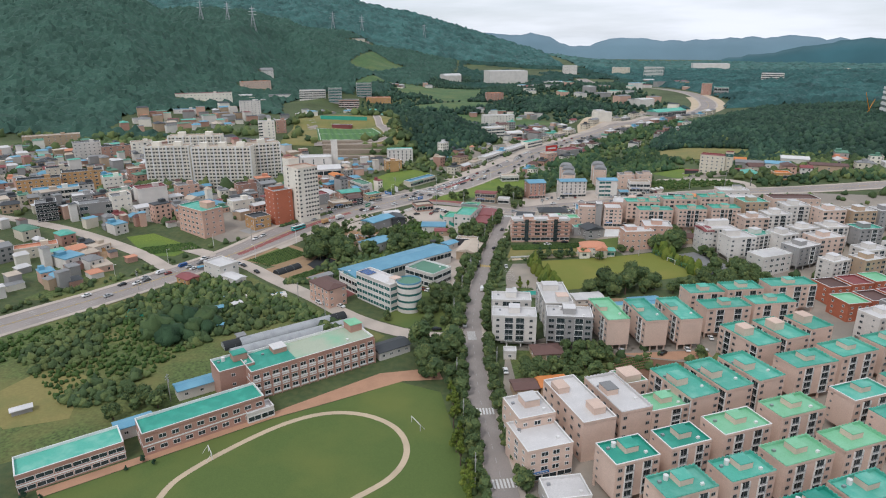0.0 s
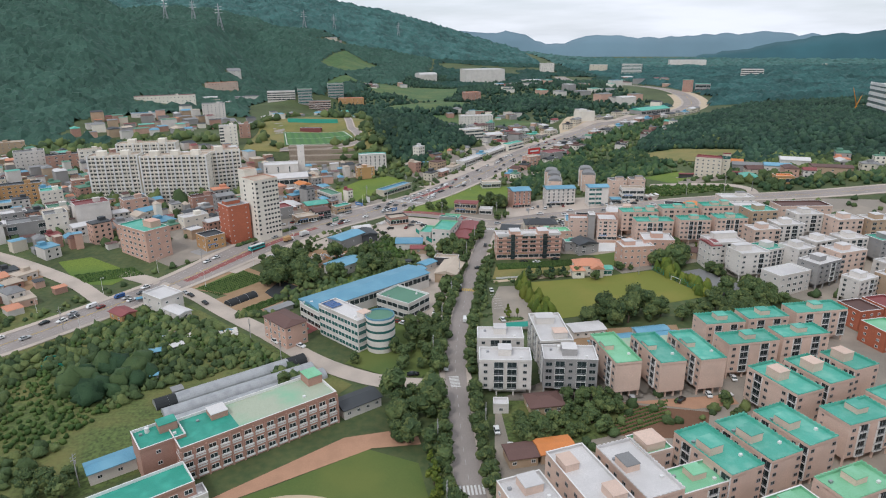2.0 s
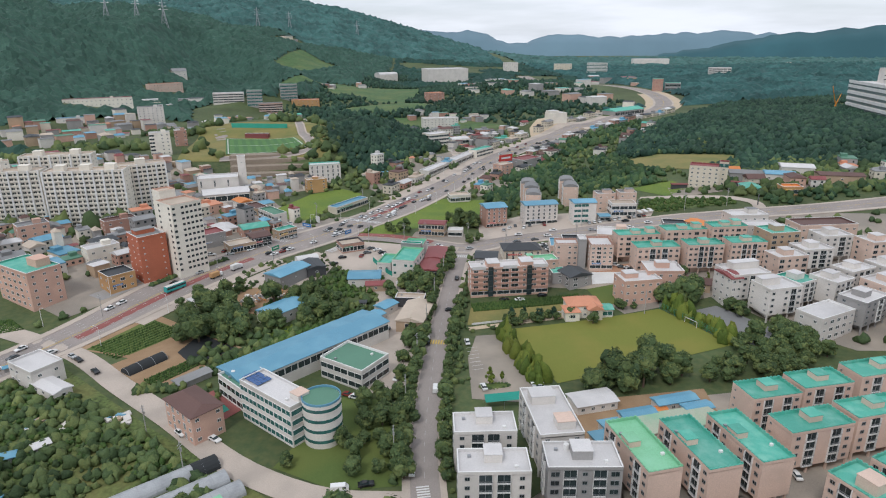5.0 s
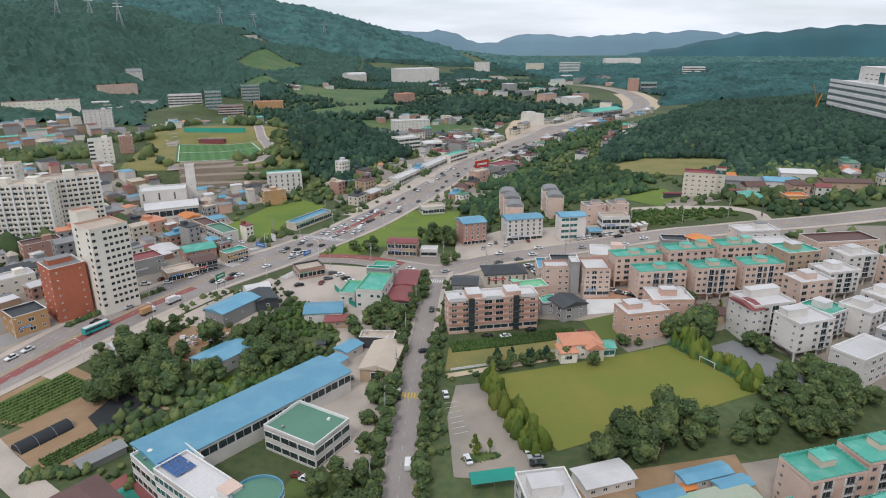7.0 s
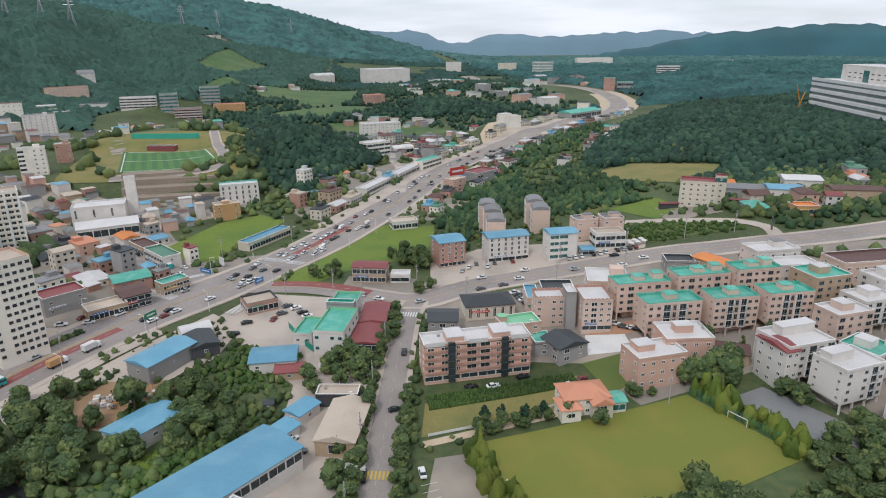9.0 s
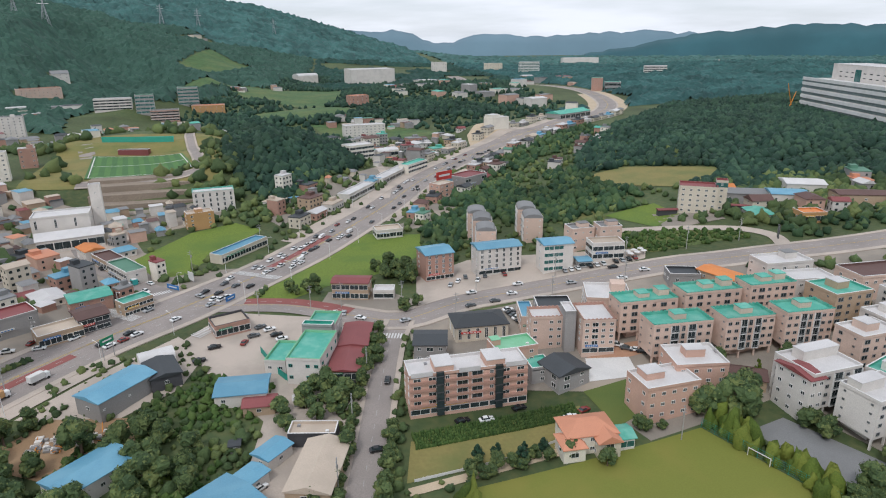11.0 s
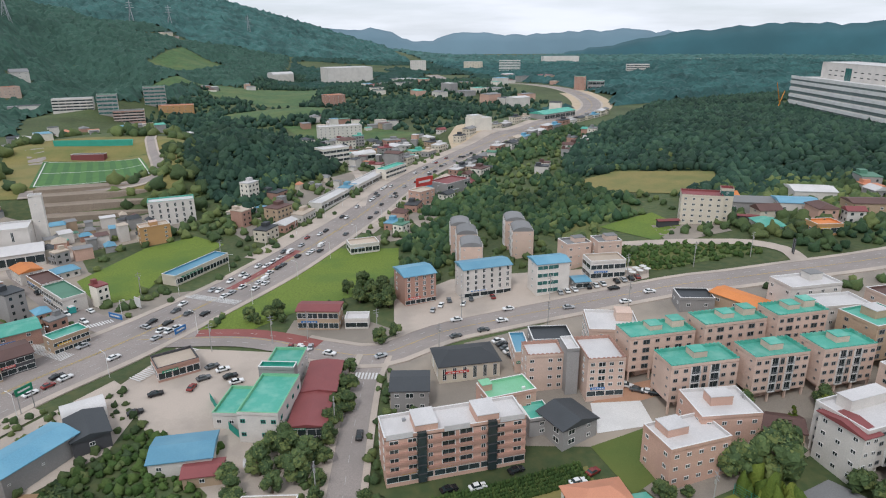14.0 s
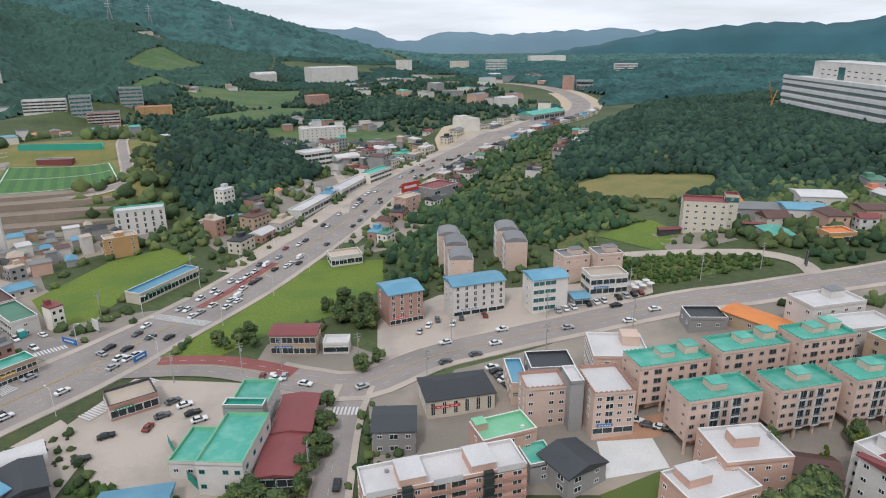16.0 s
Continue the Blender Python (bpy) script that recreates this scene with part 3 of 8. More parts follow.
    if shop or category in ("shop", "store", "cafe", "restaurant"):
        tone = ("sign_red", "paint", "sign_blue", "car_yellow", "sign_green")[int(abs(x) * 3 + abs(y)) % 5]
        board = boxes("sign_board", top, M[tone], (-w * 0.40, -w * 0.02, -d / 2 - 0.3, -d / 2 - 0.02, 3.0, 3.7))
        bars = [(-w * 0.36 + k * w * 0.065, -w * 0.36 + k * w * 0.065 + w * 0.045, -d / 2 - 0.34, -d / 2 - 0.3, 3.2, 3.5) for k in range(5)]
        tagged(boxes("lettering", board, M["paint" if tone != "paint" else "sign_blue"], *bars), kind="stuff")
    g0 = base or low
    if shop:
        facade(top, "f", shop, w, d, 0.2, 1, 3.0, glass=glass)
        g0 = max(g0, 3.2)
    storey = (h - g0) / max(1, floors)
    for sd, code in (("f", front), ("l", side), ("r", side if right is None else right), ("b", back if back is not None else "")):
        if code:
            facade(top, sd, code, w, d, g0, floors, storey, rail, glass, frame_mat)
    return top


# ---- ground ----
def axis_steps(*runs):
    out = []
    for a, b, st in runs:
        out += list(np.arange(a, b, st))
    return out


xs = axis_steps((-4700, -520, 70), (-520, 760, 8), (760, 4701, 70))
ys = axis_steps((-900, -60, 60), (-60, 1400, 8), (1400, 4800, 45))
verts = [(x, y, height(x, y)) for y in ys for x in xs]
nx = len(xs)
faces = [(j * nx + i, j * nx + i + 1, (j + 1) * nx + i + 1, (j + 1) * nx + i) for j in range(len(ys) - 1) for i in range(nx - 1)]
me = bpy.data.meshes.new("ground")
me.from_pydata(verts, [], faces)
me.materials.append(M["land"])
me.polygons.foreach_set("use_smooth", [True] * len(me.polygons))
tagged(new("ground", me), "rolling green land with scrub and wooded hills", "ground", kind="structure")


def far_ridge(name, dist, a0, a1, waves, material, label):
    """A distant range of hills, a long upright form of its own far behind everything."""
    bm = bmesh.new()
    rows = []
    for i in range(121):
        a = radians(a0 + (a1 - a0) * i / 120)
        top = sum(amp * math.exp(-0.5 * ((math.degrees(a) - c) / wd) ** 2) for c, wd, amp in waves) + 16 * noise.noise((i * 0.17, dist, 0)) + 12 * noise.noise((i * 0.5, dist, 3)) + 6 * noise.noise((i * 1.3, dist, 5))
        for k, (dd, hh) in enumerate(((0, -60), (120, top * 0.6), (260, top), (700, -60))):
            rows.append(bm.verts.new((math.sin(a) * (dist + dd), math.cos(a) * (dist + dd), hh)))
    for i in range(120):
        for k in range(3):
            bm.faces.new((rows[i * 4 + k], rows[i * 4 + 4 + k], rows[i * 4 + 5 + k], rows[i * 4 + 1 + k]))
    for f in bm.faces:
        f.smooth = True
    tagged(new(name, mesh_of(name, bm, material)), label, "hills", kind="structure")


# skyline ranges, their haze painted as blue and teal base colours
far_ridge("backdrop_hills", 3900, -6, 44, [(3, 2.6, 125), (8.5, 2.2, 95), (16.5, 2.2, 88), (20.5, 1.8, 62), (23.5, 1.6, 40), (27, 3, 105), (11, 6, 45), (34, 4, 100)], M["ridge"], "distant hills on the skyline, coloured pale blue for haze")
far_ridge("backdrop_range", 3300, 24, 80, [(33, 5, 105), (40, 3, 60), (52, 7, 205), (70, 9, 160)], M["near_ridge"], "dark wooded range of hills on the skyline, tinted teal for haze")

# ---- roads ----
central = smooth_line([(24, 60), (22, 110), (20, 147), (17, 191), (17, 223), (19, 266), (29, 328), (40, 375), (50, 415), (57, 434)])
highway = smooth_line([(-300, 110), (-240, 195), (-191, 258), (-159, 296), (-120, 350), (-88, 398), (-55, 440), (-20, 475), (24, 538), (72, 612), (136, 715), (266, 851), (390, 954),
                       (470, 1082), (505, 1240), (470, 1380), (420, 1600), (440, 1900)])
east = smooth_line([(-22, 468), (15, 459), (42, 441), (58, 434), (82, 444), (104, 446), (131, 445), (174, 440.5), (195, 435.5), (215, 432.5), (238, 430.5), (275, 430), (340, 432), (460, 436)])
west = smooth_line([(-20, 470), (-47, 498), (-63, 522), (-94, 577), (-102, 630), (-106, 668), (-150, 800)])
side = smooth_line([(-150, 366), (-136, 358), (-108, 340), (-82, 313), (-58, 289), (-41, 270), (-26, 257), (-8, 247), (14, 243)])
north = smooth_line([(-146, 332), (-176, 360), (-240, 400), (-330, 440)])
fork = smooth_line([(226, 433), (231, 443), (232.5, 452), (226, 463), (214, 471), (200, 480), (180, 492)])
ribbon("road_central", central, -4.0, 4.0, M["asphalt"], 0.30, "straight two-lane asphalt street lined with trees")
ribbon("pavement_central_west", central, -6.2, -4.0, M["concrete"], 0.44, "paved footway with a kerb along the street", 0.4, "pavement")
ribbon("pavement_central_east", central, 4.0, 5.8, M["concrete"], 0.44, "paved footway with a kerb along the street", 0.4, "pavement")


def half_road(p):
    """Half the trunk road's width: narrow in the west, broad at the junction."""
    return 9.0 + 4.6 * ss(345, 430, p.y) - 1.6 * ss(480, 640, p.y)


ribbon("road_highway", highway, lambda p: -half_road(p), half_road, M["asphalt"], 0.28, "broad many-lane asphalt trunk road running up the valley")
ribbon("pavement_highway_west", highway, lambda p: -half_road(p) - 3.2, lambda p: -half_road(p), M["concrete"], 0.42, "pale paved footway beside the trunk road", 0.4, "pavement")
ribbon("pavement_highway_east", highway, half_road, lambda p: half_road(p) + 2.6, M["concrete"], 0.42, "pale paved footway beside the trunk road", 0.4, "pavement")
def stretch_of(line, low, high):
    """The first and last index of a line between two northings."""
    at = [i for i, p in enumerate(line) if low < p.y < high]
    return {"first": at[0], "last": at[-1]}


ribbon("forecourt_junction", highway, lambda p: half_road(p) + 2.6, lambda p: half_road(p) + 8, M["concrete"], 0.3, "pale paved strip beside the trunk road", category="forecourt", **stretch_of(highway, 372, 448))
ribbon("forecourt_west", highway, lambda p: -half_road(p) - 11, lambda p: -half_road(p) - 3.2, M["concrete"], 0.3, "pale concrete shop forecourts beside the trunk road", category="forecourt", **stretch_of(highway, 545, 900))
ribbon("forecourt_east", highway, lambda p: half_road(p) + 2.6, lambda p: half_road(p) + 10, M["concrete"], 0.3, "pale concrete yards beside the trunk road", category="forecourt", **stretch_of(highway, 590, 700))
ribbon("roadworks_east", highway, lambda p: half_road(p) + 2.6, lambda p: half_road(p) + 15, M["sand"], 0.3, "raw sandy strip of the road works", category="verge", **stretch_of(highway, 760, 1250))
ribbon("roadworks_west", highway, lambda p: -half_road(p) - 15, lambda p: -half_road(p) - 3.2, M["sand"], 0.3, "raw sandy strip of the road works", category="verge", **stretch_of(highway, 905, 1200))
ribbon("pavement_east_south", east, 6.6, 9.0, M["concrete"], 0.46, "pale paved footway with a kerb beside the road", 0.4, "pavement", first=9)
ribbon("pavement_east_north", east, -8.6, -6.6, M["concrete"], 0.46, "pale paved footway with a kerb beside the road", 0.4, "pavement", first=9)
ribbon("road_east", east, -6.6, 6.6, M["asphalt"], 0.32, "four-lane asphalt road past the car parks")
ribbon("road_west", west, -6, 6, M["asphalt"], 0.32, "asphalt street through the shops")
ribbon("road_side", side, -4.2, 4.2, M["concrete"], 0.26, "pale concrete side road with low walls")
ribbon("road_north", north, -4, 4, M["concrete"], 0.24, "pale concrete lane between fields")
ribbon("road_fork", fork, -3.5, 3.5, M["concrete"], 0.24, "curved concrete drive up to the hotel")
for off in (-0.75, -0.5, -0.25, 0.25, 0.5, 0.75):
    dashes("lane_marking", highway, lambda p, k=off: k * half_road(p), M["road_paint"], 0.36, "broken white lane lines on the trunk road")
dashes("lane_marking", highway, 0.3, M["yellow_paint"], 0.36, "yellow centre line of the trunk road", 7.8, 0.2)
dashes("lane_marking", highway, -0.3, M["yellow_paint"], 0.36, "yellow centre line of the trunk road", 7.8, 0.2)
for off in (-3.5, 3.5):
    dashes("lane_marking", east, off, M["road_paint"], 0.40, "broken white lane lines on the road")
dashes("lane_marking", east, 0, M["yellow_paint"], 0.40, "yellow centre line of the road", 7.8, 0.2)
southern = smooth_line([(26, -90), (25, 0), (24, 60)])
ribbon("road_southern", southern, -4.0, 4.0, M["asphalt"], 0.30, "straight two-lane asphalt street lined with trees")
ribbon("pavement_southern", southern, -6.2, -4.0, M["concrete"], 0.44, "paved footway with a kerb along the street", 0.4, "pavement")
dashes("lane_marking", central, 0, M["road_paint"], 0.38, "worn broken centre line of the street", 3.0, 5.0, 0.12)

# ---- paved and planted ground ----
drape("pavement_estate", [(28, 120), (135, 112), (190, 160), (196, 230), (186, 285), (112, 282), (108, 232), (66, 228), (30, 232), (24, 190)], M["yard"], 0.10, "worn concrete lanes between the walk-up flats")
drape("pavement_estate_north", [(60, 395), (88, 434), (130, 437), (180, 431), (212, 424), (260, 421), (330, 400), (330, 330), (262, 290), (185, 302), (168, 322), (156, 352), (112, 346), (104, 372), (62, 386)], M["yard"], 0.10,
      "concrete lanes and yards among the blocks of flats")
drape("pavement_town", [(-82, 418), (-58, 450), (-24, 482), (0, 520), (-30, 520), (-60, 560), (-90, 640), (-170, 680), (-300, 640), (-420, 560), (-420, 470), (-250, 440), (-160, 400), (-126, 372)], M["yard"], 0.09,
      "paved lanes and yards of the old town")
drape("pavement_shops", [(-8, 458), (34, 442), (48, 430), (44, 395), (28, 345), (12, 328), (2, 345), (8, 380), (-8, 404), (-22, 436)], M["concrete"], 0.12, "pale yards between shops and sheds")
drape("car_park_shops", [(66, 448), (118, 450), (170, 452), (176, 462), (120, 490), (100, 495), (72, 480)], M["concrete"], 0.12, "pale car park before the blue-roofed blocks")
drape("car_park_school", [(37, 290), (60, 284), (64, 300), (54, 336), (46, 336), (40, 318)], M["yard"], 0.14, "marked asphalt car park beside the playing field")
drape("yard_factory", [(4, 298), (14, 296), (24, 330), (27, 350), (10, 362), (2, 340), (-6, 318)], M["concrete"], 0.15, "pale concrete factory yard with vehicles")
drape("plaza_school", [(-112, 150), (-56, 187), (-20, 214), (2, 218), (4, 209), (-11, 208), (-38, 193), (-54, 184.5), (-109.5, 147)], M["orange_paving"], 0.16, "red brick paving before the school")
drape("lawn_school", [(-112, 145), (-54, 184), (-38, 192.5), (-12, 207.5), (3, 200), (11, 150), (13, 70), (-112, 60)], M["turf"], 0.12, "mown green school playing field")
drape("lawn_pitch", [(57, 340), (128, 347), (142, 313), (68, 296)], M["lawn"], 0.13, "mown yellow-green football pitch")
drape("field_rice_west", [(-45, 512), (-62, 548), (-40, 590), (-16, 603), (0, 585), (-24, 545), (-32, 517)], M["rice"], 0.13, "bright green rice field")
drape("field_rice_east", [(-6, 471), (20, 527), (46, 566), (88, 553), (81, 516), (62, 492), (32, 478), (12, 462)], M["rice"], 0.13, "bright green rice field beside the trunk road")
drape("field_mud", [(62, 210), (77, 226), (100, 220), (92, 205)], M["soil"], 0.14, "ploughed brown vegetable plot")
drape("field_crops", [(48, 362), (100, 366), (98, 350), (44, 346)], M["dry_grass"], 0.13, "dry grass strip beside crops")
drape("field_green_west", [(-192, 384), (-177, 390), (-143, 366), (-150, 352), (-167, 354)], M["rice"], 0.13, "yellow-green field beside the lane")
drape("field_beds", [(-112, 346), (-88, 372), (-66, 354), (-46, 338), (-62, 324), (-86, 334)], M["dirt"], 0.13, "bare earth vegetable plots")
drape("field_meadow", [(222, 616), (251, 625), (295, 580), (283, 560), (250, 552), (214, 584)], M["dry_grass"], 0.3, "dry yellow meadow on the rise")
drape("field_meadow_low", [(186, 523), (219, 528), (217, 500), (195, 486)], M["rice"], 0.2, "green meadow below the hotel")
drape("field_slope", [(176, 456), (222, 452), (222, 462), (205, 474), (180, 486), (168, 470)], M["scrub"], 0.16, "weedy green slope beside the road")
drape("field_weeds", [(-190, 250), (-118, 340), (-90, 312), (-64, 286), (-42, 266), (-20, 246), (-30, 232), (-60, 215), (-120, 168), (-200, 120)], M["scrub"], 0.08, "overgrown weedy allotments with tangled bushes")
drape("field_orange", [(-160, 196), (-148, 224), (-130, 214), (-122, 186), (-140, 180)], M["dry_grass"], 0.14, "dry orange-brown plot of bare grass")
drape("field_bank", [(-200, 290), (-185, 330), (-160, 318), (-150, 306), (-170, 285)], M["scrub"], 0.13, "weedy verge beside the trunk road")
drape("field_far", [(186, 800), (196, 850), (214, 880), (246, 876), (250, 850), (226, 822)], M["sand"], 0.25, "raw sandy building plot")
drape("field_stripe", [(40, 1000), (150, 960), (190, 900), (120, 890), (60, 930)], M["hill_meadow"], 0.3, "bright green far field")
drape("field_far_hill", [(-30, 1150), (80, 1150), (110, 1060), (40, 1020), (-40, 1080)], M["hill_meadow"], 0.4, "bright green far field")
drape("field_ridge", [(-190, 1500), (-60, 1560), (20, 1480), (-90, 1430)], M["hill_meadow"], 0.6, "pale green clearing on the wooded hill")
drape("verge_west", [(-4, 300), (8, 292), (12, 250), (-6, 250), (-24, 262)], M["turf"], 0.13, "green planted verge beside the street")
drape("garden_lawn", [(104, 372), (122, 374), (118, 358), (106, 354)], M["turf"], 0.16, "small green lawn beside the house")
drape("court_yard", [(112, 388), (126, 386), (124, 374), (108, 376)], M["paint"], 0.17, "white concrete yard behind a wall")
drape("court_play", [(140, 342), (152, 344), (166, 318), (150, 308)], M["grey_roof"], 0.14, "grey asphalt play court")
drape("dirt_track_edge", [(33, 372), (42, 374), (37, 345), (30, 343)], M["dirt"], 0.2, "brown earth plot beside the street")

drape("garden_estate", [(31, 204), (50, 206), (62, 209), (76, 226), (62, 229), (31, 232)], M["scrub"], 0.14, "overgrown gardens and plots between the flats")
drape("lane_estate", [(62, 227), (112, 230), (112, 224), (96, 222), (78, 227)], M["orange_paving"], 0.18, "orange-brown lane before the flats")
drape("lane_flats", [(112, 388), (126, 392), (190, 386), (190, 380), (150, 385), (126, 384)], M["orange_paving"], 0.18, "orange-brown paving between the flats")
drape("yard_shops_west", [(-100, 398), (-70, 412), (-48, 424), (-62, 440), (-90, 440), (-110, 420)], M["concrete"], 0.16, "pale forecourt beside the trunk road")
drape("yard_trunk", [(10, 590), (60, 662), (110, 735), (90, 742), (36, 670), (2, 606)], M["yard"], 0.15, "dusty shop forecourts beside the trunk road")
drape("yard_trunk_east", [(62, 560), (84, 580), (128, 640), (120, 596), (92, 566)], M["yard"], 0.15, "dusty yards beside the trunk road")
drape("lane_knoll", [(78, 640), (84, 642), (96, 700), (92, 760), (86, 760), (88, 700)], M["concrete"], 0.3, "pale lane round the foot of the knoll")
drape("field_hill_foot", [(-60, 900), (20, 880), (60, 930), (10, 990), (-60, 980)], M["hill_meadow"], 0.3, "green field at the foot of the hill")
drape("field_hotel", [(170, 500), (186, 520), (184, 545), (160, 530)], M["scrub"], 0.25, "rough grass behind the flats")
drape("court_factory", [(-58, 297), (-49.7, 307), (-38, 293), (-46, 284)], M["red_asphalt"], 0.2, "faded red court before the factory")
drape("court_factory_inner", [(-53, 297), (-48, 302), (-42, 293.5), (-46.5, 289)], M["court_green"], 0.26, "faded green court before the factory")
drape("bank_factory", [(-36, 338), (-9, 364), (-4, 372), (-12, 372), (-42, 344)], M["rice"], 0.16, "bright grassy bank behind the factory")
drape("yard_timber", [(-222, 362), (-215, 382), (-190, 366), (-188, 346), (-211, 336)], M["dirt"], 0.16, "earth yard of the timber merchant")
drape("plaza_tower", [(-112, 408), (-98, 400), (-74, 428), (-80, 438), (-104, 430)], M["sand"], 0.2, "pale paved forecourt of the tower")
drape("car_park_ochre", [(-124, 394), (-116, 388), (-99, 406), (-108, 412)], M["grey"], 0.2, "small dark asphalt car park")
drape("yard_south", [(60, 258), (112, 264), (116, 286), (66, 284)], M["dirt"], 0.16, "brown earth work yard with sheds")
drape("field_bed_dark", [(-70, 337), (-65, 352), (-47, 337), (-62, 326)], M["net_black"], 0.2, "vegetable bed under black sheeting")
drape("field_bed_green", [(-106, 344), (-89, 368), (-72, 355), (-88, 337)], M["turf"], 0.18, "green vegetable beds beside the side road")
drape("yard_warehouse", [(-62, 396), (-46, 416), (-24, 440), (-12, 424), (-18, 402), (-38, 386)], M["concrete"], 0.14, "pale gravel yard round the warehouses")
drape("car_park_restaurant", [(26, 451), (56, 442), (68, 450), (52, 470), (32, 470)], M["yard"], 0.15, "asphalt car park round the restaurant")
drape("yard_houses", [(55, 392), (74, 392), (80, 432), (60, 433)], M["yard"], 0.15, "concrete yards behind the street houses")
drape("yard_terraces", [(-60, 596), (-24, 612), (-30, 650), (-112, 644), (-100, 604)], M["yard"], 0.15, "worn yards below the sports ground")
drape("lane_church", [(-112, 560), (-84, 560), (-66, 590), (-90, 620), (-120, 616)], M["concrete"], 0.17, "pale paved forecourt of the church")
drape("yard_hotel", [(196, 478), (230, 480), (234, 506), (206, 508)], M["yard"], 0.2, "paved forecourt of the hotel")
drape("yard_stores", [(244, 472), (330, 455), (334, 500), (262, 530), (240, 505)], M["yard"], 0.18, "dusty yards between the stores")
drape("yard_roadside_far", [(150, 742), (170, 735), (290, 850), (276, 862)], M["sand"], 0.26, "pale dusty verge of the trunk road works")
# the running track
oval = [(-74 + 0, 120), (-76, 146), (-70, 160), (-52, 179), (-37, 187), (-23, 186), (-12, 178), (-8, 166), (-12, 154), (-24, 143), (-45, 124), (-60, 114), (-74, 120)]
ribbon("track_path", smooth_line(oval, 3), -1.0, 1.0, M["sand"], 0.2, "worn sandy running track on the playing field", category="path")
# bus bays and junction paint
ribbon("road_bus_lane", highway, -5.0, -1.2, M["red_asphalt"], 0.33, "worn red bus lane", first=82, last=92)
ribbon("road_bus_lane", highway, 1.2, 5.2, M["red_asphalt"], 0.33, "worn red bus lane", first=50, last=66)
ribbon("road_bus_lane", east, -7, -1, M["red_asphalt"], 0.36, "worn red turning lane", first=3, last=11)
zebra(18, 187, 2, 4, 8.5)
zebra(20, 150, 5, 4, 8.5)
zebra(27, 140, 95, 4, 6.0)
zebra(17, 245, 92, 3.5, 8.0)
zebra(52.5, 421, -18, 4, 8.5)
zebra(30, 332, -14, 3.5, 8.5, material="yellow_paint")
zebra(-10, 447, 48, 5, 24)
zebra(-52, 468, -40, 5, 26)
zebra(0, 505, -38, 5, 28)
zebra(-40, 488, 30, 4, 12)

# ---- the walk-up flats ----
VILLA = "pink-beige rendered walk-up flats with a painted roof deck"


def villa(x, y, rot, w, d, roof="teal_roof", front="wB.Bw", side="s..", right=None, h=13.1, wall="beige", notched=True, head=True, label=VILLA, group="walk-up flats", stilts=2.6, **more):
    hd = [(0.8, d * 0.12, min(4.2, w * 0.32), d * 0.42, 1.9, "roof")] if head is True else head
    return block("apartment_house", label + (" in " + roof.replace("_roof", "").replace("_", " ") if "deck" in label else ""), x, y, rot, w, d, h, wall, roof, 4, front, side,
                 right=right, stilts=stilts, frame_mat=more.pop("frame_mat", "metal"), notched=notched, head=hd, group=group, category="apartment house", **more)


villa(53.6, 146.8, 18, 14.0, 10.2, "green_roof", notched=False)
villa(70.7, 152.9, 18, 13.6, 9.4, "green_roof", notched=False)
villa(89.8, 159.8, 18, 17.0, 10.0, "light_green", notched=False)
villa(110.8, 167.8, 18, 17.0, 9.6, "light_green")
villa(138.2, 176.3, 18, 17.0, 9.4, "teal_roof", notched=False)
villa(119.4, 151.5, 18, 16.6, 9.4, "light_green")
villa(99.9, 145.5, 18, 17.2, 9.4, "light_green")
villa(81.6, 138.9, 18, 14.4, 9.0, "teal_roof")
villa(63.4, 133.1, 18, 15.4, 9.2, "teal_roof")
villa(109.8, 130.5, 18, 16.5, 9.2, "teal_roof")
villa(92.7, 124.0, 18, 15.4, 9.0, "green_roof")
villa(134.5, 139.0, 18, 15.0, 9.2, "teal_roof")
for x, y, l in ((83.1, 183.1, 20.4), (96.4, 187.5, 19.6), (110.0, 192.5, 18.6)):
    villa(x, y, 20, 11.2, l, "teal_roof", "w..w", "wBw.wB", "s...", head=[(-2.0, 1.0, 4.6, 5.0, 2.6, "roof")])
for x, y, l in ((121.8, 217.5, 19.6), (136.0, 222.1, 17.6), (150.5, 228.0, 13.5)):
    villa(x, y, 18, 11.0, l, "teal_roof", "w..w", "wBw.wB", "s...", head=[(-1.0, 2.0, 4.6, 5.0, 3.0, "beige")])
villa(132.2, 197.5, 15, 17.9, 10.4, "teal_roof")
villa(152.0, 205.4, 18, 17.4, 11.0, "teal_roof")
villa(172.0, 212.0, 18, 17.0, 10.0, "teal_roof")
villa(160.0, 184.0, 18, 17.0, 9.5, "teal_roof")
villa(142.0, 163.0, 18, 16.5, 9.2, "teal_roof")
villa(122.1, 263.0, 5, 16.0, 10.0, "teal_roof")
villa(141.0, 266.3, 5, 17.1, 9.6, "teal_roof")
villa(165.3, 270.5, 6, 22.5, 9.4, "teal_roof", "wB.BwB")
villa(124.4, 246.3, 7, 20.0, 9.4, "teal_roof", "wB.Bw")
villa(146.3, 250.2, 7, 19.2, 9.0, "teal_roof", "wB.Bw")
for x, y, roof in ((73.9, 241.8, "light_green"), (89.0, 240.8, "teal_roof"), (103.4, 241.8, "teal_roof")):
    villa(x, y, 7, 9.4, 22.4, roof, "....", "wBw.wBw", "s....", head=[(-2.4, 1.5, 3.4, 4.0, 1.8, "roof")])
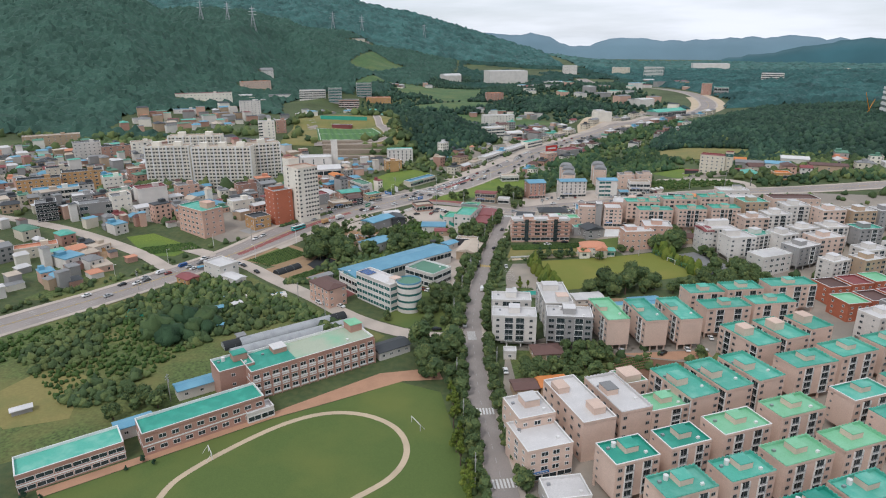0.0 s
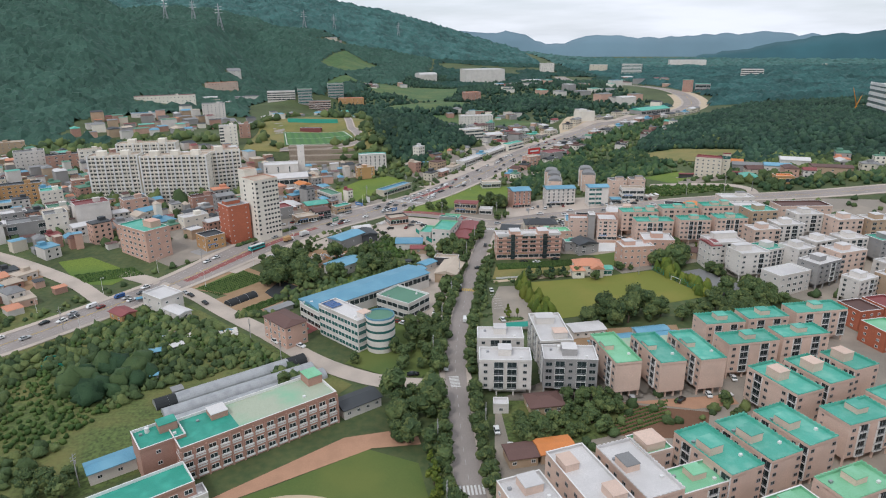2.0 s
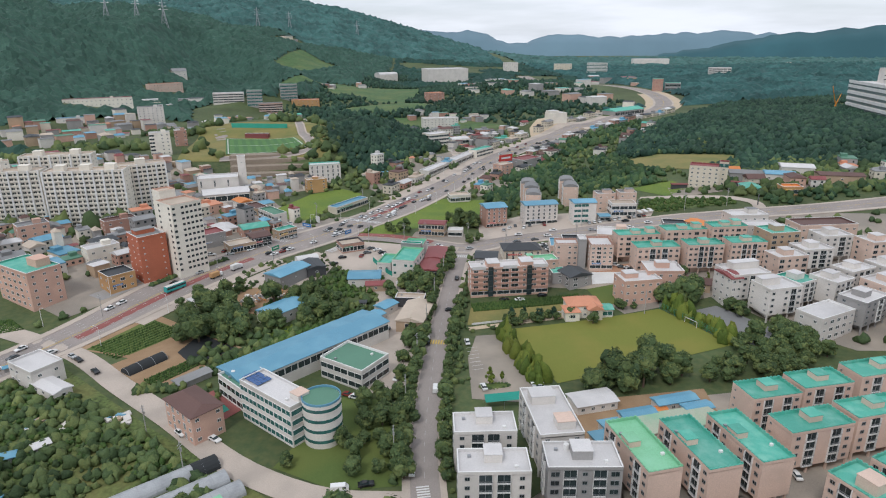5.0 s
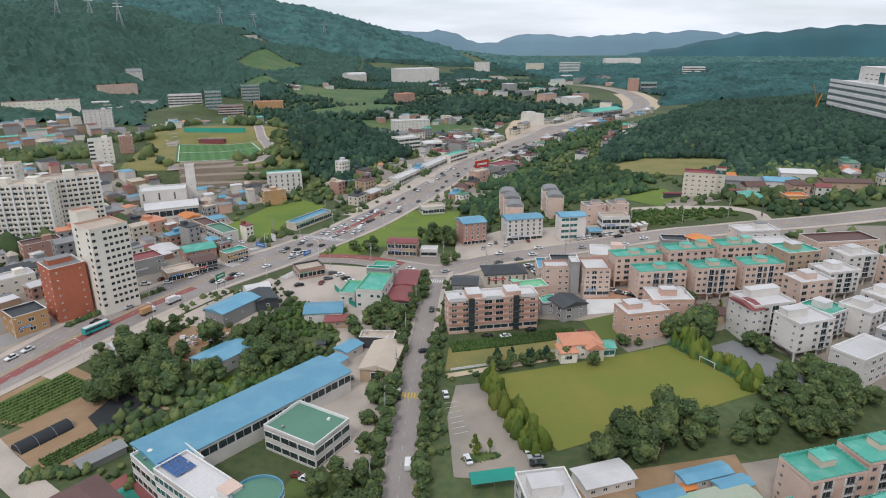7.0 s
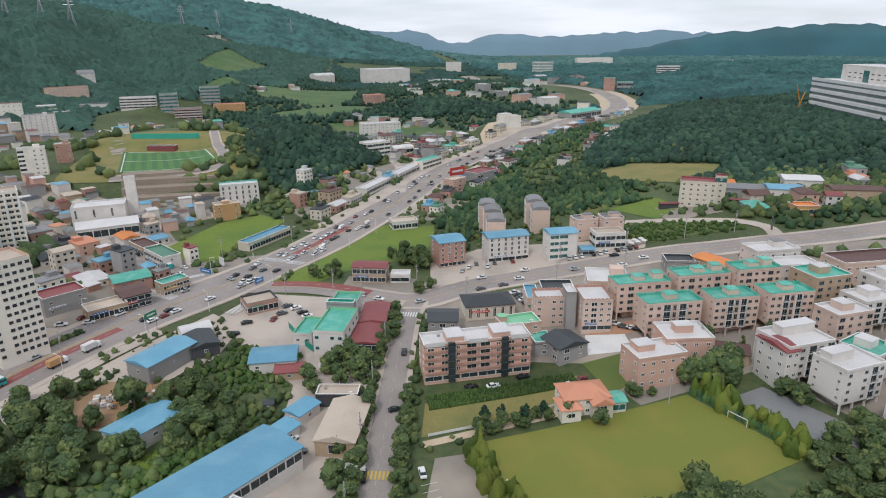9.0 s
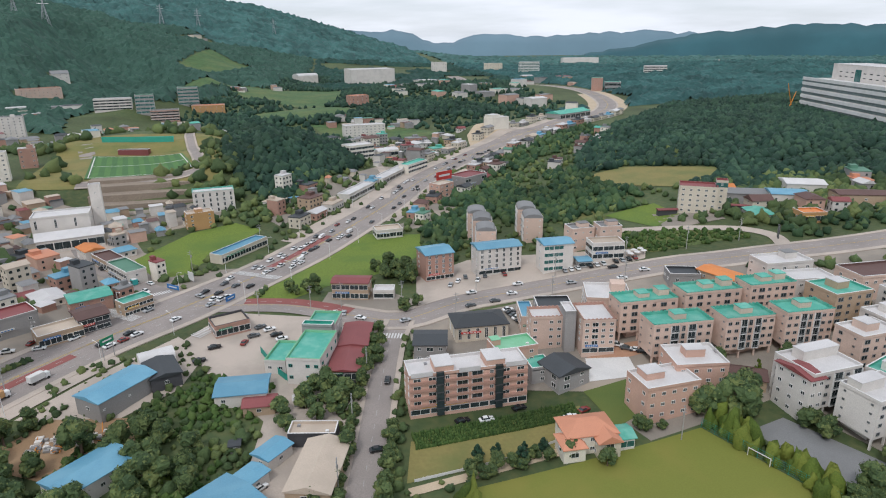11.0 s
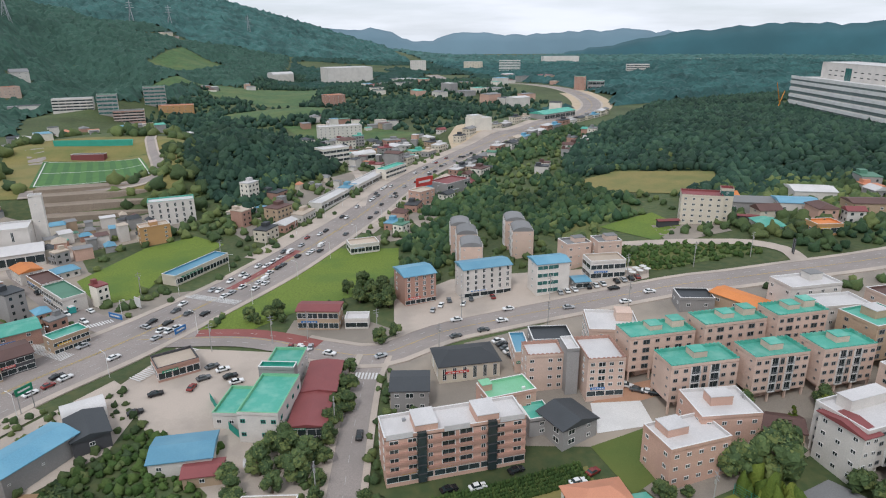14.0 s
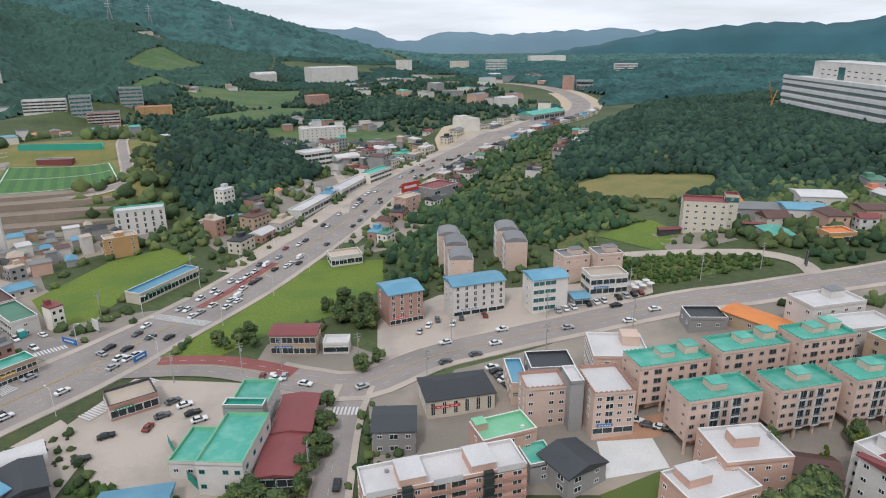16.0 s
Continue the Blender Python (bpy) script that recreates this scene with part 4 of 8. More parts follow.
# white blocks beside the street
WHITE = "off-white rendered flats with pale roof decks"
villa(34.2, 239.7, -6, 18.0, 9.4, "white_roof", "wBBw", "ws", wall="white", notched=False, label=WHITE, head=[(0, 2, 4.5, 4.5, 2.4, "white_roof")])
villa(34.9, 256.4, -5, 17.0, 9.4, "white_roof", "wBBw", "ws", wall="white", notched=False, label=WHITE, head=[(0, 2, 4.5, 4.5, 2.4, "white_roof")])
villa(56.8, 239.2, -7, 18.5, 10.6, "white_roof", "WBwBW", "wBw", wall="grey", notched=False, label="grey stone-faced flats with white roof decks", head=[(0, 1, 5, 5, 2.6, "white_roof")])
villa(54.6, 260.2, 0, 12.2, 24.0, "white_roof", "w.w", "wBwBw", wall="white", notched=False, label=WHITE, head=[(-1, 6, 7, 5, 2.6, "white_roof"), (2, -7, 5, 4.5, 2.4, "beige")])
villa(45.9, 173.4, 17, 11.1, 26.0, "white_roof", "....", "wwwwww", wall="beige", notched=False, label="pink-beige flats with a bleached white roof", head=[(2, -7, 4, 5, 2.2, "beige"), (-2.6, 7, 4, 5, 2.0, "beige")], stilts=0.0)
villa(59.2, 176.7, 17, 11.0, 22.0, "white_roof", "w..w", "wwwwww", wall="beige", notched=True, label="pink-beige flats with a bleached white roof", head=[(-2, 2, 4, 5, 2.0, "grey_roof")], stilts=0.0)
villa(73.2, 174.4, 17, 14.2, 9.4, "light_green", "w.Bw", "s..", h=11.2, notched=False)
villa(66.0, 187.5, 17, 9.0, 9.0, "light_green", "w.w", "s.", h=12.5, notched=False, head=[(0, 0, 6, 6, 2.4, "beige")])
# the stepped white corner building
block("corner_building", "stepped pale corner building with shops and terraces", 31.3, 159.0, 17, 14.4, 15.0, 10.4, "beige", "white_roof", 3, "wWWw", "wWw", shop="ggg", group="", category="building")
block("corner_building", "stepped pale corner building with set-back upper floors", 29.6, 169.0, 17, 12.0, 12.5, 13.4, "beige", "white_roof", 4, "wWw", "wsw", head=[(1, 2, 5, 5, 2.4, "white_roof")], category="building")
block("shop_house", "low white shop with a cluttered roof", 36.0, 142.5, 8, 12.1, 9.0, 4.4, "white", "white_roof", 1, "gg", "w", category="shop")
block("shed", "low shed with an orange tarpaulin roof", 43.5, 201.2, 8, 10.5, 7.2, 3.6, "tan", "orange_roof", 1, "w.w", "", shape="pitch", rise=0.8, category="shed")
block("shed", "low shed with a rusty brown roof", 33.0, 199.5, 8, 8.5, 7.0, 3.4, "tan", "brown_roof", 1, "w.w", "", shape="pitch", rise=0.8, category="shed")
block("tile_house", "old low house with a weathered brown hipped roof", 45.7, 226.6, 6, 11.4, 8.4, 3.2, "tan", "brown_roof", 1, "wWw", "w", shape="pitch", rise=1.6, hip=4.5, category="house")
block("kiosk", "small white flat-roofed hut", 31.0, 226.0, -5, 5.0, 4.0, 3.0, "white", "white_roof", 1, "w", "", category="hut")
for x, y, w, d, roof in ((75, 281, 14, 8, "white_roof"), (86, 271, 11, 4, "blue_roof"), (101, 277, 14, 4.5, "blue_roof"), (97, 266, 24, 9, "worn_green"), (76, 264, 6, 9, "blue_roof"), (106, 272, 9, 4, "blue_roof"), (70.5, 258, 4.5, 10, "blue_roof")):
    block("shed", "low metal-roofed shed of the work yard in " + roof.replace("_roof", "").replace("_", " "), x, y, 8, w, d, 3.2, "white", roof, 1, "wwww"[:max(1, int(w / 3.5))], "", shape="pitch", rise=0.7, category="shed", group="yard sheds")

# ---- the school ----
school = block("school", "three-storey red-brick school with white bands and green roof", -47.0, 215.7, 34, 48.4, 15.5, 10.6, "brick", "worn_green", 3, "WWWWWWWWWWWWWW", "w.w", bands="trim", coping="trim", category="school",
               head=[(21.5, 4.5, 5, 6, 3.0, "light_green"), (-10, 4.0, 5, 5, 2.0, "white_roof")])
boxes("roof_deck", school, M["green_roof"], (-23.8, -7.0, -7.3, 7.3, 10.68, 10.74), label="fresh green painted roof deck")
for i in range(15):
    u = -24.2 + i * 48.4 / 14
    boxes("pilaster", school, M["brick"], (u - 0.28, u + 0.28, -8.15, -7.6, 0.0, 10.4))
for k in range(3):
    boxes("sill_band", school, M["trim"], (-24.3, 24.3, -8.0, -7.7, 0.6 + k * 3.5, 1.15 + k * 3.5))
block("school_wing", "two-storey red-brick school wing with a green roof", -75.0, 180.0, 34, 38.0, 10.5, 7.1, "brick", "green_roof", 2, "WWWWWWWWWW", "w", bands="trim", coping="trim", category="school")
block("school_wing", "low brick school wing with white posts and green roof", -107.3, 160.5, 34, 27.8, 10.4, 5.4, "brick", "teal_roof", 2, "gggggg", "w", bands="trim", coping="trim", category="school")
block("stair_tower", "brick stair block of the school with a green roof", -71.5, 203.5, 34, 12.5, 11.0, 10.9, "brick", "green_roof", 3, ".w.w", "", coping="trim", category="school", head=[(3, 2, 5, 4, 2.6, "roof")])
block("entrance_porch", "white flat-roofed entrance porch of the school", -58.5, 186.0, 34, 9.0, 5.0, 3.2, "white", "white_roof", 1, "gg", "", category="porch")
block("school_link", "low blue-roofed link of the school", -96.5, 178.0, 34, 11.0, 5.0, 4.2, "white", "blue_roof", 1, "ww", "", shape="pitch", rise=0.7, category="school")
block("school_annex", "low grey annex with a dark roof behind the school", -17.0, 231.0, 34, 14.0, 8.0, 3.6, "white", "dark_roof", 1, "wwww", "w", shape="pitch", rise=1.4, category="annex")
block("school_annex", "pale blue low roof behind the school", -84.0, 203.0, 34, 16.0, 6.0, 4.0, "white", "blue_roof", 1, "www", "w", shape="pitch", rise=1.0, category="annex")


def tunnel(x0, y0, x1, y1, width, dark_end, film="plastic_film", words="long grey plastic-covered greenhouse tunnel"):
    """A plastic greenhouse tunnel over hoops."""
    length = math.hypot(x1 - x0, y1 - y0)
    top = thing("greenhouse", (x0 + x1) / 2, (y0 + y1) / 2, math.degrees(math.atan2(y1 - y0, x1 - x0)))
    tagged(top, words, "greenhouse", "greenhouse tunnels")
    boxes("base", top, M["concrete"], (-length / 2, length / 2, -width / 2, width / 2, -0.5, 0.15))
    barrel_roof(top, length, width, 0.15, film, width * 0.42)
    n = int(length / 4)
    for i in range(n + 1):
        u = -length / 2 + i * length / n
        bm = bmesh.new()
        for k in range(10):
            a, b = math.pi * k / 10, math.pi * (k + 1) / 10
            put_rod(bm, (u, -math.cos(a) * (width / 2 + 0.03), 0.15 + math.sin(a) * (width * 0.42 + 0.03)), (u, -math.cos(b) * (width / 2 + 0.03), 0.15 + math.sin(b) * (width * 0.42 + 0.03)), 0.06, 4)
        part("hoop", bm, M["metal"], top)
    if dark_end:
        n = 8
        for s, t in ((-length / 2 - 0.05, -length / 2 + 7), (length / 2 - 7, length / 2 + 0.05)):
            bm = bmesh.new()
            r = [[bm.verts.new((u, -math.cos(math.pi * i / n) * (width / 2 + 0.1), 0.15 + math.sin(math.pi * i / n) * (width * 0.42 + 0.1))) for i in range(n + 1)] for u in (s, t)]
            for i in range(n):
                bm.faces.new((r[0][i], r[1][i], r[1][i + 1], r[0][i + 1]))
            part("shade_net", bm, M["net_black"], top, "black shade netting")


tunnel(-86, 236, -40, 266, 6.0, True)
tunnel(-81, 230, -36, 259, 6.0, False)
tunnel(-76, 225, -31, 254, 6.0, False)
tunnel(-84, 322, -74, 333.5, 5.5, False, "net_black", "short greenhouse tunnel under black shade netting")
drape("field_beds_low", [(-92, 330), (-86, 336), (-62, 330), (-54, 322), (-66, 309), (-76, 313)], M["dirt"], 0.12, "bare earth paths round vegetable beds")
block("shed", "low grey-roofed store beside the vegetable beds", -58.5, 314.0, 42, 12.0, 4.5, 2.2, "grey", "grey_roof", 1, "", "", shape="pitch", rise=0.7, category="shed")

# ---- the factory ----
block("factory_hall", "long factory hall with a pale blue metal roof", -18.5, 323.8, 40, 64.0, 16.0, 7.6, "white", "blue_roof", 1, "gggggggggggg", "g", base=3.0, shape="pitch", rise=1.3, category="factory")
block("factory_wing", "white factory wing with a flat olive-green roof", -1.7, 311.0, 50, 14.7, 19.0, 7.2, "white", "olive_roof", 2, "gg", "ggg", coping="trim", category="factory")
block("factory_office", "white factory office with bands of green glazing", -24.6, 282.6, -46, 25.0, 9.0, 13.0, "white", "white_roof", 4, "gggggg", "g", glass="green_glass", category="office", head=[(9.5, 1.5, 4, 4, 2.0, "beige")])
block("factory_end", "low white factory end block with a green roof", -37.0, 301.0, 40, 12.0, 16.5, 7.4, "white", "olive_roof", 2, "gg", "ggg", coping="trim", category="factory")
drum = thing("round_tower", -10.5, 274.5)
tagged(drum, "round white office tower with green glass bands", "tower")
ring = [(math.cos(i * math.tau / 28) * 5.8, math.sin(i * math.tau / 28) * 5.8) for i in range(28)]
bm = bmesh.new()
put_prism(bm, ring, -0.6, 14.2)
part("wall", bm, M["white"], drum)
for k in range(4):
    bm = bmesh.new()
    put_prism(bm, [(x * 1.012, y * 1.012) for x, y in ring], 1.9 + k * 3.4, 2.9 + k * 3.4)
    part("window_band", bm, M["green_glass"], drum, "green glass band")
bm = bmesh.new()
put_prism(bm, [(x * 0.93, y * 0.93) for x, y in ring], 14.2, 14.3)
part("roof", bm, M["olive_roof"], drum)
bm = bmesh.new()
for i in range(28):
    a, b = ring[i], ring[(i + 1) % 28]
    put_prism(bm, [(a[0] * 0.95, a[1] * 0.95), a, b, (b[0] * 0.95, b[1] * 0.95)], 14.2, 14.9)
bmesh.ops.remove_doubles(bm, verts=bm.verts[:], dist=0.001)
part("parapet", bm, M["blue_roof"], drum)
solar = thing("solar_array", -31.5, 289.5, -46, 13.2)
tagged(solar, "dark solar panels tilted on the office roof", "solar panels")
for i in range(5):
    for j in range(3):
        bm = bmesh.new()
        put_box(bm, -4 + i * 1.7, -2.4 + i * 1.7, -2.6 + j * 1.8, -0.95 + j * 1.8, 0.45, 0.52)
        p = part("panel", bm, M["car_blue"], solar)
for u in (-3.6, 0, 3.6):
    boxes("rack_leg", solar, M["metal"], (u - 0.05, u + 0.05, -2.2, -2.1, -0.1, 0.45), (u - 0.05, u + 0.05, 2.0, 2.1, -0.1, 0.45))
block("office_house", "pink stone-faced office with a brown roof and white canopy", -50.0, 284.5, -48, 16.5, 10.0, 9.6, "salmon", "brown_roof", 3, "wtwtw", "w.w", shape="pitch", rise=1.5, hip=3.0, category="office")
block("roadside_house", "white two-storey roadside house with a flat roof", -113.0, 322.0, -38, 15.0, 11.0, 7.0, "white", "white_roof", 2, "ww.w", "ww", category="house")
block("roadside_house", "low orange-walled house with a red metal roof", -127.0, 311.0, -38, 10.0, 7.0, 3.5, "ochre", "maroon_roof", 1, "ww", "w", shape="pitch", rise=1.0, category="house")
block("roadside_house", "low white extension with a pale roof", -104.0, 312.0, -38, 14.0, 6.0, 3.4, "white", "white_roof", 1, "www", "w", shape="pitch", rise=0.8, category="house")

# ---- blocks north of the pitch ----
for x, y, w in ((139.5, 380.5, 20.5), (160.5, 376.1, 17.0), (179.5, 372.7, 17.0)):
    villa(x, y, -3, w, 9.4, "teal_roof", "wwBtBww", "s.s")
for x, y, w in ((136.6, 396.4, 21.2), (159.2, 393.5, 21.0), (179.5, 390.0, 17.5)):
    villa(x, y, -2, w, 9.0, "teal_roof", "wWwwWw", "s.s", head=[(0, 1.5, 4, 4, 1.6, "roof"), (w / 2 - 3, 2, 4, 4, 2.2, "roof")])
block("apartment_house", "salmon eight-cornered flats with brick battlements", 102.8, 402.2, -9, 11.0, 8.5, 11.0, "beige", "white_roof", 4, "w.ww", "ww", notched=True, coping="brick", category="apartment house")
block("apartment_house", "salmon flats with a white roof and brick battlements", 117.5, 395.0, -9, 11.0, 14.0, 12.0, "beige", "white_roof", 4, "wWww", "ww", notched=True, coping="brick", shop="gg", category="apartment house")
block("stair_tower", "dark stone stair tower between two blocks", 109.2, 397.5, -9, 3.6, 8.0, 14.0, "grey", "white_roof", 4, "", "", category="stair tower")
block("restaurant", "cream restaurant with a dark hipped roof", 83.0, 416.6, -3, 19.2, 12.5, 5.6, "cream", "dark_roof", 1, "tttttt", "tt", shape="pitch", rise=2.2, hip=5.0, category="restaurant")
block("apartment_house", "small salmon block with a light green roof terrace", 87.4, 391.5, 5, 14.5, 8.6, 8.2, "salmon", "light_green", 3, "wWw", "w", head=[(-5.5, 2, 3, 3, 2, "roof")], category="apartment house")
brick_flats = block("apartment_house", "long brick flats with glazed stair bays and white roof", 67.5, 376.4, 0, 35.7, 9.4, 13.1, "salmon", "white_roof", 4, "WWtBBtWW", "w.w", shop="gggggg", category="apartment house",
      head=[(-7.5, -1, 5.5, 7, 2.6, "white_roof"), (8, -1, 5.5, 7, 2.6, "white_roof")])
for u in (-8.9, 8.9):
    boxes("stair_bay", brick_flats, M["glass"], (u - 1.1, u + 1.1, -5.5, -4.6, 0.2, 14.2), label="dark glazed stair bay")
    for k in range(5):
        boxes("stair_band", brick_flats, M["dark"], (u - 1.2, u + 1.2, -5.6, -4.6, 2.4 + k * 2.6, 2.7 + k * 2.6))
for a, b in ((-17.7, -10.3), (10.3, 17.7), (-7.4, 7.4)):
    for k in range(4):
        boxes("balcony_rail", brick_flats, M["brick"], (a, b, -5.35, -4.6, 3.4 + k * 2.5, 4.2 + k * 2.5))
for u in (-14.2, 0.0, 14.2):
    boxes("roof_screen", brick_flats, M["white_roof"], (u - 3.2, u + 3.2, -4.9, -4.6, 13.1, 14.6))
block("villa_house", "grey concrete house with dark solar roof", 100.4, 379.2, 15, 11.7, 10.5, 5.6, "grey", "dark_roof", 2, "Ww", "wW", shape="pitch", rise=1.8, axis="y", category="house")
block("villa_house", "small grey house with a green flat roof", 93.5, 384.0, 0, 7.0, 8.0, 4.5, "grey", "teal_roof", 2, "w", "w", category="house")
block("apartment_house", "salmon brick flats with pale grey angled roofs", 122.1, 358.4, 3, 17.2, 11.0, 10.1, "salmon", "white_roof", 3, "wwwww", "w.w", category="apartment house", head=[(-3, 2, 6, 5, 2.2, "white_roof")])
block("apartment_house", "salmon brick flats wing with a pale grey roof", 136.5, 365.5, -9, 16.0, 13.0, 9.7, "salmon", "white_roof", 3, "wwww", "w.w", category="apartment house", head=[(0, 1, 6, 4, 2.6, "white_roof")])
block("villa_house", "white villa with an orange clay-tiled hipped roof", 94.6, 350.5, -3, 14.0, 9.5, 5.6, "slab_white", "tile_roof", 2, "WwW", "ww", shape="pitch", rise=2.6, hip=5.0, category="house")
block("villa_wing", "tiled low wing of the white villa", 88.6, 347.0, -3, 6.0, 7.0, 4.2, "slab_white", "tile_roof", 1, "W", "w", shape="pitch", rise=1.9, hip=2.2, category="house")
block("villa_wing", "tiled front bay of the white villa", 98.0, 345.0, -3, 6.0, 5.0, 5.0, "cream", "tile_roof", 2, "W", "w", shape="pitch", rise=2.0, axis="y", category="house")
block("villa_wing", "teal glazed sun room of the white villa", 104.0, 347.5, -3, 4.5, 6.0, 3.6, "white", "teal_roof", 1, "g", "g", shape="pitch", rise=1.0, glass="green_glass", category="house")
villa(164.5, 348.2, 5, 17.3, 14.0, "white_roof", "wwBwB", "wsws", wall="white", notched=False, label="off-white flats on stilts with a maroon sloping roof edge", head=[(2, 3, 13, 4, 3.0, "white_roof")])
block("apartment_house", "maroon sloping roof over the flats beside the court", 157.0, 346.0, 5, 5.0, 12.0, 13.4, "white", "maroon_roof", 4, "ww", "www", shape="pitch", rise=1.2, category="apartment house")
villa(170.5, 333.0, 8, 15.5, 11.5, "white_roof", "w.wBw", "s.s", wall="white", notched=False, label=WHITE, head=[(-3, 2, 9, 4, 3.0, "white_roof")])
block("shop_house", "three-storey grey and white building with a brick corner", 180.5, 316.0, 20, 20.0, 11.0, 9.4, "white", "white_roof", 3, "wWWWw", "ww", coping="trim", category="building")
WHITES = ((184.2, 340.0, 20, 12, 12), (197.0, 336.0, 20, 12, 12), (215.8, 328.0, 15, 17, 12), (213.0, 344.0, 18, 15, 10), (199.0, 320.0, 24, 17, 11), (199.2, 378.7, 3, 15.4, 13), (207.0, 364.0, 3, 15, 11),
          (222, 372, 2, 15, 11), (238, 362, 4, 15, 11), (230, 345, 8, 14, 11), (246, 340, 8, 15, 11), (255, 360, 5, 15, 11), (234, 316, 15, 15, 11), (252, 318, 12, 14, 11), (190, 357, 4, 15, 10), (270, 338, 8, 15, 11),
          (272, 362, 5, 14, 11), (222, 300, 18, 14, 10), (288, 350, 6, 16, 11), (206, 301, 22, 13, 9), (262, 300, 12, 16, 10))
for i, (x, y, r, w, d) in enumerate(WHITES):
    wall = ("white", "white", "beige", "white", "grey", "tan")[i % 6]
    villa(x, y, r, w, d, "white_roof" if i % 5 else "teal_roof", ("wWBw", "wwBw", "WwwW")[i % 3], "ws", wall=wall, notched=False, h=11.0 + (i % 3), label="%s rendered block of flats with a pale roof" % {"white": "white", "beige": "beige", "grey": "grey", "tan": "tan"}[wall],
          group="pale flats", head=[(0, 1, 5, 5, 2.5, "white_roof")])
block("office_house", "white office with dark window slots beside the road", 199.2, 406.0, -2, 19.4, 10.5, 10.1, "white", "white_roof", 3, "wwww", "w.w", category="office", head=[(4, 2, 5, 4, 2.4, "grey_roof")])
block("office_house", "white and grey office block beside the lane", 199.5, 393.0, -6, 16.0, 9.5, 9.6, "white", "white_roof", 3, "wsw", "ww", category="office")
block("market_hall", "long low hall with a bright orange roof", 182.6, 414.5, 20, 9.0, 19.0, 4.2, "tan", "orange_roof", 1, "ww", "www", shape="pitch", rise=0.8, axis="y", category="hall")
block("market_hall", "low black-roofed hall beside the road", 170.0, 424.0, -18, 12.0, 9.0, 4.0, "grey", "dark_roof", 1, "ww", "ww", category="hall")
block("shop_house", "long two-storey building with a brown roof", 232.0, 392.0, -2, 30.0, 13.0, 7.5, "beige", "brown_roof", 2, "wwwwwwww", "ww", category="building")
block("shop_house", "blue-roofed shop beside the car park", 101.0, 416.0, -12, 5.0, 14.0, 6.0, "beige", "blue_roof", 2, "w", "wwww", category="shop")
block("shop_house", "grey shop with a flat black roof", 112.0, 417.0, -12, 13.0, 10.0, 6.5, "grey", "dark_roof", 2, "ww", "ww", category="shop")
block("shop_house", "salmon shop block with a white roof and curtain glass", 131.0, 412.0, -20, 16.0, 15.0, 9.0, "beige", "white_roof", 3, "wW", "gggg", category="shop", head=[(4, 3, 5, 5, 3, "beige")])
block("tile_house", "old brown-roofed house among the flats", 152.0, 361.0, -30, 11.0, 8.0, 3.4, "tan", "brown_roof", 1, "ww", "w", shape="pitch", rise=1.8, category="house")
block("tile_house", "old brown-roofed cottage between the flats", 148.0, 408.0, -8, 10.0, 8.0, 3.6, "tan", "brown_roof", 1, "ww", "w", shape="pitch", rise=1.6, hip=3, category="house")
for i in range(7):
    block("brick_house", "red-brick row building with a painted flat roof", 190 + 13 * (i % 4) + 3 * (i // 4), 262 + 19 * (i // 4) + 3 * (i % 4), 10, 11.5, 12, 8, "red_brick", ("light_green", "brown_roof", "maroon_roof")[i % 3], 3, "www", "ww", category="building", group="red-brick row")
for i, (x, y) in enumerate(((186, 236), (202, 246), (192, 222), (210, 228), (180, 196), (196, 204), (186, 176))):
    villa(x, y, 18, 15, 10, ("white_roof", "grey_roof", "teal_roof")[i % 3], "wBBw", "ws", wall=("white", "grey", "beige")[i % 3], notched=False, label="pale block of flats with a grey roof")

# ---- north of the east road ----
block("hotel_block", "white four-storey block with pilasters and a blue metal roof", 107.8, 473.5, 3, 20.3, 10.5, 12.6, "white", "blue_roof", 4, "tttttt", "ww", shape="pitch", rise=1.2, shop="ggg", category="building")
block("hotel_block", "white four-storey block with green glazing and blue roof", 131.8, 463.5, -1, 13.5, 10.0, 12.6, "white", "blue_roof", 4, "gg.", "w", shape="pitch", rise=1.2, glass="green_glass", category="building")
block("hotel_block", "brick and white block with a blue roof and solar panels", 80.5, 478.5, 8, 13.1, 13.0, 12.6, "brick", "blue_roof", 4, "tttt", "w.", shape="pitch", rise=1.4, shop="ggg", category="building")
for x, y, h in ((111.7, 502.9, 13.0), (114.5, 519, 14.5), (116, 535, 14.5), (138.9, 510.4, 13.0), (141, 526, 14.0)):
    block("apartment_house", "narrow beige flats with a dark curved roof", x, y, -14, 9.5, 12.0, h, "beige", "grey_roof", 4, "s.s", "wBBw", shape="barrel", rise=2.0, axis="y", category="apartment house", group="curved-roof flats")
block("apartment_house", "small pale flats with stone piers", 151.5, 481.2, 1, 11.4, 9.0, 10.4, "beige", "grey_roof", 3, "wsw", "w", category="apartment house", head=[(2, 1, 5, 4, 2, "grey_roof")])
block("apartment_house", "small pale flats beside the cafe", 163.5, 476.0, -5, 10.5, 9.0, 10.0, "beige", "grey_roof", 3, "wsw", "w", category="apartment house", head=[(2, 1, 5, 4, 2, "grey_roof")])
block("cafe", "modern white cafe with dark glass bands and a roof terrace", 156.2, 463.5, -6, 14.8, 9.0, 7.2, "white", "beige_roof", 2, "ggg", "g", category="cafe")
block("kiosk", "teal-roofed kiosk in the car park", 143.5, 459.0, -5, 6.0, 6.5, 3.2, "grey", "blue_roof", 1, "g", "w", shape="pitch", rise=0.6, category="kiosk")
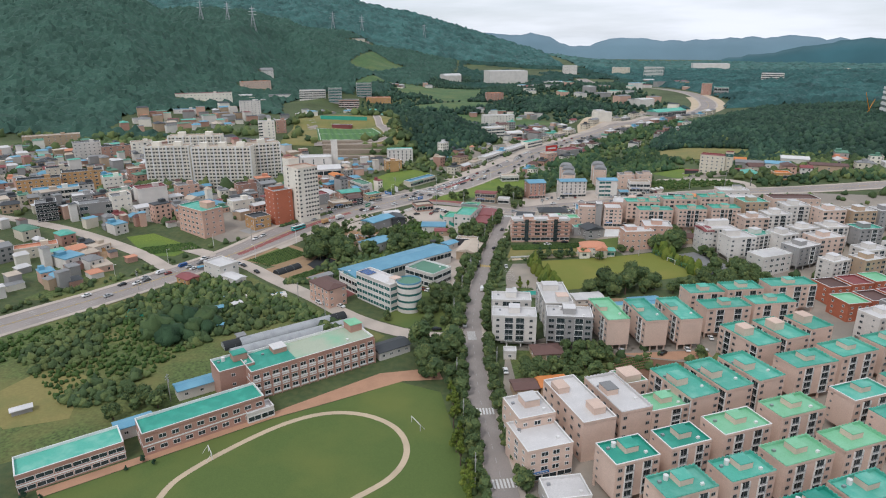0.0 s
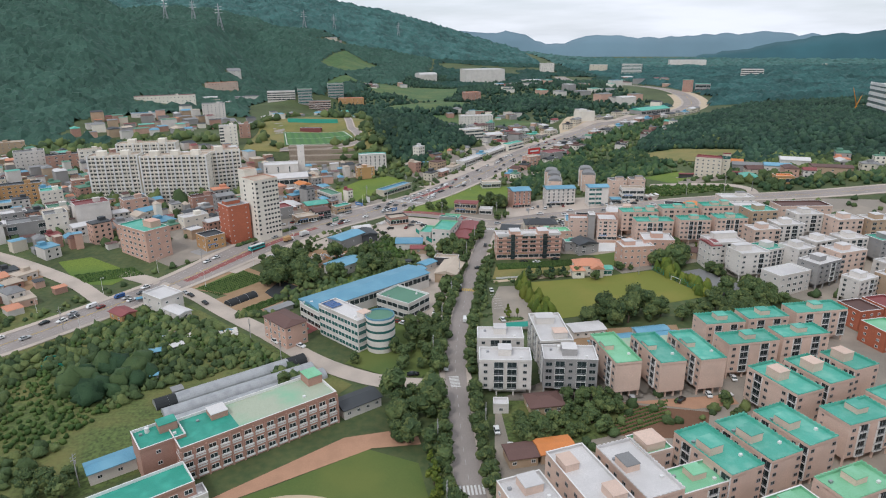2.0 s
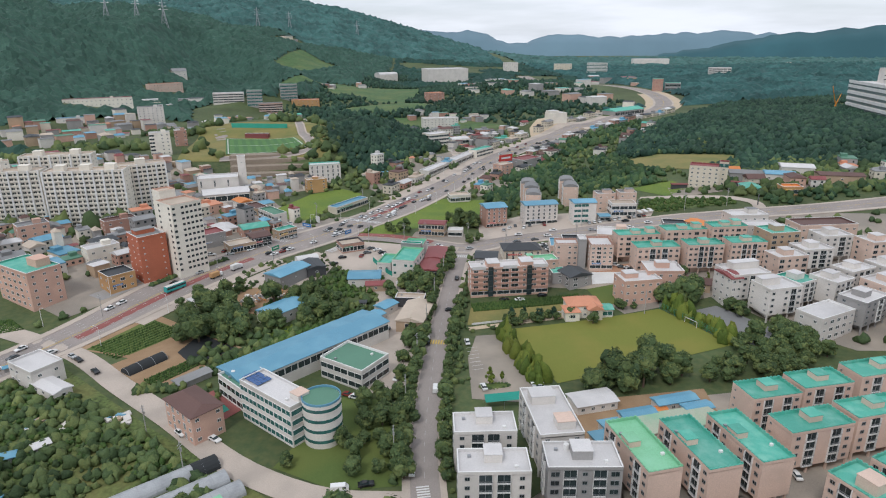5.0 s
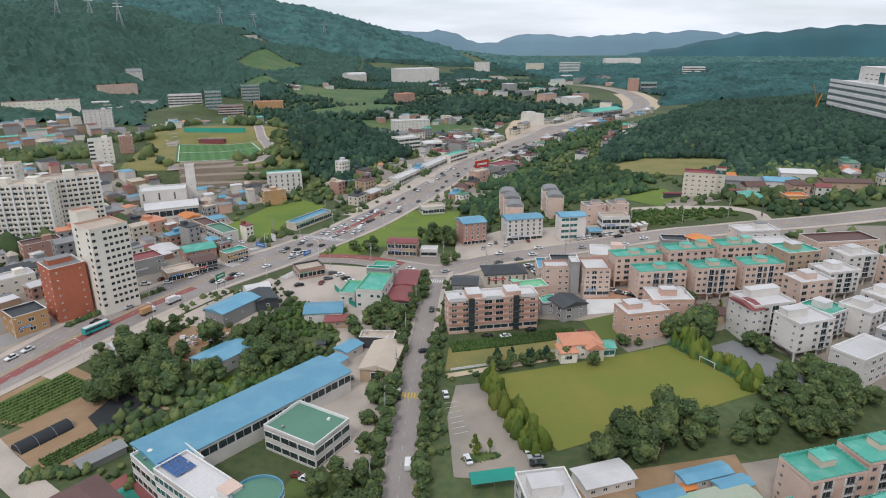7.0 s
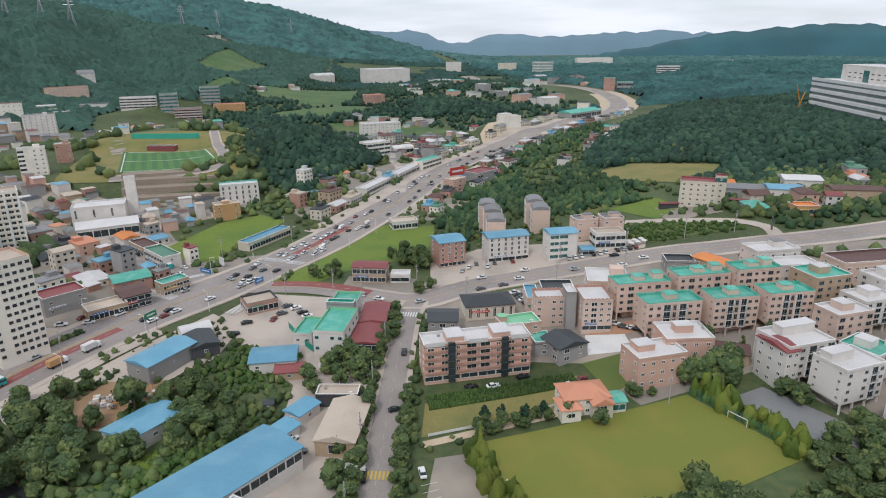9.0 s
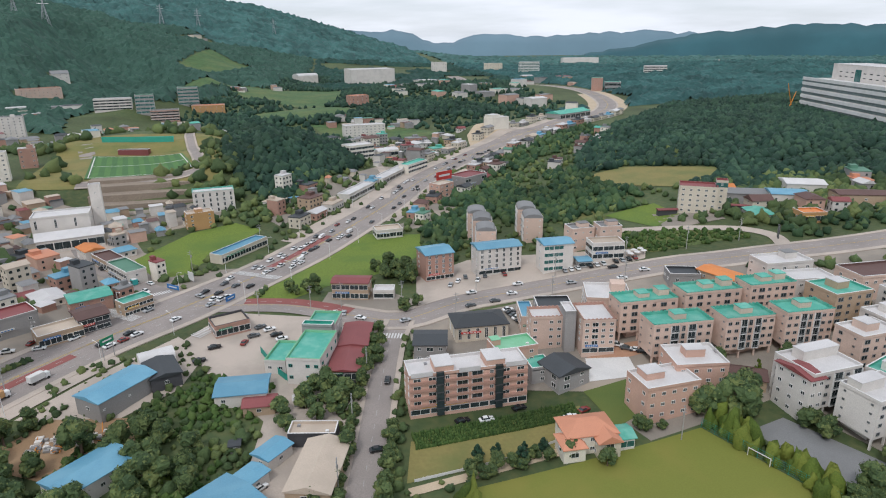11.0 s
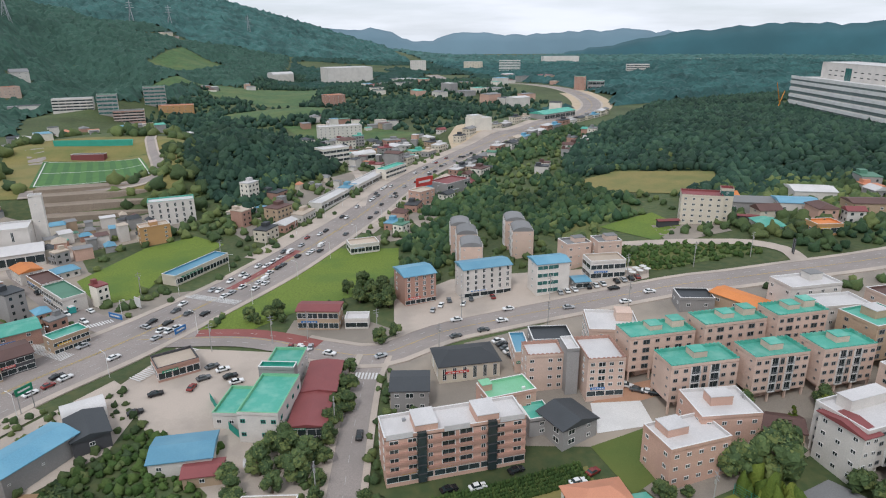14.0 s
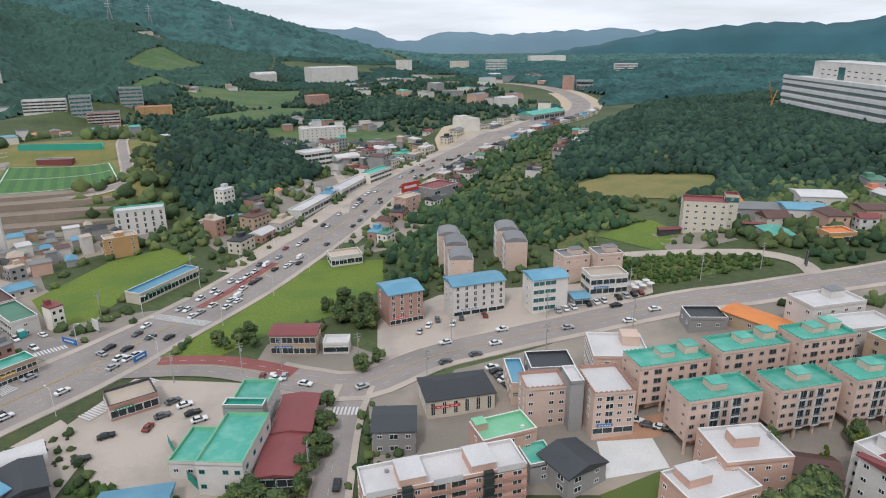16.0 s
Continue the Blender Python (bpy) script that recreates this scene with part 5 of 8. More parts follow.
block("hotel", "pale stone hotel with rows of small arched windows", 227.5, 501.5, -31, 18.5, 12.0, 13.6, "cream", "maroon_roof", 5, "wwwww", "ww", right="w.w", category="hotel", coping="maroon_roof")
block("hotel_tower", "slim hotel tower with a dark glazed top", 238.4, 497.5, -31, 5.6, 6.0, 15.4, "cream", "maroon_roof", 5, "w", "w", category="hotel", coping="maroon_roof")
boxes("glazed_top", bpy.data.objects["hotel_tower"], M["green_glass"], (-2.86, 2.86, -3.06, 3.06, 12.6, 14.9), label="dark teal glazed lantern storey")
block("canopy", "low maroon-roofed walkway beside the hotel", 211.5, 503.0, -10, 10.0, 3.0, 3.0, "dark", "maroon_roof", 1, "", "", shape="pitch", rise=0.6, category="canopy")
block("canopy", "low maroon-roofed walkway beside the hotel", 245.5, 489.5, -32, 9.0, 2.6, 3.0, "dark", "maroon_roof", 1, "", "", shape="pitch", rise=0.6, category="canopy")
block("tile_house", "brown-tiled country house with gables", 256.0, 490.0, -10, 11.0, 9.0, 5.0, "cream", "brown_roof", 2, "wW", "w", shape="pitch", rise=2.4, category="house")
block("warehouse", "pale grey warehouse with a low roof", 262.0, 505.0, -25, 26.0, 14.0, 5.5, "grey", "grey_roof", 1, "w..w..w", "w", shape="pitch", rise=1.2, category="warehouse")
block("warehouse", "blue-roofed warehouse under the wood", 276.0, 494.0, -25, 18.0, 14.0, 5.5, "white", "blue_roof", 1, "w..w", "w", shape="pitch", rise=1.2, category="warehouse")
block("warehouse", "white-roofed warehouse under the wood", 296.0, 506.0, -25, 20.0, 16.0, 6.0, "white", "white_roof", 1, "w..w", "w", shape="pitch", rise=1.4, category="warehouse")
block("warehouse", "orange-roofed house under the wood", 258.0, 524.0, -20, 13.0, 10.0, 5.5, "white", "orange_roof", 1, "ww", "w", shape="pitch", rise=1.6, category="house")
block("warehouse", "brown-roofed row of stores", 305.0, 476.0, -20, 26.0, 12.0, 5.0, "tan", "brown_roof", 1, "w.w.w", "w", shape="pitch", rise=1.2, category="warehouse")
block("shop_house", "yellow and orange roadside shop", 262.0, 462.0, -10, 12.0, 9.0, 4.4, "ochre", "orange_roof", 1, "gg", "w", category="shop")

# ---- beside the junction ----
block("shop_hall", "pale hall with a bright green roof terrace", 23.5, 405.4, -19, 11.0, 20.0, 8.1, "white", "teal_roof", 2, "w.ww", "wwww", coping="light_green", category="hall", frame_mat="cloth_green")
block("shop_hall", "pale green-roofed hall stepping down to the road", 28.2, 426.5, -17, 10.0, 14.0, 6.6, "white", "teal_roof", 2, "gg", "www", coping="light_green", category="hall")
block("stair_tower", "dark green lift house on the hall roof", 26.0, 417.0, -18, 10.5, 3.4, 9.8, "grey", "green_roof", 1, "", "", category="stair tower")
block("shop_annex", "low green-roofed annex beside the hall", 13.5, 411.0, -19, 7.0, 14.0, 4.0, "white", "teal_roof", 1, "ww", "w", coping="light_green", category="annex")
block("market_hall", "low shop with a maroon ribbed metal roof", 38.8, 418.6, -13, 9.6, 17.6, 4.0, "dark", "maroon_roof", 1, "gg", "ggg", shape="pitch", rise=0.8, axis="y", category="shop", group="maroon shops")
block("market_hall", "low shop with a maroon ribbed metal roof", 34.2, 402.0, -13, 9.8, 16.4, 4.0, "dark", "maroon_roof", 1, "gg", "ggg", shape="pitch", rise=0.8, axis="y", category="shop", group="maroon shops")
block("cafe", "single-storey brick cafe with a pale flat roof and awning", -6.0, 441.5, 20, 12.5, 10.0, 4.2, "brick", "beige_roof", 1, "ggg", "gg", category="cafe", coping="dark")
block("shop_house", "pale workshop with a light blue roof", 1.8, 394.0, -4, 15.0, 11.0, 3.9, "white", "blue_roof", 1, "w.w", "w", shape="pitch", rise=1.3, category="workshop")
block("shop_annex", "low annex with a dull maroon roof", 7.0, 386.0, -4, 9.0, 6.0, 3.0, "tan", "maroon_roof", 1, "w", "w", shape="pitch", rise=0.9, category="annex")
block("warehouse", "grey steel warehouse with a pale blue roof", -34.8, 399.7, 51, 19.5, 10.5, 6.0, "grey", "blue_roof", 1, "s..s..s", "w", shape="pitch", rise=1.2, category="warehouse")
block("warehouse", "black-clad shed beside the junction", -23.7, 409.0, 21, 9.0, 13.0, 4.5, "dark", "dark_roof", 1, "w", "w", shape="pitch", rise=1.2, axis="y", category="shed")
block("warehouse", "white vaulted shed beside the junction", -27.5, 420.0, 21, 11.0, 7.0, 3.0, "white", "white_roof", 1, "", "", shape="barrel", rise=2.2, category="shed")
block("warehouse", "pale blue-roofed workshop among trees", -33.3, 363.4, 46, 18.0, 11.0, 5.0, "white", "blue_roof", 1, "w.w.w", "w", shape="pitch", rise=1.2, category="workshop")
block("barn", "beige steel barn with a ribbed gable roof", 22.7, 352.0, -18, 11.0, 20.5, 5.0, "tan", "beige_roof", 1, ".g.", "", shape="pitch", rise=1.8, axis="y", category="barn")
block("shed", "open black-fronted store with a white edge", 22.0, 368.5, -13, 13.0, 6.0, 3.6, "dark", "beige_roof", 1, "", "", category="shed")
block("shed", "small blue-roofed store by the factory", 5.5, 354.0, 46, 7.5, 6.0, 3.6, "white", "blue_roof", 1, "w", "w", shape="pitch", rise=0.8, category="shed")
block("shed", "small blue-roofed store by the factory", 11.0, 363.0, 46, 8.5, 6.0, 3.6, "white", "blue_roof", 1, "w", "w", shape="pitch", rise=0.8, category="shed")
block("shed", "white canvas-topped shed among trees", -72.0, 379.0, 40, 7.0, 6.0, 3.0, "white", "white_roof", 1, "", "", shape="pitch", rise=0.8, category="shed")
block("restaurant", "two-storey restaurant with a maroon roof and teal awning", 41.5, 463.0, -17, 15.1, 8.5, 7.6, "tan", "maroon_roof", 2, "gggg", "ww", shape="pitch", rise=0.9, category="restaurant")
block("shed", "white canopy beside the restaurant", 54.5, 459.0, -14, 8.5, 6.0, 3.4, "white", "white_roof", 1, "g", "", category="canopy")
block("villa_house", "grey house with a dark pitched roof on the street", 62.7, 404.5, -14, 10.7, 11.0, 6.8, "grey", "dark_roof", 2, "wWw", "ww", shape="pitch", rise=1.4, category="house")
block("shop_strip", "roadside shop row with a bright blue canopy roof", -9.8, 545.0, 52, 34.0, 8.0, 4.2, "cream", "blue_roof", 1, "gggggggg", "", category="shop")

# ---- the old town ----
tower = block("tower_block", "white twelve-storey apartment tower with rows of small balconies", -86.0, 418.0, 42, 15.0, 15.0, 36.0, "slab_white", "beige_roof", 12, "w.wwwww", "w.w", base=3.0, coping="salmon", category="tower block", frame_mat="dark")
block("tower_core", "tall plain lift shaft of the apartment tower", -94.5, 425.5, 42, 8.0, 8.0, 40.0, "slab_white", "beige_roof", 10, "", "s", coping="salmon", category="tower block")
block("motel", "seven-storey red-brick motel with cream piers", -101.5, 413.0, 39, 13.0, 14.0, 22.0, "red_brick", "grey_roof", 7, "s.s", "s.s.s", category="motel", coping="trim", head=[(0, 3, 9, 5, 2, "grey_roof")])
block("office_house", "five-storey pink-brown office with a green roof", -147.3, 394.0, -38, 27.0, 14.5, 16.0, "salmon", "teal_roof", 5, "wWWWWw", "www", category="office", head=[(4, 3, 8, 6, 3.5, "salmon")])
block("shop_house", "small ochre building with a dark roof", -113.5, 402.0, 42, 12.0, 12.0, 7.4, "ochre", "dark_roof", 2, "wWw", "ww", category="shop")
block("office_house", "grey hall with a dull maroon roof", -214.7, 473.0, 10, 19.0, 15.0, 9.4, "grey", "maroon_roof", 3, "ww", "ww", category="hall", head=[(6, 2, 5, 5, 3, "grey")])
SLAB = "tall cream apartment slab with tight rows of windows"


def slab(x, y, rot, w, d, h, wall, roof, floors, front, side, head):
    """A tall slab of flats whose bays are parted by proud piers, with pale balcony fronts between them."""
    top = block("apartment_slab", SLAB, x, y, rot, w, d, h, wall, roof, floors, front.replace("w", "W"), side, category="apartment block", frame_mat="slab_white", group="apartment slabs", head=head)
    bays = len(front) // 2
    for i in range(bays + 1):
        u = (i / bays - 0.5) * (w - 1.0)
        boxes("pier", top, M["trim"], (u - 0.5, u + 0.5, -d / 2 - 1.0, -d / 2 + 0.1, -0.5, h + 0.9))
    for k in range(floors):
        z = (k + 0.5) * h / floors
        boxes("balcony_front", top, M["slab_white"], (-w / 2, w / 2, -d / 2 - 0.7, -d / 2 - 0.5, z - 1.4, z - 0.55))


slab(-173.0, 530.0, 2, 48.4, 13.0, 35.0, "slab_white", "beige_roof", 12, "WwWwWwWwWwWwWwWw", "ww", head=[(-15, 0, 6, 6, 3.5, "slab_white"), (0, 0, 6, 6, 3.5, "slab_white"), (15, 0, 6, 6, 3.5, "slab_white")])
slab(-219.0, 533.0, 5, 36.0, 13.0, 35.0, "slab_white", "beige_roof", 12, "WwWwWwWwWwWw", "ww", head=[(-9, 0, 6, 6, 3.5, "slab_white"), (8, 0, 6, 6, 3.5, "slab_white")])
slab(-216.0, 590.0, 6, 47.0, 13.0, 35.0, "slab_white", "beige_roof", 12, "WwWwWwWwWwWwWwW", "ww", head=[(-12, 0, 6, 6, 3.5, "slab_white"), (12, 0, 6, 6, 3.5, "slab_white")])
slab(-146.0, 548.0, 24, 30.0, 13.0, 35.0, "slab_white", "beige_roof", 12, "WwWwWwWwWw", "ww", head=[(0, 0, 6, 6, 3.5, "slab_white")])
block("assembly_hall", "white church hall with stepped roofs", -109.0, 600.0, 10, 29.0, 16.0, 14.0, "white", "white_roof", 2, "t.t.t.", "w", category="hall")
block("assembly_hall", "white lower wing with slanted roofs", -100.0, 580.0, 16, 32.0, 14.0, 7.0, "white", "white_roof", 1, "gggg", "w", shape="pitch", rise=3.0, category="hall")
block("bell_tower", "slim square white bell tower with an open top", -93.0, 612.0, 10, 6.0, 5.0, 27.0, "white", "white_roof", 3, ".s.", "", category="tower")
block("shop_house", "single-storey shop with a beige flat roof", -66.0, 449.0, 30, 14.6, 10.0, 4.2, "tan", "beige_roof", 1, "gggg", "w", category="shop")
block("shop_house", "dark timber shop with a grey-brown roof", -57.5, 458.0, 30, 10.4, 12.0, 6.0, "dark", "brown_roof", 2, "gg", "ww", shape="pitch", rise=1.0, category="shop")
block("shop_house", "shop with a bright teal curved roof", -63.3, 478.0, 25, 15.0, 12.0, 6.0, "brick", "teal_roof", 2, "ww", "w", shape="pitch", rise=1.4, category="shop")
block("shop_house", "grey two-storey building with a sign", -85.5, 460.0, 36, 16.0, 12.0, 7.2, "grey", "maroon_roof", 2, "w.w", "w", category="shop")
block("shop_house", "row of colourful shops with a teal roof", -44.5, 470.0, 40, 12.0, 7.0, 5.0, "tan", "teal_roof", 2, "gggg", "w", category="shop")
block("shop_house", "two-storey shop row with white and green roof", -58.0, 517.0, -55, 22.0, 9.0, 6.5, "white", "olive_roof", 2, "gggggg", "w", category="shop")
block("shop_house", "low shop row with a brown roof", -72.0, 541.0, -55, 18.0, 9.0, 5.0, "tan", "brown_roof", 1, "ggggg", "w", category="shop")
block("shop_house", "white house with a bright red roof", -84.0, 556.0, -55, 13.0, 9.0, 6.0, "white", "orange_roof", 2, "www", "w", shape="pitch", rise=1.4, category="house")
block("office_house", "white four-storey office beside the terraces", -31.0, 634.0, 8, 25.0, 11.0, 13.1, "white", "white_roof", 4, "tttttt", "w", category="office", coping="teal_roof")
block("office_house", "tan three-storey building beside the rice field", -36.0, 600.0, 20, 15.0, 9.0, 9.5, "ochre", "beige_roof", 4, "w.w", "w", category="building", head=[(0, 1, 4, 4, 2, "beige")])

# larger buildings of the old town
for name, words, x, y, turn, w, d, h, wall, roof, floors, front in (
    ("flats_row", "long ochre flats with a dark roof", -311, 500, 28, 30, 12, 12.5, "ochre", "dark_roof", 4, "WwWwWwWw"),
    ("flats_row", "long ochre flats with a dark roof", -290, 526, 28, 30, 12, 15, "ochre", "dark_roof", 5, "WwWwWwWw"),
    ("office_house", "tall pale grey office in the old town", -352, 655, 30, 25, 13, 16.5, "white", "grey_roof", 5, "wwwwww"),
    ("flats_row", "dark brick flats in the old town", -322, 655, 30, 28, 12, 13, "brick", "dark_roof", 4, "wWwWw"),
    ("flats_row", "white flats in the old town", -297, 657, 30, 20, 12, 16.5, "slab_white", "beige_roof", 5, "WwWw"),
    ("office_house", "low white office with ribbon windows", -286, 478, 30, 31, 11, 8.5, "slab_white", "blue_roof", 2, "gggggg"),
    ("workshop", "grey steel workshop in the old town", -233, 432, 32, 21, 13, 9, "grey", "grey_roof", 2, "g..g"),
    ("office_house", "white three-storey office in the old town", -218, 437, 36, 12.5, 11, 12.5, "slab_white", "grey_roof", 3, "www"),
    ("theatre", "tall blank grey hall with a dull red roof", -203, 452, 36, 20, 14, 15, "white", "maroon_roof", 1, ""),
    ("office_house", "dark glazed office in the old town", -260, 420, 32, 12.5, 12, 12, "dark", "grey_roof", 4, "ggg"),
    ("office_house", "white office with a teal roof", -258, 510, 30, 14, 12, 13, "slab_white", "teal_roof", 4, "wwww"),
    ("flats_row", "long brown brick flats at the town edge", -425, 722, 28, 56, 12, 10, "tan", "beige_roof", 3, "wwwwwwwwww"),
    ("shop_house", "brown brick shops with a flat roof", -146, 497, 36, 18, 10, 9, "brick", "brown_roof", 3, "www"),
    ("office_house", "white two-storey shop near the motel", -136, 443, 40, 16, 10, 7.5, "slab_white", "white_roof", 2, "www"),
    ("tower_house", "pale grey tower of flats below the hill", -267, 962, 14, 30, 14, 21, "white", "grey_roof", 7, "wwwwww"),
    ("school_far", "long white hall with a red base at the forest edge", -372, 1074, 20, 88, 14, 11, "slab_white", "maroon_roof", 2, "wwwwwwwwwwwwwwww"),
    ("market_hall", "long blue-roofed market below the hill", -356, 946, 20, 34, 12, 5, "white", "blue_roof", 1, "ww"),
    ("market_hall", "long low hall with an orange roof", -231, 356, 32, 22, 9, 5.5, "cream", "tile_roof", 2, "wwwwww"),
    ("office_house", "slim white office with glass corner", -178, 698, 16, 17, 10, 19, "slab_white", "white_roof", 6, "g.ww"),
    ("office_house", "slim red-brick office beside the lane", -173, 744, 16, 11, 9, 14, "brick", "white_roof", 4, "w.w"),
    ("shop_house", "white corner shop with a green roof", -232, 468, 36, 14, 11, 9, "white", "olive_roof", 3, "www"),
    ("shop_house", "grey brick flats with a white roof", -252, 452, 36, 14, 11, 9.5, "grey", "white_roof", 3, "wWw"),
    ("shop_house", "pink rendered flats with balconies", -190, 486, 38, 16, 11, 10, "salmon", "grey_roof", 3, "WwW"),
    ("shop_house", "cream flats with a dark roof", -330, 560, 34, 18, 11, 11, "cream", "dark_roof", 4, "wwWw"),
    ("shop_house", "brown brick flats with roof sheds", -262, 566, 34, 18, 11, 10, "brick", "beige_roof", 3, "wWww")):
    block(name, words, x, y, turn, w, d, h, wall, roof, floors, front, "ww" if front else "", category=name.split("_")[-1] if name != "school_far" else "school", group="old town blocks", head=[(w * 0.2, 1.0, 4.0, 3.5, 2.3)])

# ---- up the valley ----
block("school_far", "long white school with dark window rows", -202.0, 1120.0, 8, 44.0, 16.0, 14.0, "white", "white_roof", 4, "gggggg", "w", category="school")
block("office_far", "tall blue-grey glazed office up the valley", -163.0, 1115.0, 10, 22.0, 18.0, 23.0, "grey", "olive_roof", 5, "gggg", "g", glass="green_glass", category="office")
block("office_far", "brick-red terraced building up the valley", -138.0, 1100.0, 8, 34.0, 18.0, 13.0, "brick", "grey_roof", 4, "gggg", "w", category="building", bands="trim")
block("office_far", "tall blue-grey glazed office up the valley", -122.0, 1200.0, 8, 27.0, 20.0, 23.0, "grey", "olive_roof", 5, "gggg", "g", glass="green_glass", category="office")
block("office_far", "low orange-brown hall up the valley", -94.0, 1180.0, 5, 44.0, 16.0, 9.0, "ochre", "tile_roof", 2, "wwwwww", "w", category="hall")
block("warehouse_far", "huge pale windowless warehouse on the hillside", 195.0, 1690.0, 10, 100.0, 60.0, 33.0, "white", "white_roof", 2, "", "", category="warehouse")
block("warehouse_far", "white hall on the hillside", 55.0, 1760.0, 25, 50.0, 30.0, 14.0, "white", "white_roof", 1, "", "", shape="barrel", rise=5, category="warehouse")
block("apartment_far", "long white row of flats up the valley", 98.0, 931.0, 6, 46.0, 14.0, 12.0, "white", "white_roof", 4, "wwwwwwwwww", "w", category="apartment block")
block("office_house", "pale blue and white office by the road", 75.0, 765.0, 25, 24.0, 14.0, 11.0, "slab_white", "white_roof", 3, "gggg", "g", category="office")
block("museum", "white angular hall on a raised plot", 230.0, 858.0, 20, 21.0, 16.0, 9.5, "slab_white", "white_roof", 2, "", "", category="hall", head=[(-4, 2, 12, 10, 3, "white_roof")])
block("market_far", "long teal-roofed market hall beside the trunk road", 345.0, 935.0, 30, 60.0, 22.0, 7.0, "grey", "teal_roof", 1, "gggggg", "", shape="pitch", rise=3, category="hall")
block("shop_house", "pink-signed store with a grey-blue shed", 143.0, 652.0, 35, 24.0, 16.0, 7.5, "grey", "maroon_roof", 2, "g..g", "w", category="store")
block("office_house", "pink-brown three-storey building beside the trunk road", 119.0, 633.0, 35, 14.0, 10.0, 8.6, "salmon", "beige_roof", 3, "wWw", "ww", category="building")
block("warehouse_far", "low white sheds behind the roadside office", 101.0, 784.0, 25, 22.0, 13.0, 5.5, "slab_white", "white_roof", 1, "gg", "", shape="barrel", rise=2.0, category="warehouse")
block("filling_station", "white flat-roofed filling station beside the road", 116.0, 724.0, 48, 30.0, 9.0, 6.5, "slab_white", "teal_roof", 2, "gggggg", "w", category="station")
block("shop_house", "low white restaurant with a flat pale roof", 70.0, 556.0, 5, 15.0, 10.0, 4.4, "white", "beige_roof", 1, "gggg", "g", category="restaurant")
block("shop_row", "long low pale canopy beside the road", 62.0, 652.0, 58, 40.0, 9.0, 4.5, "white", "white_roof", 1, "ggggg", "", category="canopy")
block("shop_row", "long low pale canopy beside the road", 96.0, 705.0, 58, 60.0, 10.0, 4.5, "white", "white_roof", 1, "ggggg", "", category="canopy")
block("office_far", "tall pale hospital with teal glazing among woods", 631.0, 1838.0, -28, 52.0, 24.0, 31.0, "white", "white_roof", 8, "gggggggg", "gg", glass="green_glass", category="hospital", bands="trim")
block("office_far", "long white distribution hall beyond the woods", 1026.0, 2390.0, -14, 125.0, 50.0, 26.0, "white", "white_roof", 3, "", "", category="warehouse")
block("office_far", "brick-brown tower beside the far road works", 529.0, 1236.0, -22, 18.0, 14.0, 21.0, "brick", "teal_roof", 6, "wwww", "ww", category="office")
block("warehouse_far", "pale teal-clad store by the far road works", 556.0, 1232.0, -22, 26.0, 16.0, 14.0, "grey", "teal_roof", 2, "gggg", "w", category="store")
block("office_far", "low white school on the far wooded rise", 780.0, 1476.0, -26, 46.0, 18.0, 17.0, "white", "white_roof", 4, "gggggg", "w", category="school")
block("apartment_far", "distant pale flats beside the valley road", 452.0, 2116.0, -12, 46.0, 16.0, 26.0, "white", "white_roof", 6, "wwwwwww", "w", category="apartment block")
block("apartment_far", "distant cream flats at the valley head", 602.0, 2060.0, -16, 54.0, 16.0, 24.0, "cream", "white_roof", 6, "wwwwwww", "w", category="apartment block")
block("school_far", "pink-walled school wing at the forest edge", -345.0, 1296.0, 38, 58.0, 16.0, 12.0, "beige", "tile_roof", 3, "wwwwwwwwww", "w", category="school")
block("school_far", "white gabled chapel above the school", -352.0, 1420.0, 30, 26.0, 14.0, 9.0, "white", "grey_roof", 2, "www", "w", shape="pitch", rise=5, category="chapel")
block("apartment_far", "brick-red stepped flats above the rice fields", 116.0, 1172.0, 20, 28.0, 18.0, 15.0, "brick", "tile_roof", 5, "wwww", "ww", category="apartment block")
drape("clearing_hill", [(-240, 1752), (-226, 1850), (-176, 2060), (-70, 1965), (-100, 1850), (-156, 1722)], M["hill_meadow"], 0.8, "terraced bright green clearing on the forested hill")
drape("rice_fields_far", [(-86, 1418), (10, 1500), (120, 1520), (100, 1300), (62, 1140), (10, 1230)], M["hill_meadow"], 0.5, "bright green rice fields below the forest")
drape("yard_scrap", [(-66, 378), (-44, 366), (-24, 380), (-30, 390), (-52, 394)], M["dirt"], 0.15, "bare earth of a scrap yard among trees")
# the big office on the wooded rise
block("office_complex", "huge white office with long dark ribbon windows", 616.0, 753.0, -107.6, 260.0, 60.0, 37.0, "white", "white_roof", 5, "", "", category="office", z=18.0, coping="trim")
block("office_upper", "plain white upper block of the huge office", 634.0, 748.0, -107.6, 244.0, 40.0, 54.0, "white", "white_roof", 1, "", "", category="office", z=18.0, coping="trim")
for k, (low, high) in enumerate(((3, 8), (12.5, 15.5), (20, 23), (27.5, 30.5), (34.2, 36))):
    for name, tone, out, z0, z1 in (("window_ribbon", "pale_glass", 0.15, low, high), ("spandrel", "trim", 0.9, high + 0.2, high + 3.6)):
        boxes(name, bpy.data.objects["office_complex"], M[tone], (-130.1, 130.2 + out, -30 - out, -29.5, z0, z1), (129.6, 130 + out, -29.5, 30, z0, z1))
for i in range(18):
    for z in (41, 46):
        boxes("small_window", bpy.data.objects["office_upper"], M["glass"], (-105 + i * 12.5, -100 + i * 12.5, -20.15, -19.8, z, z + 0.9))
boxes("recessed_bay", bpy.data.objects["office_upper"], M["green_glass"], (-72, -60, -20.3, -15, 30, 50))
del OCCUPIED[-2:]
OCCUPIED += [(590 - 12 * k + 60, 860 - 38 * k, 42) for k in range(-1, 7)]
join_far()


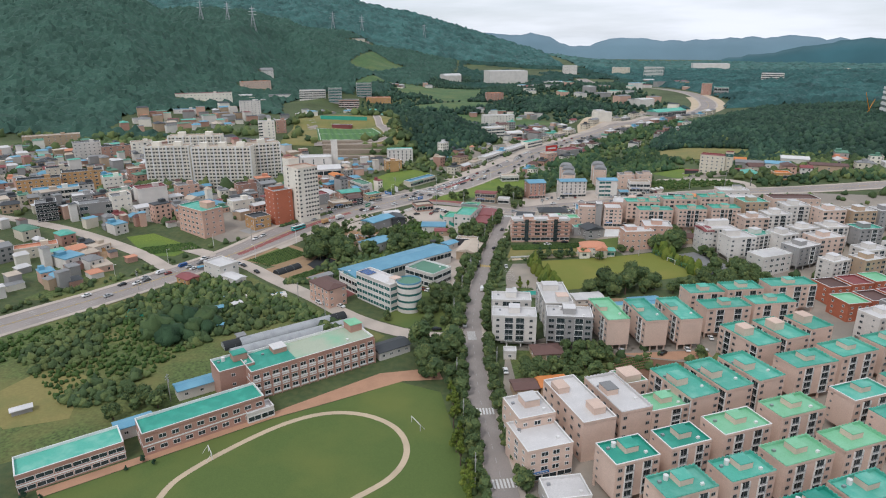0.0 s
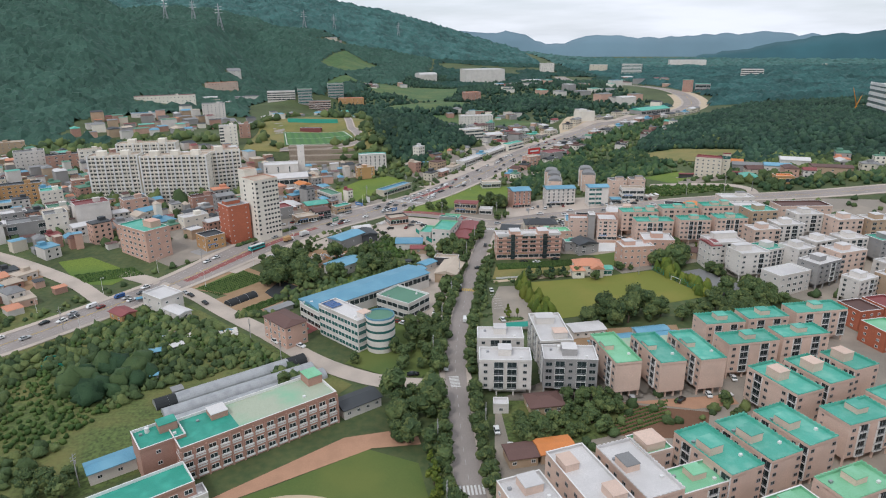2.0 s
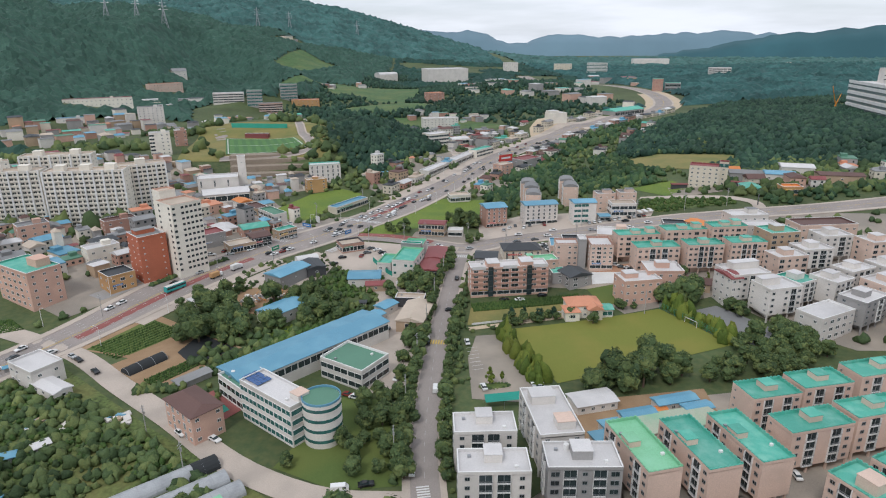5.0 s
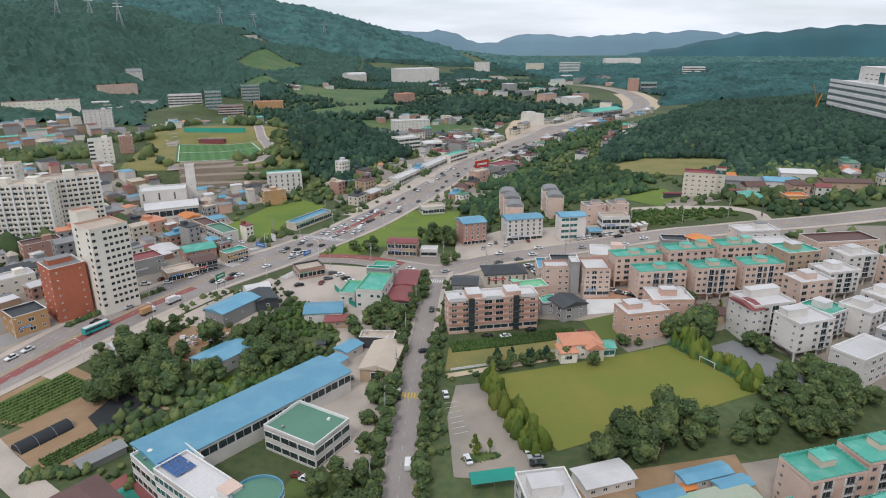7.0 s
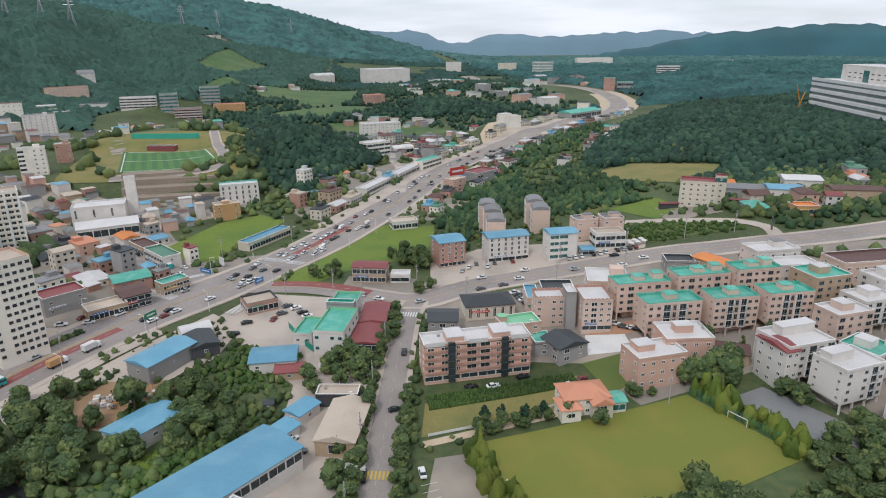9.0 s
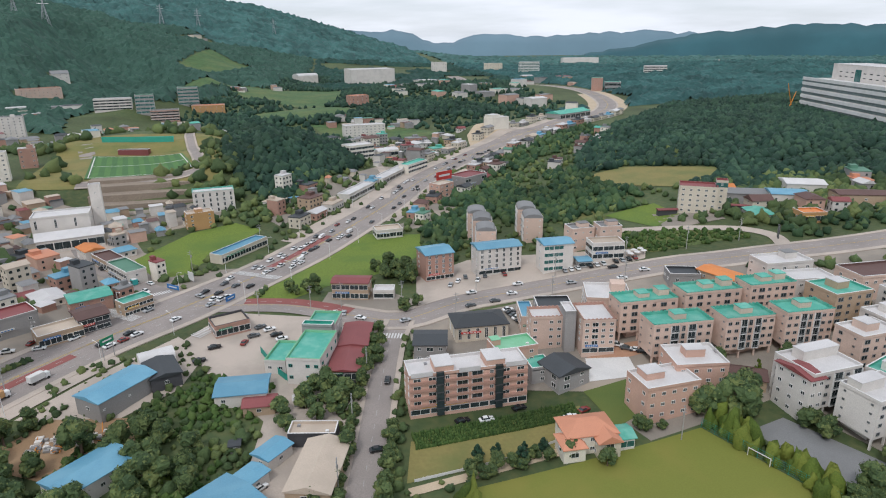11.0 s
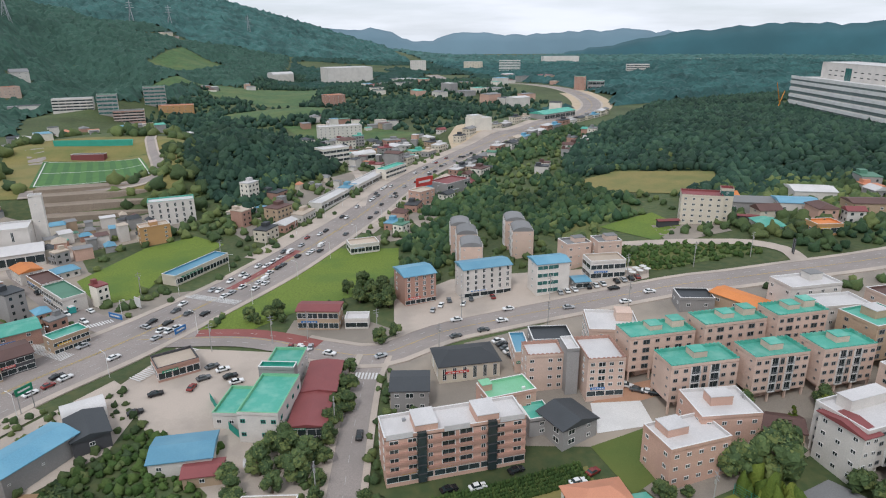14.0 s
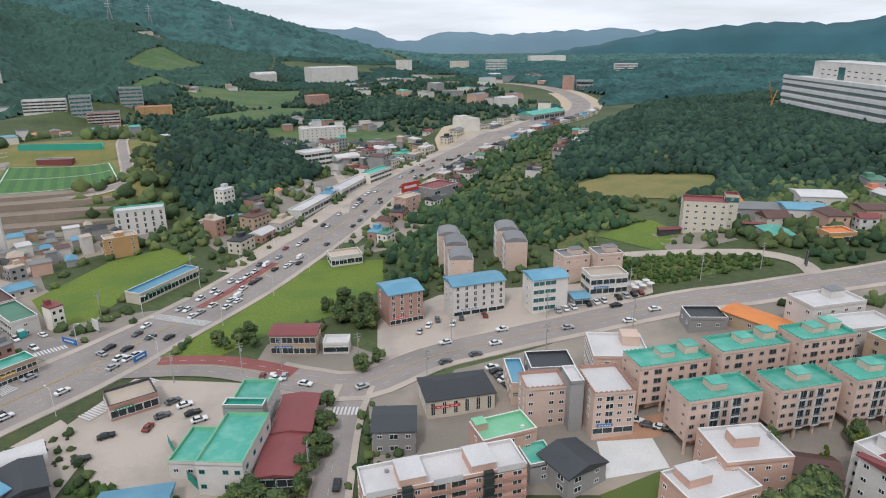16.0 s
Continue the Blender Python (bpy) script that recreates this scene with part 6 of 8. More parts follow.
# ---- trees ----
def lump_rings(subdiv):
    bm = bmesh.new()
    bmesh.ops.create_icosphere(bm, subdivisions=subdiv, radius=1.0)
    v = np.array([p.co[:] for p in bm.verts])
    f = [tuple(q.index for q in p.verts) for p in bm.faces]
    bm.free()
    return v, f


ICO2, ICO2F = lump_rings(2)
ICO1, ICO1F = lump_rings(1)


def rough_lump(v, seed, amount=0.28):
    out = np.empty_like(v)
    for i, p in enumerate(v):
        k = 1 + amount * (noise.noise(Vector(p) * 1.7 + Vector((seed * 3.1, 0, 0))) + 0.6 * noise.noise(Vector(p) * 4.1 + Vector((0, seed * 2.3, 0))))
        out[i] = p * k
    return out


def crown_mesh(seed, r, low, high, tall, material):
    """A crown of many uneven clumps with leaf sprays standing out of them."""
    rnd = random.Random(seed)
    verts, faces, n = [], [], 0
    clumps = []
    for k in range(15):
        a, t = rnd.uniform(0, math.tau), rnd.random()
        zz = low + (high - low) * t
        reach = r * (0.72 * math.sin(math.pi * min(1, 0.18 + 0.75 * t)) if not tall else 0.75 * (1 - t) + 0.1)
        c = np.array([math.cos(a) * reach * rnd.uniform(0.5, 1.0), math.sin(a) * reach * rnd.uniform(0.5, 1.0), zz])
        s = r * rnd.uniform(0.30, 0.50) * (1 if not tall else 0.9 - 0.45 * t)
        clumps.append((c, s))
        verts.append(rough_lump(ICO2, seed * 31 + k, 0.6) * np.array([s, s, s * 0.85]) + c)
        faces += [tuple(i + n for i in f) for f in ICO2F]
        n += len(ICO2)
    for k in range(900):
        c, s = clumps[rnd.randrange(len(clumps))]
        d = np.array([rnd.gauss(0, 1), rnd.gauss(0, 1), rnd.gauss(0.25, 1)])
        d /= np.linalg.norm(d)
        p = c + d * s * rnd.uniform(0.85, 1.28)
        u = np.cross(d, [rnd.gauss(0, 1), rnd.gauss(0, 1), rnd.gauss(0, 1)])
        u /= np.linalg.norm(u)
        w = np.cross(d, u) * rnd.uniform(0.5, 1.0) + d * rnd.uniform(-0.4, 0.6)
        q = r * rnd.uniform(0.045, 0.10)
        verts.append(np.array([p - u * q, p + w * q * 1.5 - u * q * 0.2, p + u * q, p - w * q * 0.9]))
        faces.append((n, n + 1, n + 2, n + 3))
        n += 4
    me = bpy.data.meshes.new("crown")
    me.from_pydata(np.concatenate(verts).tolist(), [], faces)
    me.materials.append(M[material])
    return me


def tree_thing(name, seed, r, hgt, material, label, tall=False):
    top = new(name)
    bm = bmesh.new()
    put_rod(bm, (0, 0, -0.6), (0.1, 0, hgt * 0.45), r * 0.10, 7, r * 0.06)
    for k in range(4):
        a = k * 1.7 + seed
        put_rod(bm, (0.1, 0, hgt * (0.3 + 0.05 * k)), (math.cos(a) * r * 0.55, math.sin(a) * r * 0.55, hgt * (0.55 + 0.07 * k)), r * 0.05, 5, r * 0.02)
    part("trunk", bm, M["bark"], top)
    crown = new("crown", crown_mesh(seed, r, hgt * 0.28, hgt * 0.9, tall, material))
    crown.parent = top
    return tagged(top, label, "tree")


KINDS = {"round": [tree_thing("tree", 11 + k, 3.1, 6.6, "tree", "round-crowned dark green street tree") for k in range(4)],
         "big": [tree_thing("tree", 31 + k, 4.6, 9.5, "tree", "broad dark green shade tree") for k in range(4)],
         "bright": [tree_thing("tree", 51 + k, 2.2, 7.5, "bright_tree", "slim yellow-green ginkgo tree", True) for k in range(3)],
         "pine": [tree_thing("tree", 71 + k, 2.6, 8.0, "conifer", "slim dark blue-green conifer tree", True) for k in range(3)]}
USED = {k: 0 for k in KINDS}
rt = random.Random(5)


def plant(kind, x, y, size=1.0):
    i = USED[kind]
    USED[kind] += 1
    src = KINDS[kind][i % len(KINDS[kind])]
    s = size * rt.uniform(0.68, 1.25)
    m = pose(x, y, height(x, y), 0, 0, rt.uniform(0, 360)) @ Matrix.Diagonal((s, s, s * rt.uniform(0.9, 1.15), 1))
    if i < len(KINDS[kind]):
        src.matrix_world = m
    else:
        t = copy_thing(src, m)
        t.matrix_basis = m


def inside(x, y, ring):
    hit = False
    for (x0, y0), (x1, y1) in zip(ring, ring[1:] + ring[:1]):
        if (y0 > y) != (y1 > y) and x < (x1 - x0) * (y - y0) / (y1 - y0) + x0:
            hit = not hit
    return hit


BUILT = {}
for ox, oy, orad in OCCUPIED:
    for i in range(int((ox - orad - 8) // 20), int((ox + orad + 8) // 20) + 1):
        for j in range(int((oy - orad - 8) // 20), int((oy + orad + 8) // 20) + 1):
            BUILT.setdefault((i, j), []).append((ox, oy, orad))
LANES = {}
for line, half in ((central, 4.6), (highway, 15.5), (east, 9), (west, 7), (side, 5), (north, 5), (fork, 4)):
    for p in line:
        for i in (-1, 0, 1):
            for j in (-1, 0, 1):
                LANES.setdefault((int(p.x // 24) + i, int(p.y // 24) + j), []).append((p.x, p.y, half))


SCRAP = [(-62, 378), (-46, 370), (-40, 378), (-26, 379), (-28, 388), (-52, 392)]


def free(x, y, gap=1.0):
    if inside(x, y, SCRAP):
        return False
    for ox, oy, orad in BUILT.get((int(x // 20), int(y // 20)), ()):
        if (x - ox) ** 2 + (y - oy) ** 2 < (orad * 0.85 + gap) ** 2:
            return False
    for ox, oy, orad in LANES.get((int(x // 24), int(y // 24)), ()):
        if (x - ox) ** 2 + (y - oy) ** 2 < (orad + gap) ** 2:
            return False
    return True


def grove(kind, ring, gap, size=1.0, keep=1.0):
    xa, xb = min(p[0] for p in ring), max(p[0] for p in ring)
    ya, yb = min(p[1] for p in ring), max(p[1] for p in ring)
    y = ya
    while y < yb:
        x = xa
        while x < xb:
            px, py = x + rt.uniform(-0.35, 0.35) * gap, y + rt.uniform(-0.35, 0.35) * gap
            if inside(px, py, ring) and rt.random() < keep and free(px, py, 1.5):
                plant(kind, px, py, size)
            x += gap
        y += gap


# rows along the street
for i, p in enumerate(central):
    s = side_of(central, i)
    if 128 < p.y < 428:
        if not (232 < p.y < 246):
            q = p - s * rt.uniform(5.5, 6.3)
            plant("round", q.x, q.y, 0.95 if p.y < 380 else 0.8)
        if p.y < 372 and not 236 < p.y < 252:
            q = p + s * rt.uniform(5.3, 6.1)
            plant("round", q.x, q.y, 0.85)
        if 135 < p.y < 200 or 262 < p.y < 345 and i % 2:
            q = p - s * rt.uniform(9.5, 11.5)
            plant("bright" if p.y < 200 else "round", q.x, q.y, 1.0)
grove("big", [(-6, 208), (8, 204), (11, 236), (-2, 243), (-12, 240)], 7.0)
grove("round", [(-6, 256), (12, 252), (15, 296), (2, 300), (-4, 280)], 6.2)
grove("big", [(-78, 348), (-64, 388), (-46, 386), (-22, 384), (-4, 372), (-10, 350), (-24, 345), (-42, 346), (-56, 338)], 7.6)
grove("round", [(-76, 350), (-60, 384), (-30, 384), (-6, 368), (-24, 347), (-56, 340)], 11.0, 0.9, 0.6)
grove("bright", [(-72, 360), (-58, 392), (-30, 388), (-40, 350)], 14.0, 1.0)
grove("round", [(8, 372), (30, 376), (36, 392), (18, 394), (12, 384)], 6.5)
grove("round", [(-92, 372), (-76, 388), (-58, 402), (-50, 392), (-74, 370)], 7.0, keep=0.8)
grove("big", [(72, 282), (116, 290), (118, 304), (96, 302), (78, 294)], 6.6)
grove("round", [(114, 288), (150, 288), (176, 302), (168, 322), (144, 312)], 6.4, 1.1)
grove("round", [(60, 343), (100, 345), (128, 350), (128, 354), (98, 349), (60, 348)], 3.6, 0.6)
grove("big", [(122, 350), (146, 345), (152, 352), (140, 356)], 6.5)
grove("round", [(152, 300), (172, 306), (168, 330), (156, 344), (150, 342), (164, 318), (148, 306)], 5.5, 1.0)
grove("round", [(50, 206), (64, 210), (74, 230), (60, 232), (32, 222), (31, 206)], 4.8, 0.8)
grove("round", [(100, 206), (116, 204), (112, 226), (102, 226)], 6.0, 0.7)
grove("round", [(58, 470), (72, 466), (76, 500), (60, 505), (50, 484)], 6.5, 1.0)
grove("round", [(8, 466), (30, 462), (34, 474), (14, 480)], 6.5, 0.8)
grove("pine", [(-112, 142), (-58, 178), (-60, 182), (-114, 147)], 5.0, 0.35)
grove("round", [(-106, 180), (-88, 196), (-84, 216), (-100, 204), (-118, 180)], 6.0, 0.9, 0.7)
grove("pine", [(62, 345), (90, 344), (92, 350), (62, 352)], 7.0, 0.8)
for k, (x, y) in enumerate(((150, 358), (157, 362), (161, 354), (152, 348), (166, 361), (158, 346), (170, 352), (146, 352), (140, 350), (118, 352))):
    if free(x, y, 0.3):
        plant(("round", "bright", "big")[k % 3], x, y, 1.0)
for x, y in ((44.5, 298), (49, 299), (20, 388), (44, 404), (46, 414), (60, 442), (66, 446), (-20, 262), (-28, 234), (-44, 246), (150, 372), (170, 365), (96, 340), (88, 346)):
    plant("bright" if y in (298, 299) else "round", x, y, 0.8)


# ---- woods and scrub ----
def mass(name, points, label, material, shapes=6, base=None, squash=0.9, category="woods"):
    """Many crowns or bushes in one mesh: points are (x, y, size)."""
    base_v, base_f = base
    ragged = np.random.default_rng(17)
    temps = [rough_lump(base_v, 100 + k, 0.6) * ragged.uniform(0.8, 1.2, (len(base_v), 1)) for k in range(shapes)]
    verts = np.empty((len(points) * len(base_v), 3))
    n = len(base_v)
    rr = random.Random(len(points))
    for k, (x, y, s) in enumerate(points):
        a = rr.uniform(0, math.tau)
        c, sn = math.cos(a), math.sin(a)
        t = temps[k % shapes] * s
        z = height(x, y)
        o = verts[k * n:(k + 1) * n]
        o[:, 0], o[:, 1], o[:, 2] = x + t[:, 0] * c - t[:, 1] * sn, y + t[:, 0] * sn + t[:, 1] * c, z + s * 0.55 + t[:, 2] * squash * rr.uniform(0.85, 1.35)
    f = np.array(base_f)
    faces = (f[None] + (np.arange(len(points)) * n)[:, None, None]).reshape(-1, 3)
    me = bpy.data.meshes.new(name)
    me.vertices.add(len(verts))
    me.vertices.foreach_set("co", verts.ravel())
    me.loops.add(faces.size)
    me.loops.foreach_set("vertex_index", faces.ravel())
    me.polygons.add(len(faces))
    me.polygons.foreach_set("loop_start", np.arange(0, faces.size, 3))
    me.update(calc_edges=True)
    me.materials.append(M[material])
    return tagged(new(name, me), label, category, kind="stuff")


def scatter(ring, gap, size, keep=1.0, rule=None, seed=1, room=0.5, vary=(0.7, 1.35)):
    r = random.Random(seed)
    out = []
    xa, xb = min(p[0] for p in ring), max(p[0] for p in ring)
    ya, yb = min(p[1] for p in ring), max(p[1] for p in ring)
    y = ya
    while y < yb:
        x = xa
        while x < xb:
            px, py = x + r.uniform(-0.48, 0.48) * gap, y + r.uniform(-0.48, 0.48) * gap
            x += gap
            if r.random() > keep or not inside(px, py, ring) or (rule and not rule(px, py)) or not free(px, py, room):
                continue
            out.append((px, py, size * r.uniform(*vary)))
        y += gap
    return out


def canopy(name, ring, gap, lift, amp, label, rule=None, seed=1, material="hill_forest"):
    """A far forest as one rough sheet of treetops."""
    r = random.Random(seed)
    xa, xb = min(p[0] for p in ring), max(p[0] for p in ring)
    ya, yb = min(p[1] for p in ring), max(p[1] for p in ring)
    nx, ny = int((xb - xa) / gap) + 1, int((yb - ya) / gap) + 1
    keep = {}
    for j in range(ny):
        for i in range(nx):
            x, y = xa + (i + 0.5 * (j % 2)) * gap + r.uniform(-0.3, 0.3) * gap, ya + j * gap + r.uniform(-0.3, 0.3) * gap
            if inside(x, y, ring) and (rule is None or rule(x, y)) and free(x, y, 4):
                keep[i, j] = (x, y)
    index, verts, rim = {}, [], set()
    for (i, j), (x, y) in keep.items():
        edge = any((i + a, j + b) not in keep for a, b in ((1, 0), (-1, 0), (0, 1), (0, -1)))
        crest = lift * (0.6 + 0.5 * noise.noise(Vector((x * 0.02, y * 0.02, 1.0)))) + amp * r.random() + amp * 0.8 * noise.noise(Vector((x * 0.09, y * 0.09, 4.0)))
        inner = all((i + a, j + b) in keep for a in (-2, 0, 2) for b in (-2, 0, 2))
        crest *= 1.0 if inner else 0.55
        index[i, j] = len(verts)
        if edge:
            rim.add((i, j))
        verts.append((x, y, height(x, y) + (0.3 if edge else crest)))
    faces = []
    for (i, j) in keep:
        q = ((i, j), (i + 1, j), (i + 1, j + 1), (i, j + 1))
        if all(k in index for k in q) and sum(k in rim for k in q) < 3:
            a, b, c, d = (index[k] for k in q)
            faces += [(a, b, c), (a, c, d)] if j % 2 else [(a, b, d), (b, c, d)]
    me = bpy.data.meshes.new(name)
    me.from_pydata(verts, [], faces)
    me.materials.append(M[material])
    tagged(new(name, me), label, "woods", kind="stuff")


CLEAR = [[(214, 584), (222, 620), (255, 625), (296, 582), (283, 556), (250, 548)], [(184, 524), (222, 530), (222, 500), (195, 484)], [(244, 478), (330, 462), (330, 515), (250, 535), (230, 500)],
         [(178, 790), (190, 860), (214, 886), (252, 880), (258, 840), (226, 800)], [(-148, 690), (-150, 830), (-60, 830), (-40, 690)], [(40, 1000), (150, 960), (190, 900), (120, 890), (60, 930)],
         [(-30, 1150), (80, 1150), (110, 1060), (40, 1020), (-40, 1080)], [(-190, 1500), (-60, 1560), (20, 1480), (-90, 1430)],
         [(-240, 1752), (-226, 1850), (-176, 2060), (-70, 1965), (-100, 1850), (-156, 1722)], [(-86, 1418), (10, 1500), (120, 1520), (100, 1300), (62, 1140), (10, 1230)],
         [(-320, 2150), (-210, 2290), (-180, 2250), (-280, 2110)], [(-400, 800), (-250, 790), (-205, 960), (-300, 1010), (-420, 900)]]


def clear(x, y):
    return not any(inside(x, y, c) for c in CLEAR)


OPEN = [[(66, 448), (118, 448), (176, 452), (178, 464), (120, 492), (100, 497), (72, 482)], [(-45, 512), (-62, 548), (-40, 590), (-16, 603), (0, 585), (-24, 545), (-32, 517)],
        [(-6, 471), (20, 527), (46, 566), (88, 553), (81, 516), (62, 492), (32, 478), (12, 462)], [(186, 523), (219, 528), (217, 500), (195, 486)], [(-8, 458), (34, 442), (48, 430), (44, 395), (28, 345), (12, 328), (2, 345), (8, 380), (-8, 404), (-22, 436)],
        [(4, 298), (14, 296), (24, 330), (27, 350), (10, 362), (2, 340), (-6, 318)], [(37, 284), (64, 284), (64, 300), (54, 336), (40, 340)], [(57, 340), (128, 347), (142, 313), (68, 296)], [(-20, 636), (-120, 636), (-160, 840), (-30, 840)],
        [(44, 344), (44, 374), (104, 374), (102, 346)], [(-30, 556), (10, 590), (60, 662), (110, 735), (90, 742), (36, 670), (-6, 610), (-40, 575)], [(60, 300), (64, 430), (70, 430), (72, 300)]]


def patchy(x, y, cut=0.0, scale=0.012):
    return noise.noise(Vector((x * scale, y * scale, 7.0))) > cut


mass("woods_east", scatter([(222, 640), (245, 560), (330, 520), (420, 470), (640, 470), (800, 760), (740, 1000), (520, 1000), (430, 900), (330, 800), (250, 700)], 4.1, 2.75, rule=clear, seed=2, vary=(0.6, 1.5)), "dense dark green wood covering the low hill", "forest", base=(ICO1, ICO1F))
mass("woods_knoll", scatter([(-34, 740), (-26, 690), (-10, 652), (10, 632), (26, 656), (46, 690), (72, 722), (85, 780), (70, 850), (20, 860), (-20, 830)], 4.4, 3.1, seed=3), "dense dark green wood on a round knoll", "forest", base=(ICO2, ICO2F))
mass("woods_slope", scatter([(90, 505), (135, 545), (180, 520), (228, 500), (222, 640), (180, 650), (120, 620), (92, 570), (84, 520)], 4.2, 2.3, 0.85, rule=lambda x, y: clear(x, y) and patchy(x, y, -0.25, 0.03), seed=4), "scrubby wood behind the flats", "thicket", base=(ICO2, ICO2F))
mass("woods_valley", scatter([(-60, 870), (60, 870), (160, 1010), (300, 1040), (380, 1160), (440, 1500), (300, 2000), (0, 2000), (-140, 1400), (-90, 1050)], 7.0, 4.2, 0.85, rule=lambda x, y: clear(x, y) and patchy(x, y, -0.02), seed=5), "woods and copses up the valley", "forest", base=(ICO1, ICO1F))
# these canopies wear greens with haze mixed into the colour
canopy("woods_north", [(300, 1000), (520, 1010), (900, 960), (1500, 1500), (1500, 2400), (560, 2400), (520, 1500), (530, 1100)], 6.5, 6.0, 7.5, "dark woods on the far side of the valley, paled with haze colour", seed=6, material="far_forest")
canopy("woods_hill", [(-620, 760), (-330, 760), (-200, 900), (-240, 1080), (-90, 1230), (-60, 1420), (60, 1800), (100, 2300), (-1300, 2300), (-1300, 1000)], 6.0, 6.0, 7.5, "dense dark forest covering the big hill, tinted bluish for haze", rule=clear, seed=7)
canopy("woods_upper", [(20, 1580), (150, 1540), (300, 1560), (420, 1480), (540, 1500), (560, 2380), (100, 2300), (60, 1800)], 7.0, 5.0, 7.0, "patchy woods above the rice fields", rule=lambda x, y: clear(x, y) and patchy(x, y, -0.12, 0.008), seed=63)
canopy("woods_ridge", [(-1900, 2290), (500, 2290), (500, 3300), (-1900, 3300)], 11, 6.0, 11.0, "dark forest on the high ridge, paled with haze colour", seed=8, material="far_forest")
canopy("woods_plain", [(560, 2350), (2600, 1500), (3000, 3200), (500, 3200)], 13, 6.0, 11.0, "dark woods out to the far hills, paled with haze colour", seed=29, material="far_forest")
mass("hedge_street", [(q.x, q.y, rt.uniform(0.8, 1.5)) for i, p in enumerate(central) if 140 < p.y < 415 for o in (-9.2, -8.2, 7.8) for q in [p + side_of(central, i) * (o + rt.uniform(-0.7, 0.7)) + Vector((0, rt.uniform(-2, 2)))] if free(q.x, q.y, 0.3)], "uneven hedge and shrubs behind the footway", "tree", base=(ICO2, ICO2F), category="hedge")
mass("weeds_junction", scatter([(-64, 384), (-40, 372), (10, 380), (12, 400), (-14, 410), (-20, 398), (-40, 384)], 2.0, 0.85, 0.75, seed=61, vary=(0.4, 1.8)), "weeds and bushes on the bank by the junction", "crop", base=(ICO2, ICO2F), category="scrub")
mass("hedge_tower", [(-98 + 1.1 * k, 401 + 1.25 * k, 1.3) for k in range(26)], "clipped dark green hedge along the trunk road", "tree", base=(ICO2, ICO2F), category="hedge")
mass("woods_town_edge", scatter([(-450, 660), (-260, 720), (-150, 690), (-60, 640), (-10, 640), (-10, 700), (-40, 850), (-100, 1050), (-330, 780), (-520, 760)], 8.5, 4.0, 0.7, rule=lambda x, y: clear(x, y) and patchy(x, y, -0.05, 0.02), seed=9), "trees between the houses and the hill", "tree", base=(ICO2, ICO2F))
WEEDS = [(-196, 262), (-126, 334), (-92, 306), (-66, 282), (-44, 262), (-34, 244), (-60, 262), (-92, 246), (-104, 226), (-112, 196), (-126, 190), (-165, 230), (-210, 180), (-215, 220)]
mass("scrub_allotments", scatter(WEEDS, 2.1, 1.05, 0.75, rule=lambda x, y: patchy(x, y, 0.02, 0.03) or y > 250 and x + y > 130, seed=10, vary=(0.4, 2.0)), "tangled dark bushes and small trees", "tree", base=(ICO2, ICO2F), category="scrub")
mass("weeds_allotments", scatter(WEEDS, 2.2, 0.95, 0.75, rule=lambda x, y: not patchy(x, y, 0.04, 0.03), seed=24), "tangled bright green weeds on the allotments", "crop", base=(ICO1, ICO1F), category="scrub")
mass("trees_allotments", scatter([(-120, 262), (-98, 268), (-92, 250), (-110, 240), (-128, 246)], 5.0, 3.6, 0.9, seed=25), "clump of dark trees in the allotments", "thicket", base=(ICO2, ICO2F), category="trees")
mass("weeds_open", scatter([(-60, 470), (110, 470), (230, 480), (300, 620), (320, 800), (120, 880), (-60, 880), (-60, 600)], 6.0, 1.7, 0.55, rule=lambda x, y: clear(x, y) and not any(inside(x, y, r) for r in OPEN), seed=26), "bushes and weeds on open ground", "tree", base=(ICO2, ICO2F), category="scrub")
mass("weeds_street", scatter([(-60, 300), (60, 300), (70, 420), (0, 440), (-60, 420)], 2.8, 0.8, 0.6, rule=lambda x, y: not any(inside(x, y, r) for r in OPEN), seed=27, vary=(0.4, 1.8)), "low bushes on unpaved ground", "tree", base=(ICO2, ICO2F), category="scrub")
mass("weeds_far", scatter([(-140, 880), (200, 880), (420, 1060), (420, 1700), (0, 1700), (-120, 1200)], 10.0, 3.2, 0.6, rule=clear, seed=28), "small trees scattered over the valley", "forest", base=(ICO1, ICO1F), category="scrub")
mass("scrub_verge", scatter([(-200, 285), (-135, 365), (-95, 405), (-90, 395), (-128, 345), (-165, 290), (-200, 250)], 3.0, 1.3, 0.5, seed=11), "weedy bushes on the road verge", "tree", base=(ICO2, ICO2F), category="scrub")
mass("scrub_slope", scatter([(176, 456), (224, 450), (222, 464), (205, 476), (180, 490), (160, 486)], 2.3, 0.95, 0.85, seed=12), "weeds and bushes beside the drive", "crop", base=(ICO2, ICO2F), category="scrub")
mass("hedge_field", scatter([(2, 470), (26, 525), (52, 566), (46, 570), (18, 530), (-8, 474)], 2.6, 1.2, 0.8, seed=13), "hedge of weeds along the field edge", "tree", base=(ICO2, ICO2F), category="hedge")
mass("hedge_north", scatter([(-40, 600), (0, 588), (60, 640), (100, 700), (90, 712), (30, 690), (-10, 640)], 5.0, 2.3, 0.6, seed=14), "trees and bushes beside the road", "tree", base=(ICO2, ICO2F), category="hedge")
mass("bushes_factory", scatter([(-62, 322), (-30, 356), (10, 372), (6, 378), (-30, 362), (-66, 330)], 3.2, 1.6, 0.8, seed=15), "bushes on the bank behind the factory", "tree", base=(ICO2, ICO2F), category="scrub")
